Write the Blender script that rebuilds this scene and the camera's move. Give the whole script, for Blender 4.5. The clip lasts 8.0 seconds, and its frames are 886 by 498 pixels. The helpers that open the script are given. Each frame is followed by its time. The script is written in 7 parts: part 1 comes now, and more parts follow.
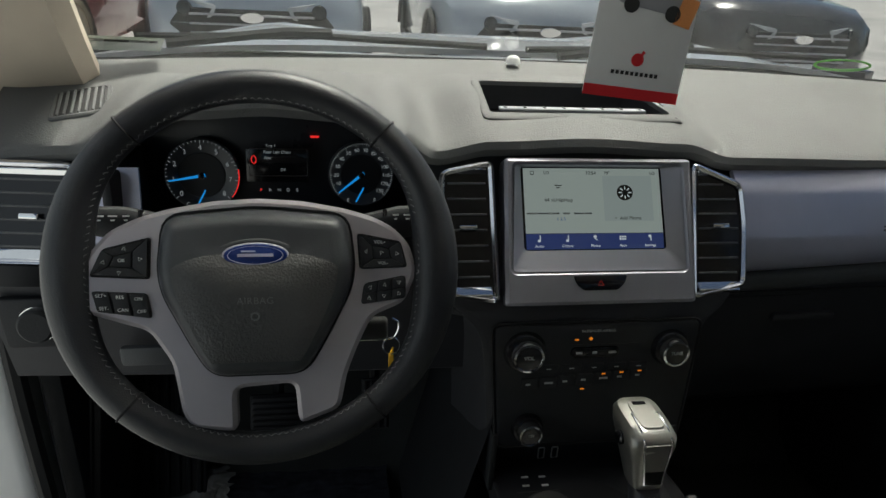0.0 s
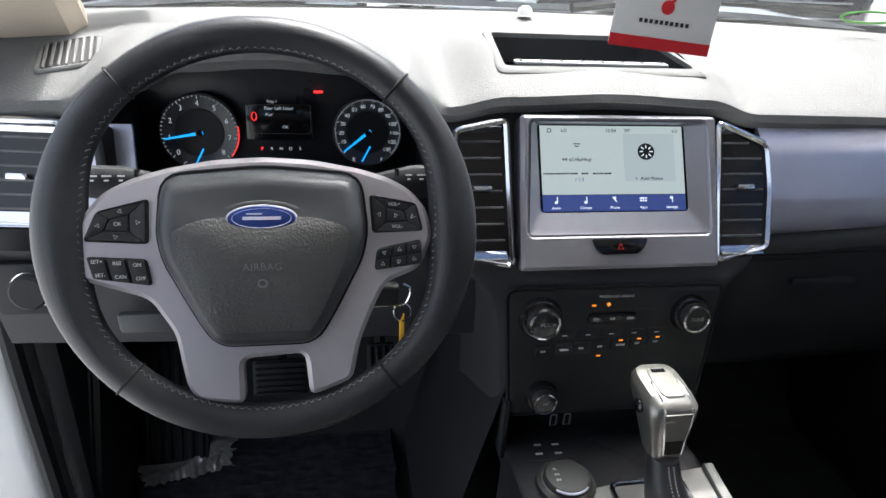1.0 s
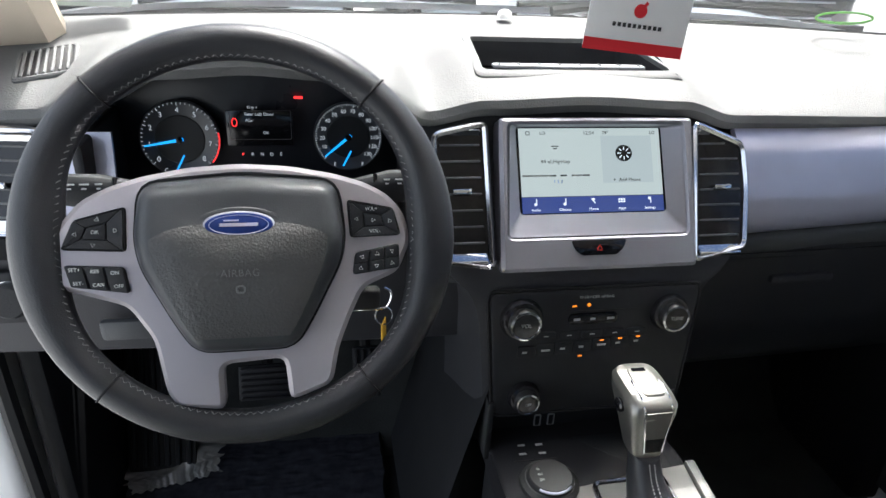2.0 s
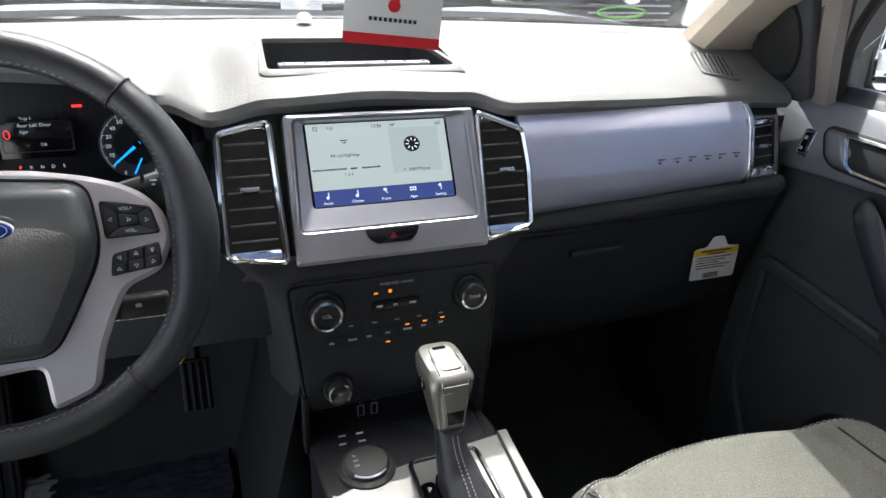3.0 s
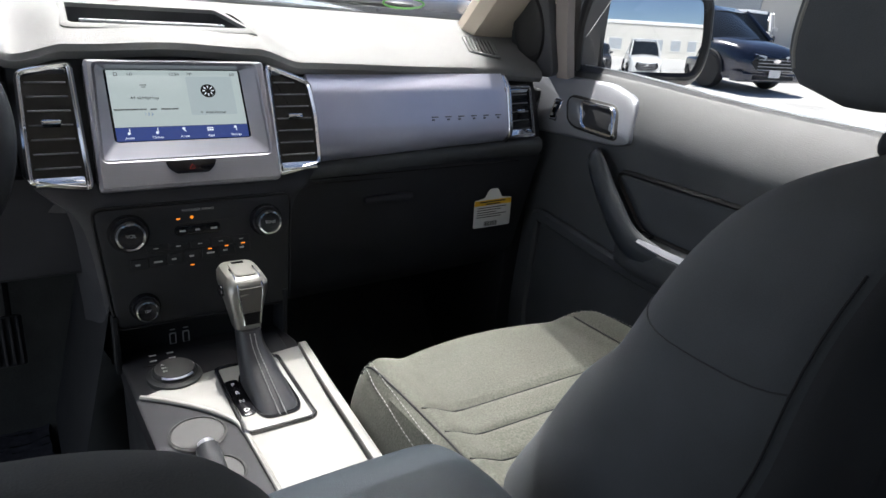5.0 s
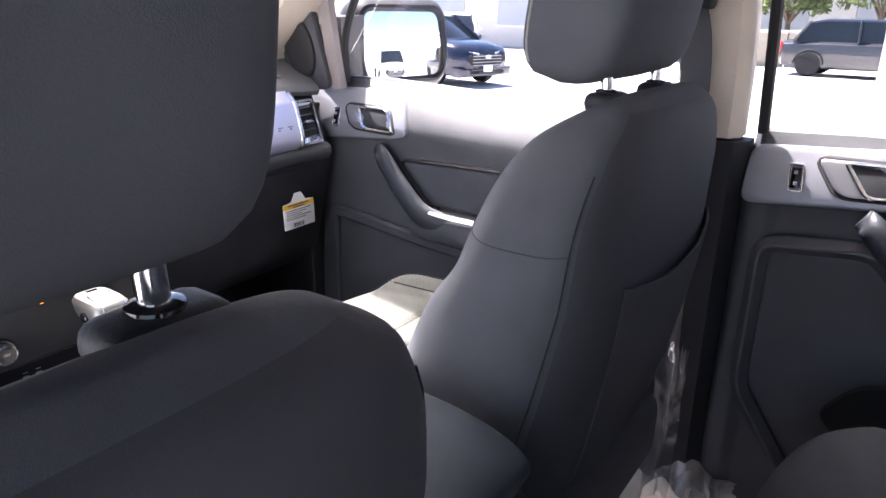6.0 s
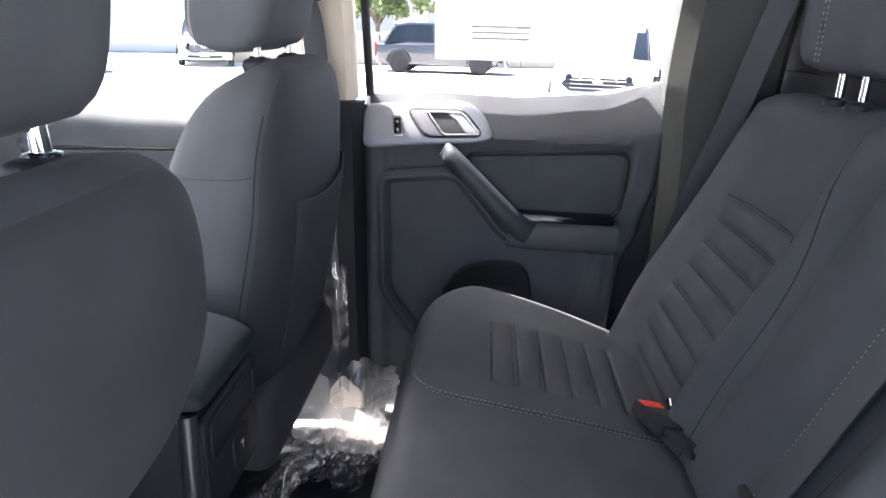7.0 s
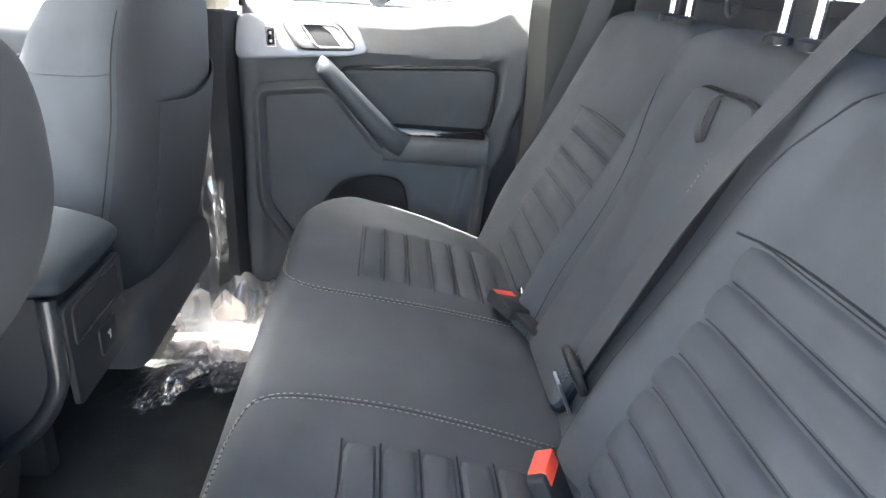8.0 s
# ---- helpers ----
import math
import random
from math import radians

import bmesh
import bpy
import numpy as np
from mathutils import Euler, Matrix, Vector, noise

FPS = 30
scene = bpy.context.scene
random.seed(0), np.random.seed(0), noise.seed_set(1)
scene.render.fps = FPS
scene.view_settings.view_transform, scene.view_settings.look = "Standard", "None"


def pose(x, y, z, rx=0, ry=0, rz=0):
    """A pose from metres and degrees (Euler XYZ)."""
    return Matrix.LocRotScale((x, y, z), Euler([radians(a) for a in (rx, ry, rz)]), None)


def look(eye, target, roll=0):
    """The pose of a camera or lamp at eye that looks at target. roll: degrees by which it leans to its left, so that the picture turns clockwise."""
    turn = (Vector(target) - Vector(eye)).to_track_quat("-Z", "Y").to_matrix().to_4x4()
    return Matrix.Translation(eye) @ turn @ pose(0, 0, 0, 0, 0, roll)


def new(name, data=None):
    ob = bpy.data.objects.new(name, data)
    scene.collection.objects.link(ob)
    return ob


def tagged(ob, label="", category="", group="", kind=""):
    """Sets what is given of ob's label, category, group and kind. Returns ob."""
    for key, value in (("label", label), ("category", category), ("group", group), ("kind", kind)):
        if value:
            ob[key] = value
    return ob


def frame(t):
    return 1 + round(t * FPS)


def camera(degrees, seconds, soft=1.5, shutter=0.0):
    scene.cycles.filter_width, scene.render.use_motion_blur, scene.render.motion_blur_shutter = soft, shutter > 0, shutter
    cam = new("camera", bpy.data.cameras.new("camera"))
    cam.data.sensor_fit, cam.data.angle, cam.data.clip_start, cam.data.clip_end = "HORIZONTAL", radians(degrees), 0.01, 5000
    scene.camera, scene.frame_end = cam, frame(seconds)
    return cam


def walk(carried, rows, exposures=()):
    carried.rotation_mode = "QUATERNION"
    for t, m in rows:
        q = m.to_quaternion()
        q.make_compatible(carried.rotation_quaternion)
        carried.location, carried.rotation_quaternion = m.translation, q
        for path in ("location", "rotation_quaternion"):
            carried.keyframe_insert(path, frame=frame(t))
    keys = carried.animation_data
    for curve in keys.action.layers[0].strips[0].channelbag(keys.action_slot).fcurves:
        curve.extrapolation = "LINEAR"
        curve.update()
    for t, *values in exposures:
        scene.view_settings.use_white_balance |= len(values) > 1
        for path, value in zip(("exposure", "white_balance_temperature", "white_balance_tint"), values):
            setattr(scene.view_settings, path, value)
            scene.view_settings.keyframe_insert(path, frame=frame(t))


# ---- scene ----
cam = camera(67.1, 8.0)
PATH = [
    (0, (-0.308, 0.001, 1.018), (0.003, 1.802, 0.205), 3.3),
    (0.2, (-0.311, 0.016, 0.992), (-0.018, 1.808, 0.154), 3.5),
    (0.5, (-0.325, 0.036, 1.006), (-0.021, 1.797, 0.109), 3.5),
    (1, (-0.322, 0.038, 1.003), (0.002, 1.785, 0.086), 3.6),
    (2.3, (-0.299, 0.025, 1.008), (0.08, 1.767, 0.102), 2.7),
    (2.5, (-0.28, 0.011, 1.007), (0.182, 1.739, 0.113), 3.3),
    (3, (-0.209, -0.025, 1.001), (0.452, 1.652, 0.135), 2.9),
    (3.5, (-0.154, -0.056, 0.984), (0.664, 1.555, 0.128), 3.6),
    (4, (-0.141, -0.108, 0.964), (0.756, 1.475, 0.133), 4.8),
    (4.2, (-0.142, -0.135, 0.948), (0.772, 1.458, 0.159), 5.4),
    (5.3, (-0.243, -0.29, 0.919), (0.977, 1.134, 0.225), 4.6),
    (5.5, (-0.276, -0.31, 0.913), (1.104, 0.958, 0.216), 4.7),
    (5.7, (-0.322, -0.328, 0.913), (1.152, 0.831, 0.218), 3.7),
    (6, (-0.409, -0.339, 0.94), (1.14, 0.738, 0.277), 1.1),
    (6.2, (-0.462, -0.354, 0.941), (1.203, 0.573, 0.336), 2.0),
    (6.5, (-0.553, -0.368, 0.93), (1.268, 0.225, 0.352), 2.0),
    (6.8, (-0.646, -0.388, 0.921), (1.243, -0.069, 0.349), 1.2),
    (7, (-0.688, -0.392, 0.914), (1.206, -0.283, 0.282), 1.6),
    (7.2, (-0.745, -0.411, 0.918), (1.154, -0.462, 0.292), 2.1),
    (7.5, (-0.772, -0.428, 0.916), (1.109, -0.559, 0.25), 3.7),
    (7.6, (-0.767, -0.437, 0.917), (1.096, -0.624, 0.214), 3.9),
    (8, (-0.765, -0.453, 0.882), (1.063, -0.637, 0.093), 4.1),
]
walk(cam, [(t, look(eye, target, roll)) for t, eye, target, roll in PATH],
     [(0.0, -0.78, 6500, 2), (0.4, 0.1, 6200, 9), (1.0, 0.58, 6100, 9), (2.5, 0.76, 6150, 9), (3.3, 0.66, 6200, 9), (4.2, 0.62, 6250, 9), (5.3, 0.42, 6150, 10), (5.6, 0.53, 6150, 12), (6.0, 2.2, 6230, 24), (6.5, 2.95, 6270, 23), (7.0, 3.0, 6220, 16), (7.5, 3.65, 6280, 11), (8.0, 4.06, 6420, 9)])

# ---- light ----
SUN_EL, SUN_AZ = 62.0, 20.0          # degrees above the ground; degrees right of the truck's nose
world = bpy.data.worlds.new("sky")
scene.world = world
world.use_nodes = True
wn = world.node_tree.nodes
sky = wn.new("ShaderNodeTexSky")
sky.sky_type, sky.sun_disc = "NISHITA", False
sky.air_density, sky.dust_density = 0.8, 0.5
sky.sun_elevation, sky.sun_rotation = radians(SUN_EL), radians(SUN_AZ)
world.node_tree.links.new(sky.outputs[0], wn["Background"].inputs[0])
wn["Background"].inputs[1].default_value = 0.08
sun_data = bpy.data.lights.new("sun", "SUN")
sun_data.energy, sun_data.angle, sun_data.color = 5.0, radians(0.55), (1.0, 0.95, 0.87)
sun = new("sun", sun_data)
sun_way = Vector((math.sin(radians(SUN_AZ)) * math.cos(radians(SUN_EL)), math.cos(radians(SUN_AZ)) * math.cos(radians(SUN_EL)), math.sin(radians(SUN_EL))))
sun.matrix_basis = look(sun_way * 30, (0, 0, 0))

door_data = bpy.data.lights.new("open_door_skylight", "AREA")     # fill lamp added outside the open driver's door, on top of the sky
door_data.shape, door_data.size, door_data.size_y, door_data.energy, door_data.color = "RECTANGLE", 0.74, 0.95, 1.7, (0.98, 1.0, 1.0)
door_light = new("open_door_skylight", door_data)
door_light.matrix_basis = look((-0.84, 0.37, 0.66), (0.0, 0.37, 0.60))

# ---- materials ----
def material(name, color, rough=0.5, metal=0.0, grain=0.0, grain_size=0.002, mottle=0.15, mottle_size=0.08, color2=None, spec=0.5, coat=0.0, weave=False):
    """A surface with fine relief at grain_size metres and colour variation at two scales."""
    m = bpy.data.materials.new(name)
    m.use_nodes = True
    t = m.node_tree
    n, l = t.nodes, t.links
    b = n["Principled BSDF"]
    b.inputs["Roughness"].default_value, b.inputs["Metallic"].default_value = rough, metal
    b.inputs["Specular IOR Level"].default_value, b.inputs["Coat Weight"].default_value = spec, coat
    where = n.new("ShaderNodeTexCoord")
    big = n.new("ShaderNodeTexNoise")
    big.inputs["Scale"].default_value, big.inputs["Detail"].default_value = 1 / mottle_size, 4
    fine = n.new("ShaderNodeTexNoise")
    fine.inputs["Scale"].default_value, fine.inputs["Detail"].default_value = 1 / grain_size, 2
    for tex in (big, fine):
        l.new(where.outputs["Object"], tex.inputs["Vector"])
    add = n.new("ShaderNodeMath")
    add.operation = "MULTIPLY_ADD"
    add.inputs[1].default_value = 0.35
    l.new(fine.outputs[0], add.inputs[0])
    l.new(big.outputs[0], add.inputs[2])
    ramp = n.new("ShaderNodeMix")
    ramp.data_type = "RGBA"
    c2 = color2 or tuple(min(1, v * (1 + mottle)) for v in color)
    c1 = color if color2 else tuple(v * (1 - mottle) for v in color)
    ramp.inputs[6].default_value, ramp.inputs[7].default_value = (*c1, 1), (*c2, 1)
    span = n.new("ShaderNodeMapRange")
    span.inputs[1].default_value, span.inputs[2].default_value = 0.45, 0.9
    l.new(add.outputs[0], span.inputs[0])
    l.new(span.outputs[0], ramp.inputs[0])
    l.new(ramp.outputs[2], b.inputs["Base Color"])
    rr = n.new("ShaderNodeMapRange")
    rr.inputs[3].default_value, rr.inputs[4].default_value = max(0.02, rough - 0.08), min(1, rough + 0.08)
    l.new(big.outputs[0], rr.inputs[0])
    l.new(rr.outputs[0], b.inputs["Roughness"])
    if grain:
        if weave:
            relief = n.new("ShaderNodeTexVoronoi")
        else:
            relief = n.new("ShaderNodeTexNoise")
            relief.inputs["Detail"].default_value = 3
        relief.inputs["Scale"].default_value = 1 / grain_size
        l.new(where.outputs["Object"], relief.inputs["Vector"])
        bump = n.new("ShaderNodeBump")
        bump.inputs["Strength"].default_value, bump.inputs["Distance"].default_value = grain, grain_size * 0.4
        l.new(relief.outputs[0], bump.inputs["Height"])
        l.new(bump.outputs[0], b.inputs["Normal"])
    return m


def glass_material(name, color=(1, 1, 1), rough=0.0):
    m = bpy.data.materials.new(name)
    m.use_nodes = True
    b = m.node_tree.nodes["Principled BSDF"]
    b.inputs["Base Color"].default_value = (*color, 1)
    b.inputs["Transmission Weight"].default_value, b.inputs["Roughness"].default_value, b.inputs["IOR"].default_value = 1.0, rough, 1.45
    return m


def glow_material(name, color, strength):
    m = bpy.data.materials.new(name)
    m.use_nodes = True
    b = m.node_tree.nodes["Principled BSDF"]
    b.inputs["Base Color"].default_value = (0.01, 0.01, 0.01, 1)
    b.inputs["Roughness"].default_value = 0.2
    b.inputs["Emission Color"].default_value, b.inputs["Emission Strength"].default_value = (*color, 1), strength
    return m


PAD = material("grained dash pad", (0.128, 0.130, 0.130), 0.70, grain=0.7, grain_size=0.0022, mottle=0.08, spec=0.24)
DARK = material("black grained plastic", (0.016, 0.017, 0.020), 0.58, grain=0.4, grain_size=0.002, mottle=0.15, spec=0.32)
VENT_CHROME = material("satin chrome trim", (0.70, 0.70, 0.74), 0.15, metal=1.0, mottle=0.04)
NAVY = material("charcoal door plastic", (0.060, 0.064, 0.070), 0.55, grain=0.4, grain_size=0.002, mottle=0.12)
GLOSS = material("gloss black plastic", (0.008, 0.008, 0.01), 0.12, mottle=0.1)
SILVER = material("silver painted trim", (0.54, 0.55, 0.68), 0.36, metal=0.55, grain=0.05, grain_size=0.0006, mottle=0.05)
SATIN = material("satin grey trim", (0.40, 0.40, 0.43), 0.42, metal=0.4, grain=0.05, grain_size=0.0006, mottle=0.05)
CHROME = material("bright chrome", (0.82, 0.82, 0.83), 0.08, metal=1.0, mottle=0.03)
LEATHER = material("black leather", (0.020, 0.021, 0.025), 0.40, grain=0.6, grain_size=0.0012, mottle=0.12)
GLOVE = material("charcoal grained plastic", (0.030, 0.031, 0.037), 0.55, grain=0.4, grain_size=0.002, mottle=0.12, spec=0.4)
CLOTH = material("charcoal seat cloth", (0.059, 0.0645, 0.071), 0.88, grain=0.35, grain_size=0.0009, mottle=0.14, weave=True, spec=0.25)
CLOTH_RIB = material("ribbed charcoal cloth", (0.061, 0.066, 0.072), 0.9, grain=0.35, grain_size=0.0009, mottle=0.14, weave=True, spec=0.25)
CLOTH_TWEED = material("grey tweed seat cloth", (0.046, 0.047, 0.040), 0.92, grain=0.8, grain_size=0.0013, color2=(0.100, 0.102, 0.087), mottle_size=0.0022, weave=True, spec=0.2)
VINYL = material("smooth grey seat vinyl", (0.024, 0.029, 0.036), 0.5, grain=0.3, grain_size=0.0015, mottle=0.1)
BEIGE = material("beige pillar trim", (0.56, 0.49, 0.40), 0.7, grain=0.4, grain_size=0.0016, mottle=0.05)
LINER = material("beige woven headliner", (0.58, 0.53, 0.46), 0.9, grain=0.5, grain_size=0.0015, mottle=0.05)
WHITE = material("white body paint", (0.78, 0.78, 0.78), 0.25, coat=0.6, mottle=0.02)
RUBBER = material("black rubber", (0.012, 0.012, 0.013), 0.7, mottle=0.2)
CARPET = material("black carpet", (0.032, 0.034, 0.034), 0.97, grain=0.9, grain_size=0.003, mottle=0.3)
STITCH = material("pale grey thread", (0.20, 0.20, 0.19), 0.8, mottle=0.1)
THREAD = material("white leather thread", (0.27, 0.27, 0.27), 0.7, mottle=0.1)
SEAM = material("dark seam", (0.008, 0.008, 0.010), 0.9, mottle=0.1)
PAPER = material("white card", (0.78, 0.78, 0.78), 0.6, mottle=0.02)
RED = material("red print", (0.62, 0.02, 0.03), 0.5, mottle=0.04)
YELLOW = material("yellow print", (0.85, 0.5, 0.02), 0.5, mottle=0.05)
INK = material("black ink", (0.03, 0.03, 0.03), 0.6, mottle=0.1)
PRINT = material("white marking", (0.38, 0.38, 0.38), 0.6, mottle=0.05)
ASPHALT = material("pale worn concrete", (0.60, 0.585, 0.56), 0.92, grain=0.6, grain_size=0.012, mottle=0.25, mottle_size=1.4)
WEBBING = material("grey seat belt webbing", (0.038, 0.041, 0.046), 0.7, grain=0.6, grain_size=0.0018, mottle=0.08)
BUCKLE_RED = material("red buckle button", (0.75, 0.06, 0.03), 0.4, mottle=0.05)
FILM = material("black plastic film", (0.045, 0.047, 0.060), 0.22, mottle=0.3, mottle_size=0.02)
def translucent(name, color):
    """Thin paper that lets light through."""
    m = bpy.data.materials.new(name)
    m.use_nodes = True
    n, l = m.node_tree.nodes, m.node_tree.links
    a, b, mix = n.new("ShaderNodeBsdfDiffuse"), n.new("ShaderNodeBsdfTranslucent"), n.new("ShaderNodeMixShader")
    a.inputs[0].default_value = b.inputs[0].default_value = (*color, 1)
    l.new(a.outputs[0], mix.inputs[1])
    l.new(b.outputs[0], mix.inputs[2])
    l.new(mix.outputs[0], n["Material Output"].inputs[0])
    return m


def crumpled(m, stretch, strength, distance):
    """Fine sharp creases as relief on a film material; gives back the relief's normal."""
    n, l = m.node_tree.nodes, m.node_tree.links
    where, at, tex, bump = n.new("ShaderNodeTexCoord"), n.new("ShaderNodeMapping"), n.new("ShaderNodeTexNoise"), n.new("ShaderNodeBump")
    at.inputs["Scale"].default_value = stretch
    tex.noise_type = "RIDGED_MULTIFRACTAL"
    tex.inputs["Scale"].default_value, tex.inputs["Detail"].default_value = 1.0, 3
    bump.inputs["Strength"].default_value, bump.inputs["Distance"].default_value = strength, distance
    l.new(where.outputs["Object"], at.inputs["Vector"])
    l.new(at.outputs[0], tex.inputs["Vector"])
    l.new(tex.outputs[0], bump.inputs["Height"])
    return bump.outputs[0]


def thin_film(name, color, milky, gloss, rough, stretch):
    """A thin crumpled film: see-through, with a milky share and glossy creases."""
    m = bpy.data.materials.new(name)
    m.use_nodes = True
    n, l = m.node_tree.nodes, m.node_tree.links
    n.remove(n["Principled BSDF"])
    clear, haze, back, shine = n.new("ShaderNodeBsdfTransparent"), n.new("ShaderNodeBsdfDiffuse"), n.new("ShaderNodeBsdfTranslucent"), n.new("ShaderNodeBsdfGlossy")
    haze.inputs[0].default_value = back.inputs[0].default_value = (*color, 1)
    clear.inputs[0].default_value = (0.93, 0.93, 0.94, 1)
    shine.inputs["Roughness"].default_value = rough
    normal = crumpled(m, stretch, 0.9, 0.006)
    l.new(normal, shine.inputs["Normal"])
    l.new(normal, haze.inputs["Normal"])
    mixes = [n.new("ShaderNodeMixShader") for _ in range(3)]
    for k, (a, b, f) in enumerate(((haze, back, 0.4), (clear, mixes[0], milky), (mixes[1], shine, gloss))):
        mixes[k].inputs[0].default_value = f
        l.new(a.outputs[0], mixes[k].inputs[1])
        l.new(b.outputs[0], mixes[k].inputs[2])
    l.new(mixes[2].outputs[0], n["Material Output"].inputs[0])
    return m


BLADE = material("dark satin vent blade", (0.085, 0.087, 0.092), 0.30, mottle=0.08)
MILKY = thin_film("milky plastic", (0.80, 0.80, 0.79), 0.38, 0.16, 0.18, (22, 60, 40))
CLING = thin_film("clear plastic film", (0.62, 0.62, 0.64), 0.10, 0.26, 0.12, (16, 55, 30))
FILM.node_tree.links.new(crumpled(FILM, (22, 60, 40), 0.8, 0.006), FILM.node_tree.nodes["Principled BSDF"].inputs["Normal"])
THIN_PAPER = translucent("thin white paper", (0.8, 0.8, 0.78))
CLEAR = glass_material("clear glass")
TINT = glass_material("green tinted glass", (0.86, 0.92, 0.88))


# ---- mesh tools ----
def part(name, bm, mat, parent=None, label="", smooth=True, m=None):
    """Links a bmesh as one mesh object, under a thing or a part."""
    bmesh.ops.recalc_face_normals(bm, faces=bm.faces)
    me = bpy.data.meshes.new(name)
    bm.to_mesh(me)
    bm.free()
    me.materials.append(mat)
    if smooth:
        me.shade_smooth()
        me.set_sharp_from_angle(angle=radians(38))
    ob = new(name, me)
    ob.parent = parent
    if m is not None:
        ob.matrix_basis = m
    return tagged(ob, label)


def thing(name, m, label, category, group="", kind=""):
    ob = new(name)
    ob.matrix_basis = m
    ob.empty_display_size = 0.05
    return tagged(ob, label, category, group, kind)


def merge(*bms):
    """Joins bmeshes into the first."""
    out = bms[0]
    for b in bms[1:]:
        me = bpy.data.meshes.new("join")
        b.to_mesh(me)
        b.free()
        out.from_mesh(me)
        bpy.data.meshes.remove(me)
    return out


def box(size, at=(0, 0, 0), r=0.003, seg=2, turn=(0, 0, 0)):
    bm = bmesh.new()
    bmesh.ops.create_cube(bm, size=1, matrix=Matrix.Diagonal((*size, 1)))
    if r:
        bmesh.ops.bevel(bm, geom=bm.edges[:] + bm.verts[:], offset=min(r, min(size) * 0.49), segments=seg, profile=0.5, affect="EDGES")
    bmesh.ops.transform(bm, matrix=pose(*at, *turn), verts=bm.verts)
    return bm


def loft(loops, caps=True, closed=True):
    """A skin over loops of the same count of points."""
    bm = bmesh.new()
    rows = [[bm.verts.new(p) for p in loop] for loop in loops]
    n = len(rows[0])
    for a, b in zip(rows, rows[1:]):
        for i in range(n if closed else n - 1):
            j = (i + 1) % n
            try:
                bm.faces.new((a[i], a[j], b[j], b[i]))
            except ValueError:
                pass
    if caps and closed:
        for row in (rows[0], rows[-1]):
            try:
                bm.faces.new(row)
            except ValueError:
                pass
    bmesh.ops.remove_doubles(bm, verts=bm.verts, dist=1e-5)
    return bm


def sheet(fn, nu, nv, thick=0.0):
    """A surface fn(u, v) for u, v in 0 to 1, with thickness away from its normal."""
    bm = bmesh.new()
    rows = [[bm.verts.new(fn(i / nu, j / nv)) for j in range(nv + 1)] for i in range(nu + 1)]
    for i in range(nu):
        for j in range(nv):
            bm.faces.new((rows[i][j], rows[i + 1][j], rows[i + 1][j + 1], rows[i][j + 1]))
    if thick:
        bm.normal_update()
        bmesh.ops.solidify(bm, geom=bm.faces[:], thickness=thick)
    return bm


def rrect(w, h, r, n=5, at=(0, 0)):
    """A rounded rectangle's outline."""
    pts = []
    for cx, cy, a in ((w / 2 - r, h / 2 - r, 0), (-w / 2 + r, h / 2 - r, 90), (-w / 2 + r, -h / 2 + r, 180), (w / 2 - r, -h / 2 + r, 270)):
        for k in range(n + 1):
            b = radians(a + 90 * k / n)
            pts.append((at[0] + cx + r * math.cos(b), at[1] + cy + r * math.sin(b)))
    return pts


def rounded(corners, r, n=4):
    """A polygon with its corners rounded."""
    out = []
    k = len(corners)
    for i in range(k):
        p0, p, p1 = (Vector(corners[(i + d) % k]) for d in (-1, 0, 1))
        a, b = (p0 - p), (p1 - p)
        d = min(r, a.length * 0.45, b.length * 0.45)
        s, e = p + a.normalized() * d, p + b.normalized() * d
        for q in range(n + 1):
            f = q / n
            out.append(tuple((1 - f) ** 2 * s + 2 * f * (1 - f) * p + f * f * e))
    return out


def centre(pts):
    return sum(p[0] for p in pts) / len(pts), sum(p[1] for p in pts) / len(pts)


def grown(pts, d):
    """An outline moved in (minus) or out by d along its own normals."""
    k, out = len(pts), []
    area = sum(pts[i][0] * pts[(i + 1) % k][1] - pts[(i + 1) % k][0] * pts[i][1] for i in range(k))
    s = 1 if area > 0 else -1
    for i in range(k):
        t = Vector(pts[(i + 1) % k]) - Vector(pts[i - 1])
        t = t.normalized() if t.length > 1e-9 else Vector((1, 0))
        out.append((pts[i][0] + s * d * t.y, pts[i][1] - s * d * t.x))
    return out


def plate(pts, z0, z1, r=0.002):
    """An outline raised from z0 to z1 with a rounded front edge."""
    e = min(r, abs(z1 - z0) * 0.9)
    s = 1 if z1 > z0 else -1
    return loft([[(x, y, z0) for x, y in pts], [(x, y, z1 - s * e) for x, y in pts],
                 [(x, y, z1 - s * e * 0.3) for x, y in grown(pts, -e * 0.3)], [(x, y, z1) for x, y in grown(pts, -e)]])


def frame_plate(outer, inner, z0, z1, r=0.002):
    """A raised frame between two outlines of the same count."""
    e = min(r, abs(z1 - z0) * 0.9)
    loops = [[(x, y, z0) for x, y in outer], [(x, y, z1 - e) for x, y in outer], [(x, y, z1) for x, y in grown(outer, -e)],
             [(x, y, z1) for x, y in grown(inner, e)], [(x, y, z1 - e) for x, y in inner], [(x, y, z0) for x, y in inner]]
    return loft(loops + [loops[0]], caps=False)


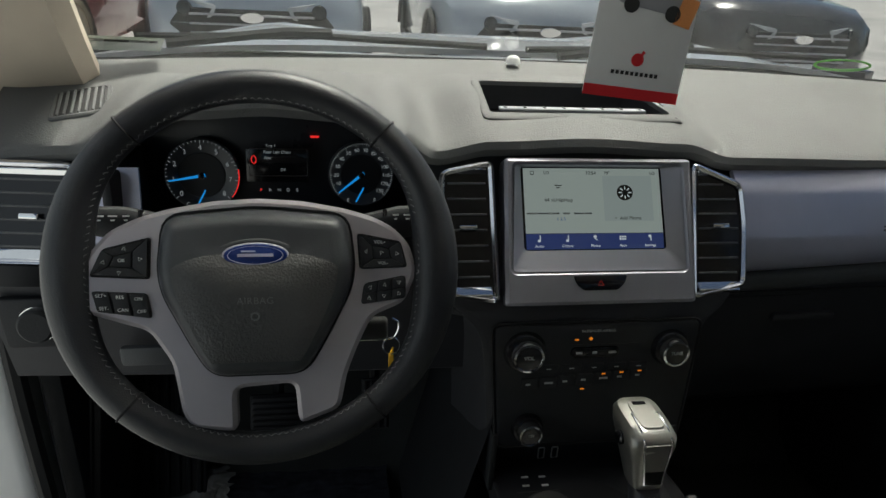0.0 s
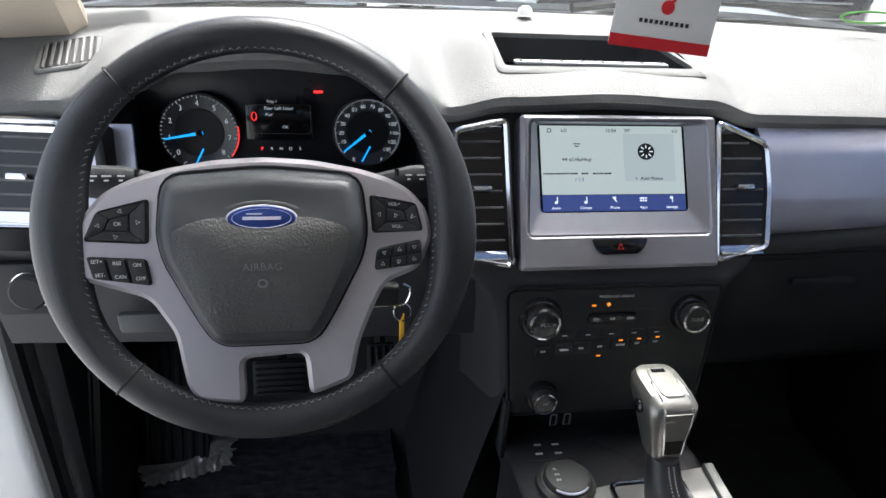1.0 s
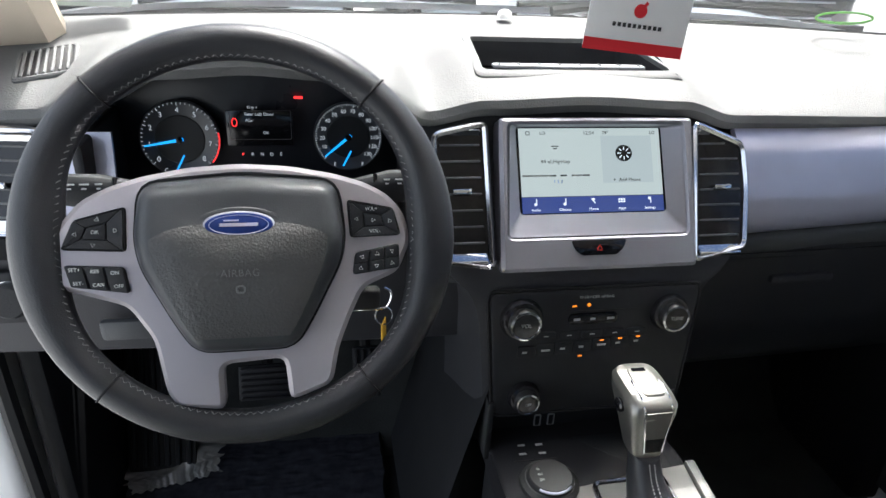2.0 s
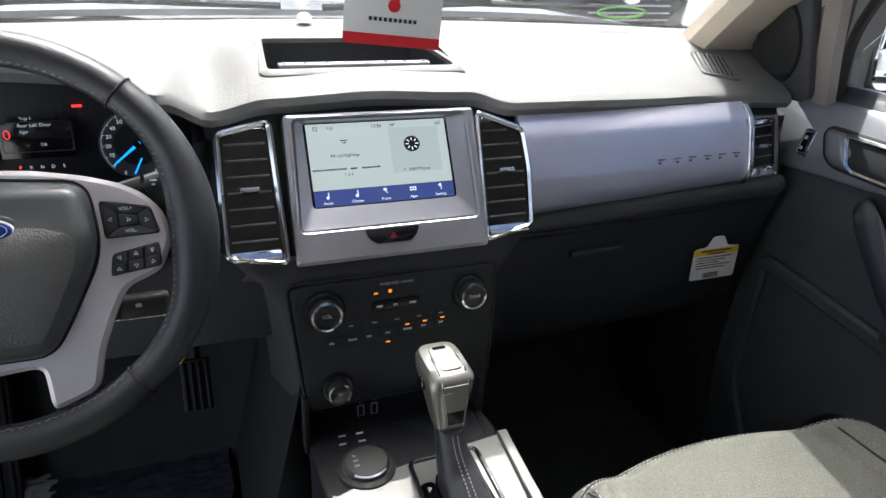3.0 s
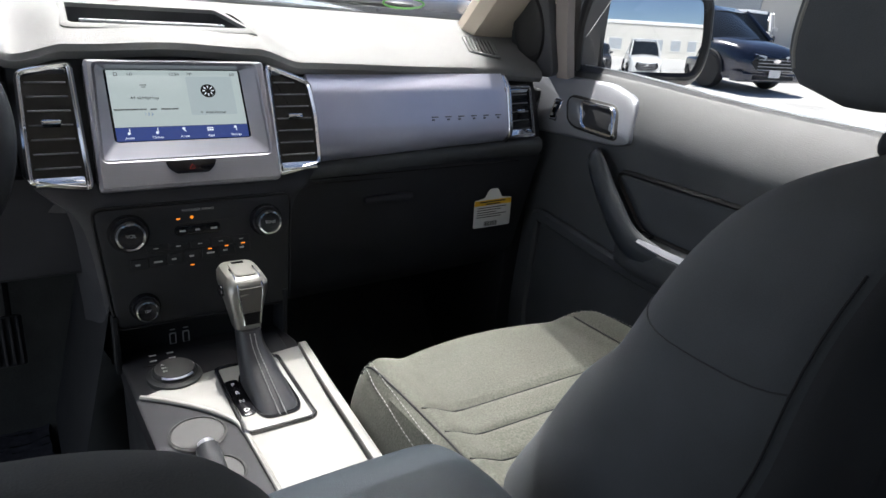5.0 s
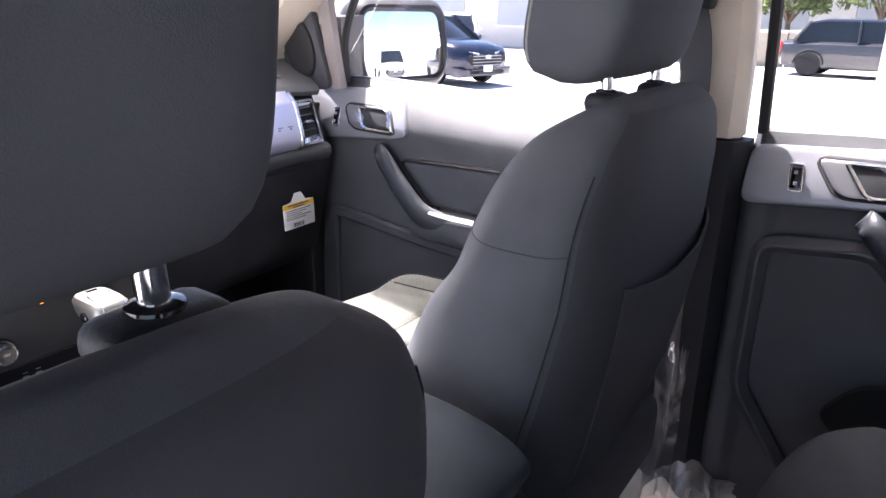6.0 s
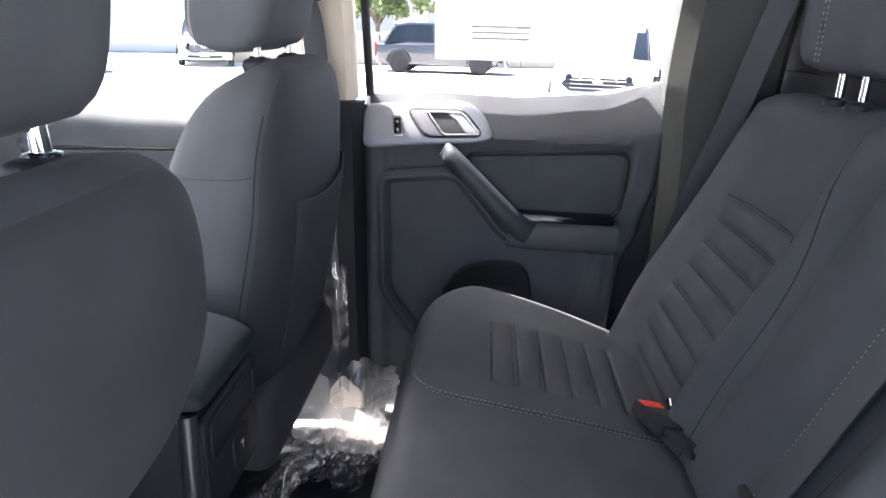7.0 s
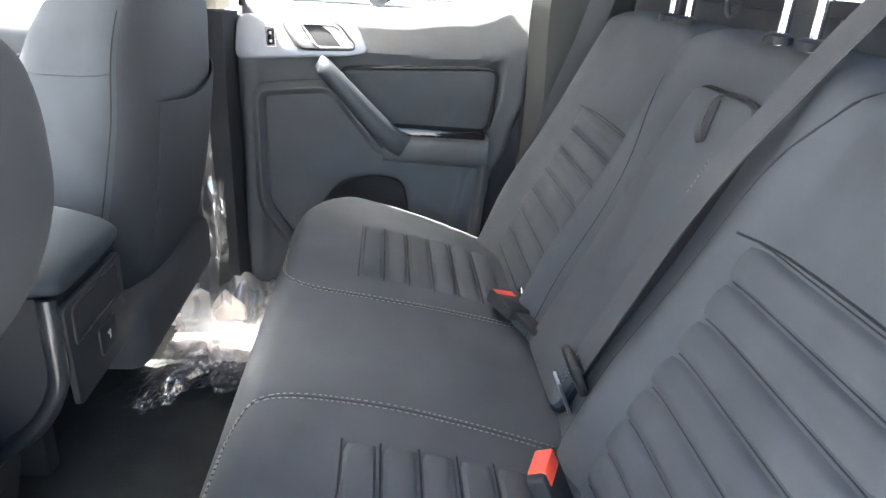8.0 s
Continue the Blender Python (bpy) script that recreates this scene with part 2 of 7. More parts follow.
def tube(pts, r, n=8, closed=False, flat=1.0):
    """A tube along points; r may be a list."""
    pts = [Vector(p) for p in pts]
    k = len(pts)
    rs = r if isinstance(r, (list, tuple)) else [r] * k
    loops, side = [], None
    for i, p in enumerate(pts):
        a = pts[(i - 1) % k] if closed or i else p
        b = pts[(i + 1) % k] if closed or i < k - 1 else p
        t = (b - a).normalized()
        if side is None:
            side = t.orthogonal().normalized()
        side = (side - t * side.dot(t)).normalized()
        up = t.cross(side)
        loops.append([p + rs[i] * (math.cos(2 * math.pi * q / n) * side + flat * math.sin(2 * math.pi * q / n) * up) for q in range(n)])
    return loft(loops + ([loops[0]] if closed else []), caps=not closed)


def lathe(profile, n=32, at=(0, 0, 0)):
    """A turned body about z: profile of (radius, z)."""
    return loft([[(at[0] + r * math.cos(2 * math.pi * q / n), at[1] + r * math.sin(2 * math.pi * q / n), at[2] + z) for q in range(n)] for r, z in profile])


def smooth_path(pts, n=8):
    """A Catmull-Rom path through points."""
    P = [Vector(p) for p in pts]
    P = [2 * P[0] - P[1], *P, 2 * P[-1] - P[-2]]
    out = []
    for i in range(1, len(P) - 2):
        for q in range(n):
            f = q / n
            a, b, c, d = P[i - 1:i + 3]
            out.append(0.5 * ((2 * b) + (c - a) * f + (2 * a - 5 * b + 4 * c - d) * f * f + (3 * b - a - 3 * c + d) * f ** 3))
    return out + [P[-2]]


def lerp(table, x):
    """A smooth value from a table of (x, value) rows."""
    if x <= table[0][0]:
        return table[0][1]
    for (a, va), (b, vb) in zip(table, table[1:]):
        if x <= b:
            f = (x - a) / (b - a)
            return va + (vb - va) * f * f * (3 - 2 * f)
    return table[-1][1]


def flow(table, x):
    """A value from a table of (x, value) rows along one smooth curve."""
    if x <= table[0][0]:
        return table[0][1]
    for i in range(len(table) - 1):
        (a, va), (b, vb) = table[i], table[i + 1]
        if x <= b:
            slope = []
            for j in (i, i + 1):
                p, q = table[max(0, j - 1)], table[min(len(table) - 1, j + 1)]
                slope.append((q[1] - p[1]) / (q[0] - p[0]))
            h = b - a
            f = (x - a) / h
            return va * (1 + 2 * f) * (1 - f) ** 2 + slope[0] * h * f * (1 - f) ** 2 + vb * f * f * (3 - 2 * f) + slope[1] * h * f * f * (f - 1)
    return table[-1][1]


def words(text, size, mat, parent, m, align="CENTER", name="lettering", spread=1.0):
    """Raised lettering as a mesh, in its parent's frame."""
    cu = bpy.data.curves.new("letters", "FONT")
    cu.body, cu.size, cu.align_x, cu.align_y, cu.extrude, cu.space_character = text, size, align, "CENTER", 0.0002, spread
    tmp = bpy.data.objects.new("letters", cu)
    scene.collection.objects.link(tmp)
    me = bpy.data.meshes.new_from_object(tmp.evaluated_get(bpy.context.evaluated_depsgraph_get()))
    bpy.data.objects.remove(tmp)
    me.materials.clear()
    me.materials.append(mat)
    ob = new(name, me)
    ob.parent, ob.matrix_basis = parent, m
    return ob


def bars(rows, h, mat, parent, m, name="print", thick=0.0003):
    """Lines of print that cannot be read, as plain bars: rows of (x, y, length)."""
    return part(name, merge(*[box((w, h, thick), (x + w / 2, y, 0), 0) for x, y, w in rows]), mat, parent, smooth=False, m=m)


def sup(a, p):
    c = math.cos(a)
    return math.copysign(abs(c) ** p, c)

# ---- the cab ----
GROUND = -0.62
ROOF = 1.21


bm = sheet(lambda u, v: (-0.74 + 1.48 * u, -0.98 + 2.2 * v, 0.0 + 0.30 * max(0, (v - 0.93) / 0.07) ** 1.5 + 0.13 * min(1, max(0, (-0.98 + 2.2 * v - 0.10) / 0.10)) * min(1, max(0, (0.10 - abs(u - 0.5)) / 0.025))), 24, 40, 0.02)
tagged(part("floor", bm, CARPET), "black carpeted cab floor with a raised tunnel", "floor", kind="structure")
bm = sheet(lambda u, v: (-0.76 + 1.52 * u, 1.22 + 0.03 * v, -0.02 + 0.86 * v), 4, 6, 0.03)
tagged(part("wall_front", bm, DARK), "black firewall below the dashboard", "wall", kind="structure")


def roof_pt(u, v):
    x, y = -0.62 + 1.24 * u, -0.99 + 1.42 * v
    return x, y, ROOF + 0.035 * (1 - (2 * u - 1) ** 2) - 0.03 * max(0, v - 0.8) / 0.2 - 0.012 * (abs(2 * u - 1) ** 6)


tagged(part("ceiling", sheet(roof_pt, 20, 20, 0.02), LINER), "beige woven headliner", "ceiling", kind="structure")
bm = sheet(lambda u, v: (lambda p: (p[0] * 1.18, p[1] * 1.02, p[2] + 0.028))(roof_pt(u, v)), 16, 16, 0.012)
tagged(part("roof", bm, WHITE), "white painted cab roof", "roof", kind="structure")


def strip(pts, w_in, w_out, depth):
    """A pillar along points: width across the side, depth inward."""
    loops = []
    for (x, y, z), a, b in zip(pts, w_in, w_out):
        s = 1 if x > 0 else -1
        loops.append([(x - s * depth, y - a * 0.75, z), (x - s * depth * 1.1, y, z), (x - s * depth, y + b * 0.75, z), (x - s * depth * 0.35, y + b, z), (x + s * 0.03, y + b, z),
                      (x + s * 0.03, y - a, z), (x - s * depth * 0.35, y - a, z)])
    return loft(loops)


for s, side in ((1, "right"), (-1, "left")):
    path = smooth_path([(s * 0.735, 1.00, 0.80), (s * 0.715, 0.86, 0.92), (s * 0.675, 0.68, 1.05), (s * 0.63, 0.50, 1.15), (s * 0.59, 0.36, 1.20)], 5)
    tagged(part("pillar_front_" + side, strip(path, [0.05] * len(path), [0.055] * len(path), 0.105), BEIGE), "beige windscreen pillar trim", "pillar", kind="structure")
    path = smooth_path([(s * 0.752, -0.06, 0.762), (s * 0.735, -0.06, 0.90), (s * 0.69, -0.055, 1.05), (s * 0.61, -0.05, 1.20)], 5)
    tagged(part("pillar_middle_" + side, strip(path, [0.055] * len(path), [0.05] * len(path), 0.035), BEIGE), "beige upper middle pillar trim", "pillar", kind="structure")
    path = [(s * 0.752, -0.06, z) for z in (-0.02, 0.1, 0.25, 0.4, 0.55, 0.70, 0.758)]
    tagged(part("pillar_middle_lower_" + side, strip(path, [0.085, 0.08, 0.075, 0.072, 0.07, 0.07, 0.07], [0.09, 0.08, 0.065, 0.06, 0.055, 0.05, 0.05], 0.04), DARK), "black lower middle pillar trim", "pillar", kind="structure")
    path = smooth_path([(s * 0.75, -0.90, 0.30), (s * 0.752, -0.90, 0.62), (s * 0.745, -0.89, 0.80), (s * 0.70, -0.89, 1.0), (s * 0.60, -0.88, 1.19)], 5)
    tagged(part("pillar_rear_" + side, strip(path, [0.09] * len(path), [0.135] * len(path), 0.05), material("grey rear pillar trim", (0.042, 0.044, 0.041), 0.75, grain=0.3, mottle=0.05) if s > 0 else bpy.data.materials["grey rear pillar trim"]), "grey rear pillar trim", "pillar", kind="structure")
    rail = tube(smooth_path([(s * 0.60, 0.40, 1.19), (s * 0.63, 0.1, 1.20), (s * 0.63, -0.5, 1.20), (s * 0.61, -0.92, 1.18)], 6), 0.03, 8)
    tagged(part("roof_rail_" + side, rail, LINER), "beige padded roof rail above the doors", "trim", kind="structure")
    tagged(part("sill_" + side, box((0.10, 1.75, 0.10), (s * 0.76, 0.0, -0.056), 0.02), WHITE), "white door sill below the door opening", "sill", kind="structure")

tagged(part("jamb_rear_right", box((0.02, 0.27, 0.68), (0.772, -0.78, 0.31), 0.006), DARK), "black rear door jamb trim over the wheel arch", "jamb", kind="structure")

# rear wall with its window opening
bm = merge(box((1.5, 0.03, 0.86), (0, -1.0, 0.42), 0.004), box((0.12, 0.03, 0.36), (-0.68, -1.0, 1.03), 0.004), box((0.12, 0.03, 0.36), (0.68, -1.0, 1.03), 0.004), box((1.24, 0.03, 0.06), (0, -1.0, 1.19), 0.004))
tagged(part("wall_rear", bm, DARK), "dark rear cab wall behind the bench", "wall", kind="structure")
win = thing("window_rear", pose(0, -1.0, 1.01), "rear cab window with a black frame", "window", kind="structure")
part("window_frame", frame_plate(rrect(1.26, 0.34, 0.05), rrect(1.20, 0.28, 0.04), -0.012, 0.012), RUBBER, win, m=pose(0, 0, 0, 90, 0, 0))
part("pane", box((1.21, 0.004, 0.29), (0, 0, 0), 0), TINT, win).visible_shadow = False

# windscreen
def screen_pt(u, v):
    x = (2 * u - 1)
    return x * (0.70 - 0.11 * v), (1.13 - 0.13 * x * x) * (1 - v) + (0.43 - 0.07 * x * x) * v + 0.035 * math.sin(math.pi * v), 0.84 + 0.37 * v


wind = part("windscreen", sheet(screen_pt, 20, 10, 0.004), CLEAR)
wind.visible_shadow = False
tagged(wind, "curved clear windscreen", "window", kind="structure")
band = sheet(lambda u, v: (lambda p: (p[0], p[1] + 0.012, p[2] - 0.004))(screen_pt(u, 0.02 + 0.045 * v)), 24, 2, 0.004)
tagged(part("windscreen_edge", band, RUBBER), "black painted lower edge of the windscreen", "trim", kind="structure")

# hood and cowl, seen over the dash
def hood_pt(u, v):
    x = 2 * u - 1
    return x * 0.80, 1.20 + 1.10 * v, 0.865 - 0.045 * v - 0.10 * v ** 3 - 0.05 * x ** 4 + 0.018 * math.exp(-((abs(x) - 0.55) / 0.12) ** 2) * min(1, 6 * v)


tagged(part("hood", sheet(hood_pt, 30, 14, 0.01), WHITE), "white truck hood with two raised ridges", "hood", kind="structure")
tagged(part("cowl", sheet(lambda u, v: (-0.74 + 1.48 * u, 1.10 - 0.13 * (2 * u - 1) ** 2 + 0.12 * v, 0.845 - 0.01 * v), 20, 3, 0.01), RUBBER), "black plastic cowl below the windscreen", "trim", kind="structure")

# front wings, nose and wheels of the truck
for s, side in ((1, "right"), (-1, "left")):
    wing = loft([[(s * 0.80, y, -0.22), (s * 0.845, y, 0.10), (s * 0.83, y, 0.55), (s * 0.80, y, hood_pt(0.5 + 0.5 * s, min(1, max(0, (y - 1.2) / 1.1)))[2] - 0.006), (s * 0.74, y, 0.55), (s * 0.72, y, -0.22)] for y in (0.90, 1.2, 1.6, 2.0, 2.25)])
    wing_ob = tagged(part("wing_" + side, wing, WHITE), "white front wing of the truck", "wing", kind="structure")
    wh = part("wheel", lathe([(0.22, -0.11), (0.36, -0.11), (0.385, -0.05), (0.385, 0.05), (0.36, 0.11), (0.22, 0.11)], 32), RUBBER, wing_ob, "black tyre", m=pose(s * 0.76, 1.62, GROUND + 0.385, 0, 90 * s, 0))
    part("rim", lathe([(0.225, -0.02), (0.225, 0.10), (0.20, 0.07), (0.05, 0.06), (0.04, 0.08), (0, 0.08)], 28), SATIN, wh)
tagged(part("nose", merge(box((1.56, 0.14, 0.55), (0, 2.31, 0.42), 0.05, 3), box((1.70, 0.20, 0.28), (0, 2.36, 0.0), 0.06, 3)), WHITE), "white nose and bumper of the truck", "bumper", kind="structure")

# door jamb at the open driver's door
jamb = box((0.10, 0.09, 0.86), (-0.785, 0.845, 0.33), 0.02, 3)
tagged(part("jamb_left", jamb, WHITE), "white painted hinge pillar of the open driver's door", "jamb", kind="structure")
seal = tube(smooth_path([(-0.722, 0.80, 0.78), (-0.722, 0.795, 0.45), (-0.715, 0.79, 0.18), (-0.70, 0.74, 0.03), (-0.70, 0.2, 0.01)], 6), 0.012, 8)
tagged(part("door_seal_left", seal, RUBBER), "black rubber door seal along the jamb", "trim", kind="structure")
tagged(part("kick_panel_left", box((0.03, 0.34, 0.72), (-0.70, 1.0, 0.33), 0.01), DARK), "black kick panel beside the driver's footwell", "trim", kind="structure")
tagged(part("kick_panel_right", box((0.07, 0.42, 0.76), (0.735, 1.04, 0.36), 0.01), DARK), "black kick panel beside the passenger footwell", "trim", kind="structure")

# ground
RISE = 0.36
def ground_z(x, y):
    """The lot rises gently ahead of the truck."""
    f, g = min(1, max(0, (y - 2.4) / 3.0)), min(1, max(0, (x - 5.0) / 4.0))
    return GROUND + RISE * f * f * (3 - 2 * f) * (1 - g * g * (3 - 2 * g))


lines = [-400, -120, -40, -20, *[-10 + k for k in range(30)], 30, 60, 160, 400]
bm = bmesh.new()
rows = [[bm.verts.new((x, y, ground_z(x, y))) for y in lines] for x in lines]
for a, b in zip(rows, rows[1:]):
    for k in range(len(lines) - 1):
        bm.faces.new((a[k], b[k], b[k + 1], a[k + 1]))
tagged(part("ground", bm, ASPHALT, smooth=False), "pale worn asphalt of a car lot in sun", "ground", kind="structure")

# ---- dashboard ----
dash = thing("dashboard", pose(0, 0.9, 0.3), "dark grey dashboard with silver trim and a centre screen", "dashboard")
D = Matrix.Translation((0, -0.9, -0.3))   # parts below are in the cab's own metres


HOOD = 0.072      # rise of the instrument hood


def hump(x):
    """The instrument hood's rise over the dash top."""
    return lerp([(-0.60, 0), (-0.53, 0.5), (-0.46, 0.93), (-0.38, 1.0), (-0.30, 0.93), (-0.24, 0.5), (-0.19, 0)], x)


def lip(x):
    """Place of the dash top's rear lip at x: y, z."""
    y = lerp([(-0.72, 0.80), (-0.60, 0.775), (-0.56, 0.745), (-0.50, 0.70), (-0.25, 0.70), (-0.19, 0.768), (-0.125, 0.759), (0.12, 0.759), (0.20, 0.774), (0.72, 0.80)], x)
    z = lerp([(-0.72, 0.785), (-0.60, 0.80), (-0.19, 0.80), (-0.125, 0.815), (0.0, 0.82), (0.12, 0.815), (0.20, 0.794), (0.50, 0.788), (0.72, 0.778)], x)
    return y, z + HOOD * hump(x)


def pad_pt(u, v):
    x = -0.715 + 1.43 * u
    y0, z0 = lip(x)
    y1, z1 = 1.115 - 0.13 * (x / 0.7) ** 2, 0.862
    h = HOOD * hump(x)
    y = y0 + (y1 - y0) * v
    z = (z0 - h) + (z1 - z0 + h) * v ** 0.8
    mid = lerp([(-0.19, 0), (-0.125, 1), (0.12, 1), (0.20, 0)], x)
    return Vector((x, y, z + h * max(0, 1 - (v / 0.75) ** 1.6) + 0.012 * mid * math.sin(math.pi * min(1, v * 1.4)) * (v < 0.72)))


TRAY = (-0.118, 0.128, 0.815, 0.935)      # opening in the dash top
bm = bmesh.new()
NU, NV = 130, 44
rows = []
for i in range(NU + 1):
    row = []
    y0, z0 = lip(-0.715 + 1.43 * i / NU)
    p = pad_pt(i / NU, 0)
    row.append(bm.verts.new((p.x, y0 + 0.05, z0 - 0.026)))
    row.append(bm.verts.new((p.x, y0 + 0.004, z0 - 0.019)))
    row.append(bm.verts.new((p.x, y0 - 0.003, z0 - 0.009)))
    for j in range(NV + 1):
        row.append(bm.verts.new(pad_pt(i / NU, j / NV)))
    rows.append(row)
for i in range(NU):
    for j in range(NV + 3):
        q = (rows[i][j], rows[i + 1][j], rows[i + 1][j + 1], rows[i][j + 1])
        c = sum((w.co for w in q), Vector()) / 4
        if j > 3 and TRAY[0] < c.x < TRAY[1] and TRAY[2] < c.y < TRAY[3]:
            continue
        bm.faces.new(q)
part("upper_pad", bm, PAD, dash, "grained grey dash top", m=D)

# storage tray in the dash top
tray = part("tray", merge(box((0.214, 0.004, 0.036), (-0.002, 0.940, 0.829), 0.001), box((0.26, 0.14, 0.004), (0.005, 0.875, 0.812), 0.001), box((0.004, 0.13, 0.026), (-0.121, 0.876, 0.8225), 0.001), box((0.004, 0.13, 0.026), (0.131, 0.876, 0.8225), 0.001)), DARK, dash, m=D)
rim_outer = rounded([(-0.128, 0.803), (0.142, 0.806), (0.118, 0.948), (-0.120, 0.948)], 0.012)
rim_inner = rounded([(-0.117, 0.817), (0.127, 0.820), (0.106, 0.937), (-0.110, 0.937)], 0.008)


def on_pad(pts, dz):
    out = []
    for x, y in pts:
        y0, z0 = lip(x)
        v = (y - y0) / (1.115 - 0.13 * (x / 0.7) ** 2 - y0)
        out.append((x, y, pad_pt((x + 0.715) / 1.43, v).z + dz))
    return out


part("tray_rim", loft([on_pad(rim_outer, -0.004), on_pad(rim_outer, 0.002), on_pad(grown(rim_outer, -0.003), 0.004), on_pad(rim_inner, 0.003), on_pad(rim_inner, -0.003)], caps=False), PAD, dash, m=D)
part("tray_wall", loft([on_pad(rim_inner, -0.003), on_pad(grown(rim_inner, -0.003), -0.035)], caps=False), DARK, dash, m=D)
strip_z = on_pad([(0.0, 0.831)], 0)[0][2]
part("tray_strip", box((0.196, 0.014, 0.004), (-0.004, 0.831, strip_z - 0.002), 0.001, 1), SATIN, dash, "silver strip with seven slots", m=D)
for k in range(8):
    part("strip_gap", box((0.003, 0.010, 0.001), (-0.095 + 0.026 * k, 0.832, strip_z + 0.0004), 0), RUBBER, dash, smooth=False, m=D)

# face of the dash below the lip, from the driver's vent to the passenger's
def face_y(x, z):
    """Depth of the dash face: slanted back towards the top."""
    return lerp([(0.45, 0.70), (0.64, 0.685 + 0.045 * min(1, max(0, (abs(x) - 0.13) / 0.08))), (0.80, 0.752 + 0.03 * min(1, max(0, (abs(x) - 0.13) / 0.08)))], z) + 0.03 * (x / 0.7) ** 2


def face_pt(u, v):
    x = -0.715 + 1.43 * u
    z = 0.60 + (min(0.80, lip(x)[1] - HOOD * hump(x) - 0.019) - 0.60) * v
    return x, face_y(x, z) + 0.020, z


bm = sheet(face_pt, 80, 10)
for f in [f for f in bm.faces if -0.56 < f.calc_center_median().x < -0.2 and f.calc_center_median().z > 0.62]:
    bm.faces.remove(f)
part("face", bm, DARK, dash, m=D)

# instrument cluster in its hood
part("instrument_panel", box((0.345, 0.012, 0.185), (-0.382, 0.885, 0.732), 0.004), material("slate instrument panel", (0.020, 0.023, 0.031), 0.30, mottle=0.1), dash, m=D)
part("hood_cheek", box((0.012, 0.16, 0.15), (-0.555, 0.81, 0.700), 0.004), DARK, dash, m=D)
part("hood_cheek", box((0.012, 0.12, 0.13), (-0.205, 0.83, 0.700), 0.004), DARK, dash, m=D)
part("cluster_base", box((0.36, 0.14, 0.01), (-0.375, 0.81, 0.645), 0.004), DARK, dash, m=D)

# lower dash: knee panel, glove box
low = [(0.62, 0.742), (0.585, 0.755), (0.50, 0.775), (0.40, 0.80), (0.34, 0.86), (0.33, 1.1)]
bm = loft([[(x, y + 0.02 * (x / 0.7) ** 2, z) for z, y in low] for x in [0.135 + 0.575 * k / 20 for k in range(21)]], closed=False)
part("glove_box", bm, GLOVE, dash, "black glove box door", m=D)
bm = loft([[(x, y + 0.02 * (x / 0.7) ** 2 - 0.02, z) for z, y in [(0.655, 0.72), *low[:3], (0.492, 0.785), (0.486, 0.83)]] for x in [-0.71 + 0.575 * k / 20 for k in range(21)]], closed=False)
part("knee_panel", bm, GLOVE, dash, m=D)

# silver passenger trim panel
def trim_pt(u, v):
    x = 0.205 + 0.399 * u
    z = 0.660 + 0.117 * v - (0.027 - 0.017 * u) * max(0, 1 - v / 0.3)
    y = flow([(0.0, 0.757), (0.06, 0.740), (0.14, 0.733), (0.24, 0.734), (0.50, 0.743), (0.76, 0.752), (0.84, 0.758), (1.0, 0.778)], v) + 0.03 * max(0, x - 0.2)
    return x, y, z


part("passenger_trim", sheet(trim_pt, 30, 40, 0.008), SILVER, dash, "silver painted trim panel", m=D)
part("trim_end", tube([Vector(trim_pt(1.0, 0.04 + 0.92 * k / 12)) + Vector((0.001, -0.002, 0)) for k in range(13)], 0.0055, 10), VENT_CHROME, dash, "rounded silver end beside the vent", m=D)


def vent(pts, m, n, tab, name="air_vent"):
    """A louvred vent in its own plane: outline, pose, count of slats, height of the tab."""
    outer = rounded(pts, 0.012)
    inner = grown(outer, -0.0068)
    v = part(name, frame_plate(outer, inner, -0.012, 0.006, 0.003), VENT_CHROME, dash, "satin chrome framed air vent", m=m)
    part("cavity", loft([[(x, y, 0.0) for x, y in inner], [(x, y, -0.05) for x, y in grown(inner, -0.004)]]), GLOSS, v)
    ys = [p[1] for p in inner]
    lo, hi = min(ys), max(ys)

    def span(y):
        xs = []
        k = len(inner)
        for i in range(k):
            (x0, y0), (x1, y1) = inner[i], inner[(i + 1) % k]
            if (y0 - y) * (y1 - y) <= 0 and y0 != y1:
                xs.append(x0 + (x1 - x0) * (y - y0) / (y1 - y0))
        return min(xs), max(xs)

    for k in range(n):
        y = lo + (hi - lo) * (0.17 + 0.72 * k / (n - 1))
        a, b = span(y)
        part("slat", box((b - a - 0.006, 0.0032, 0.018), ((a + b) / 2, y, -0.008), 0.001, 1, (20, 0, 0)), BLADE, v)
    a, b = span(tab)
    part("tab", box((0.022, 0.007, 0.012), ((a + b) / 2, tab, 0.002), 0.002), CHROME, v)
    a, b = span(lo + 0.012)
    part("lower_chrome", box((b - a - 0.002, 0.026, 0.006), ((a + b) / 2, lo + 0.011, -0.003), 0.002, 2, (-32, 0, 0)), CHROME, v)
    a, b = span(hi - 0.008)
    part("upper_chrome", box((b - a - 0.004, 0.008, 0.004), ((a + b) / 2, hi - 0.005, 0.0), 0.001, 1, (25, 0, 0)), CHROME, v)
    return v


def plane(p, right, up):
    """A pose with x along right and y along up."""
    r = Vector(right).normalized()
    u = (Vector(up) - r * Vector(up).dot(r)).normalized()
    n = r.cross(u)
    return Matrix.Translation(p) @ Matrix((r, u, n)).transposed().to_4x4()


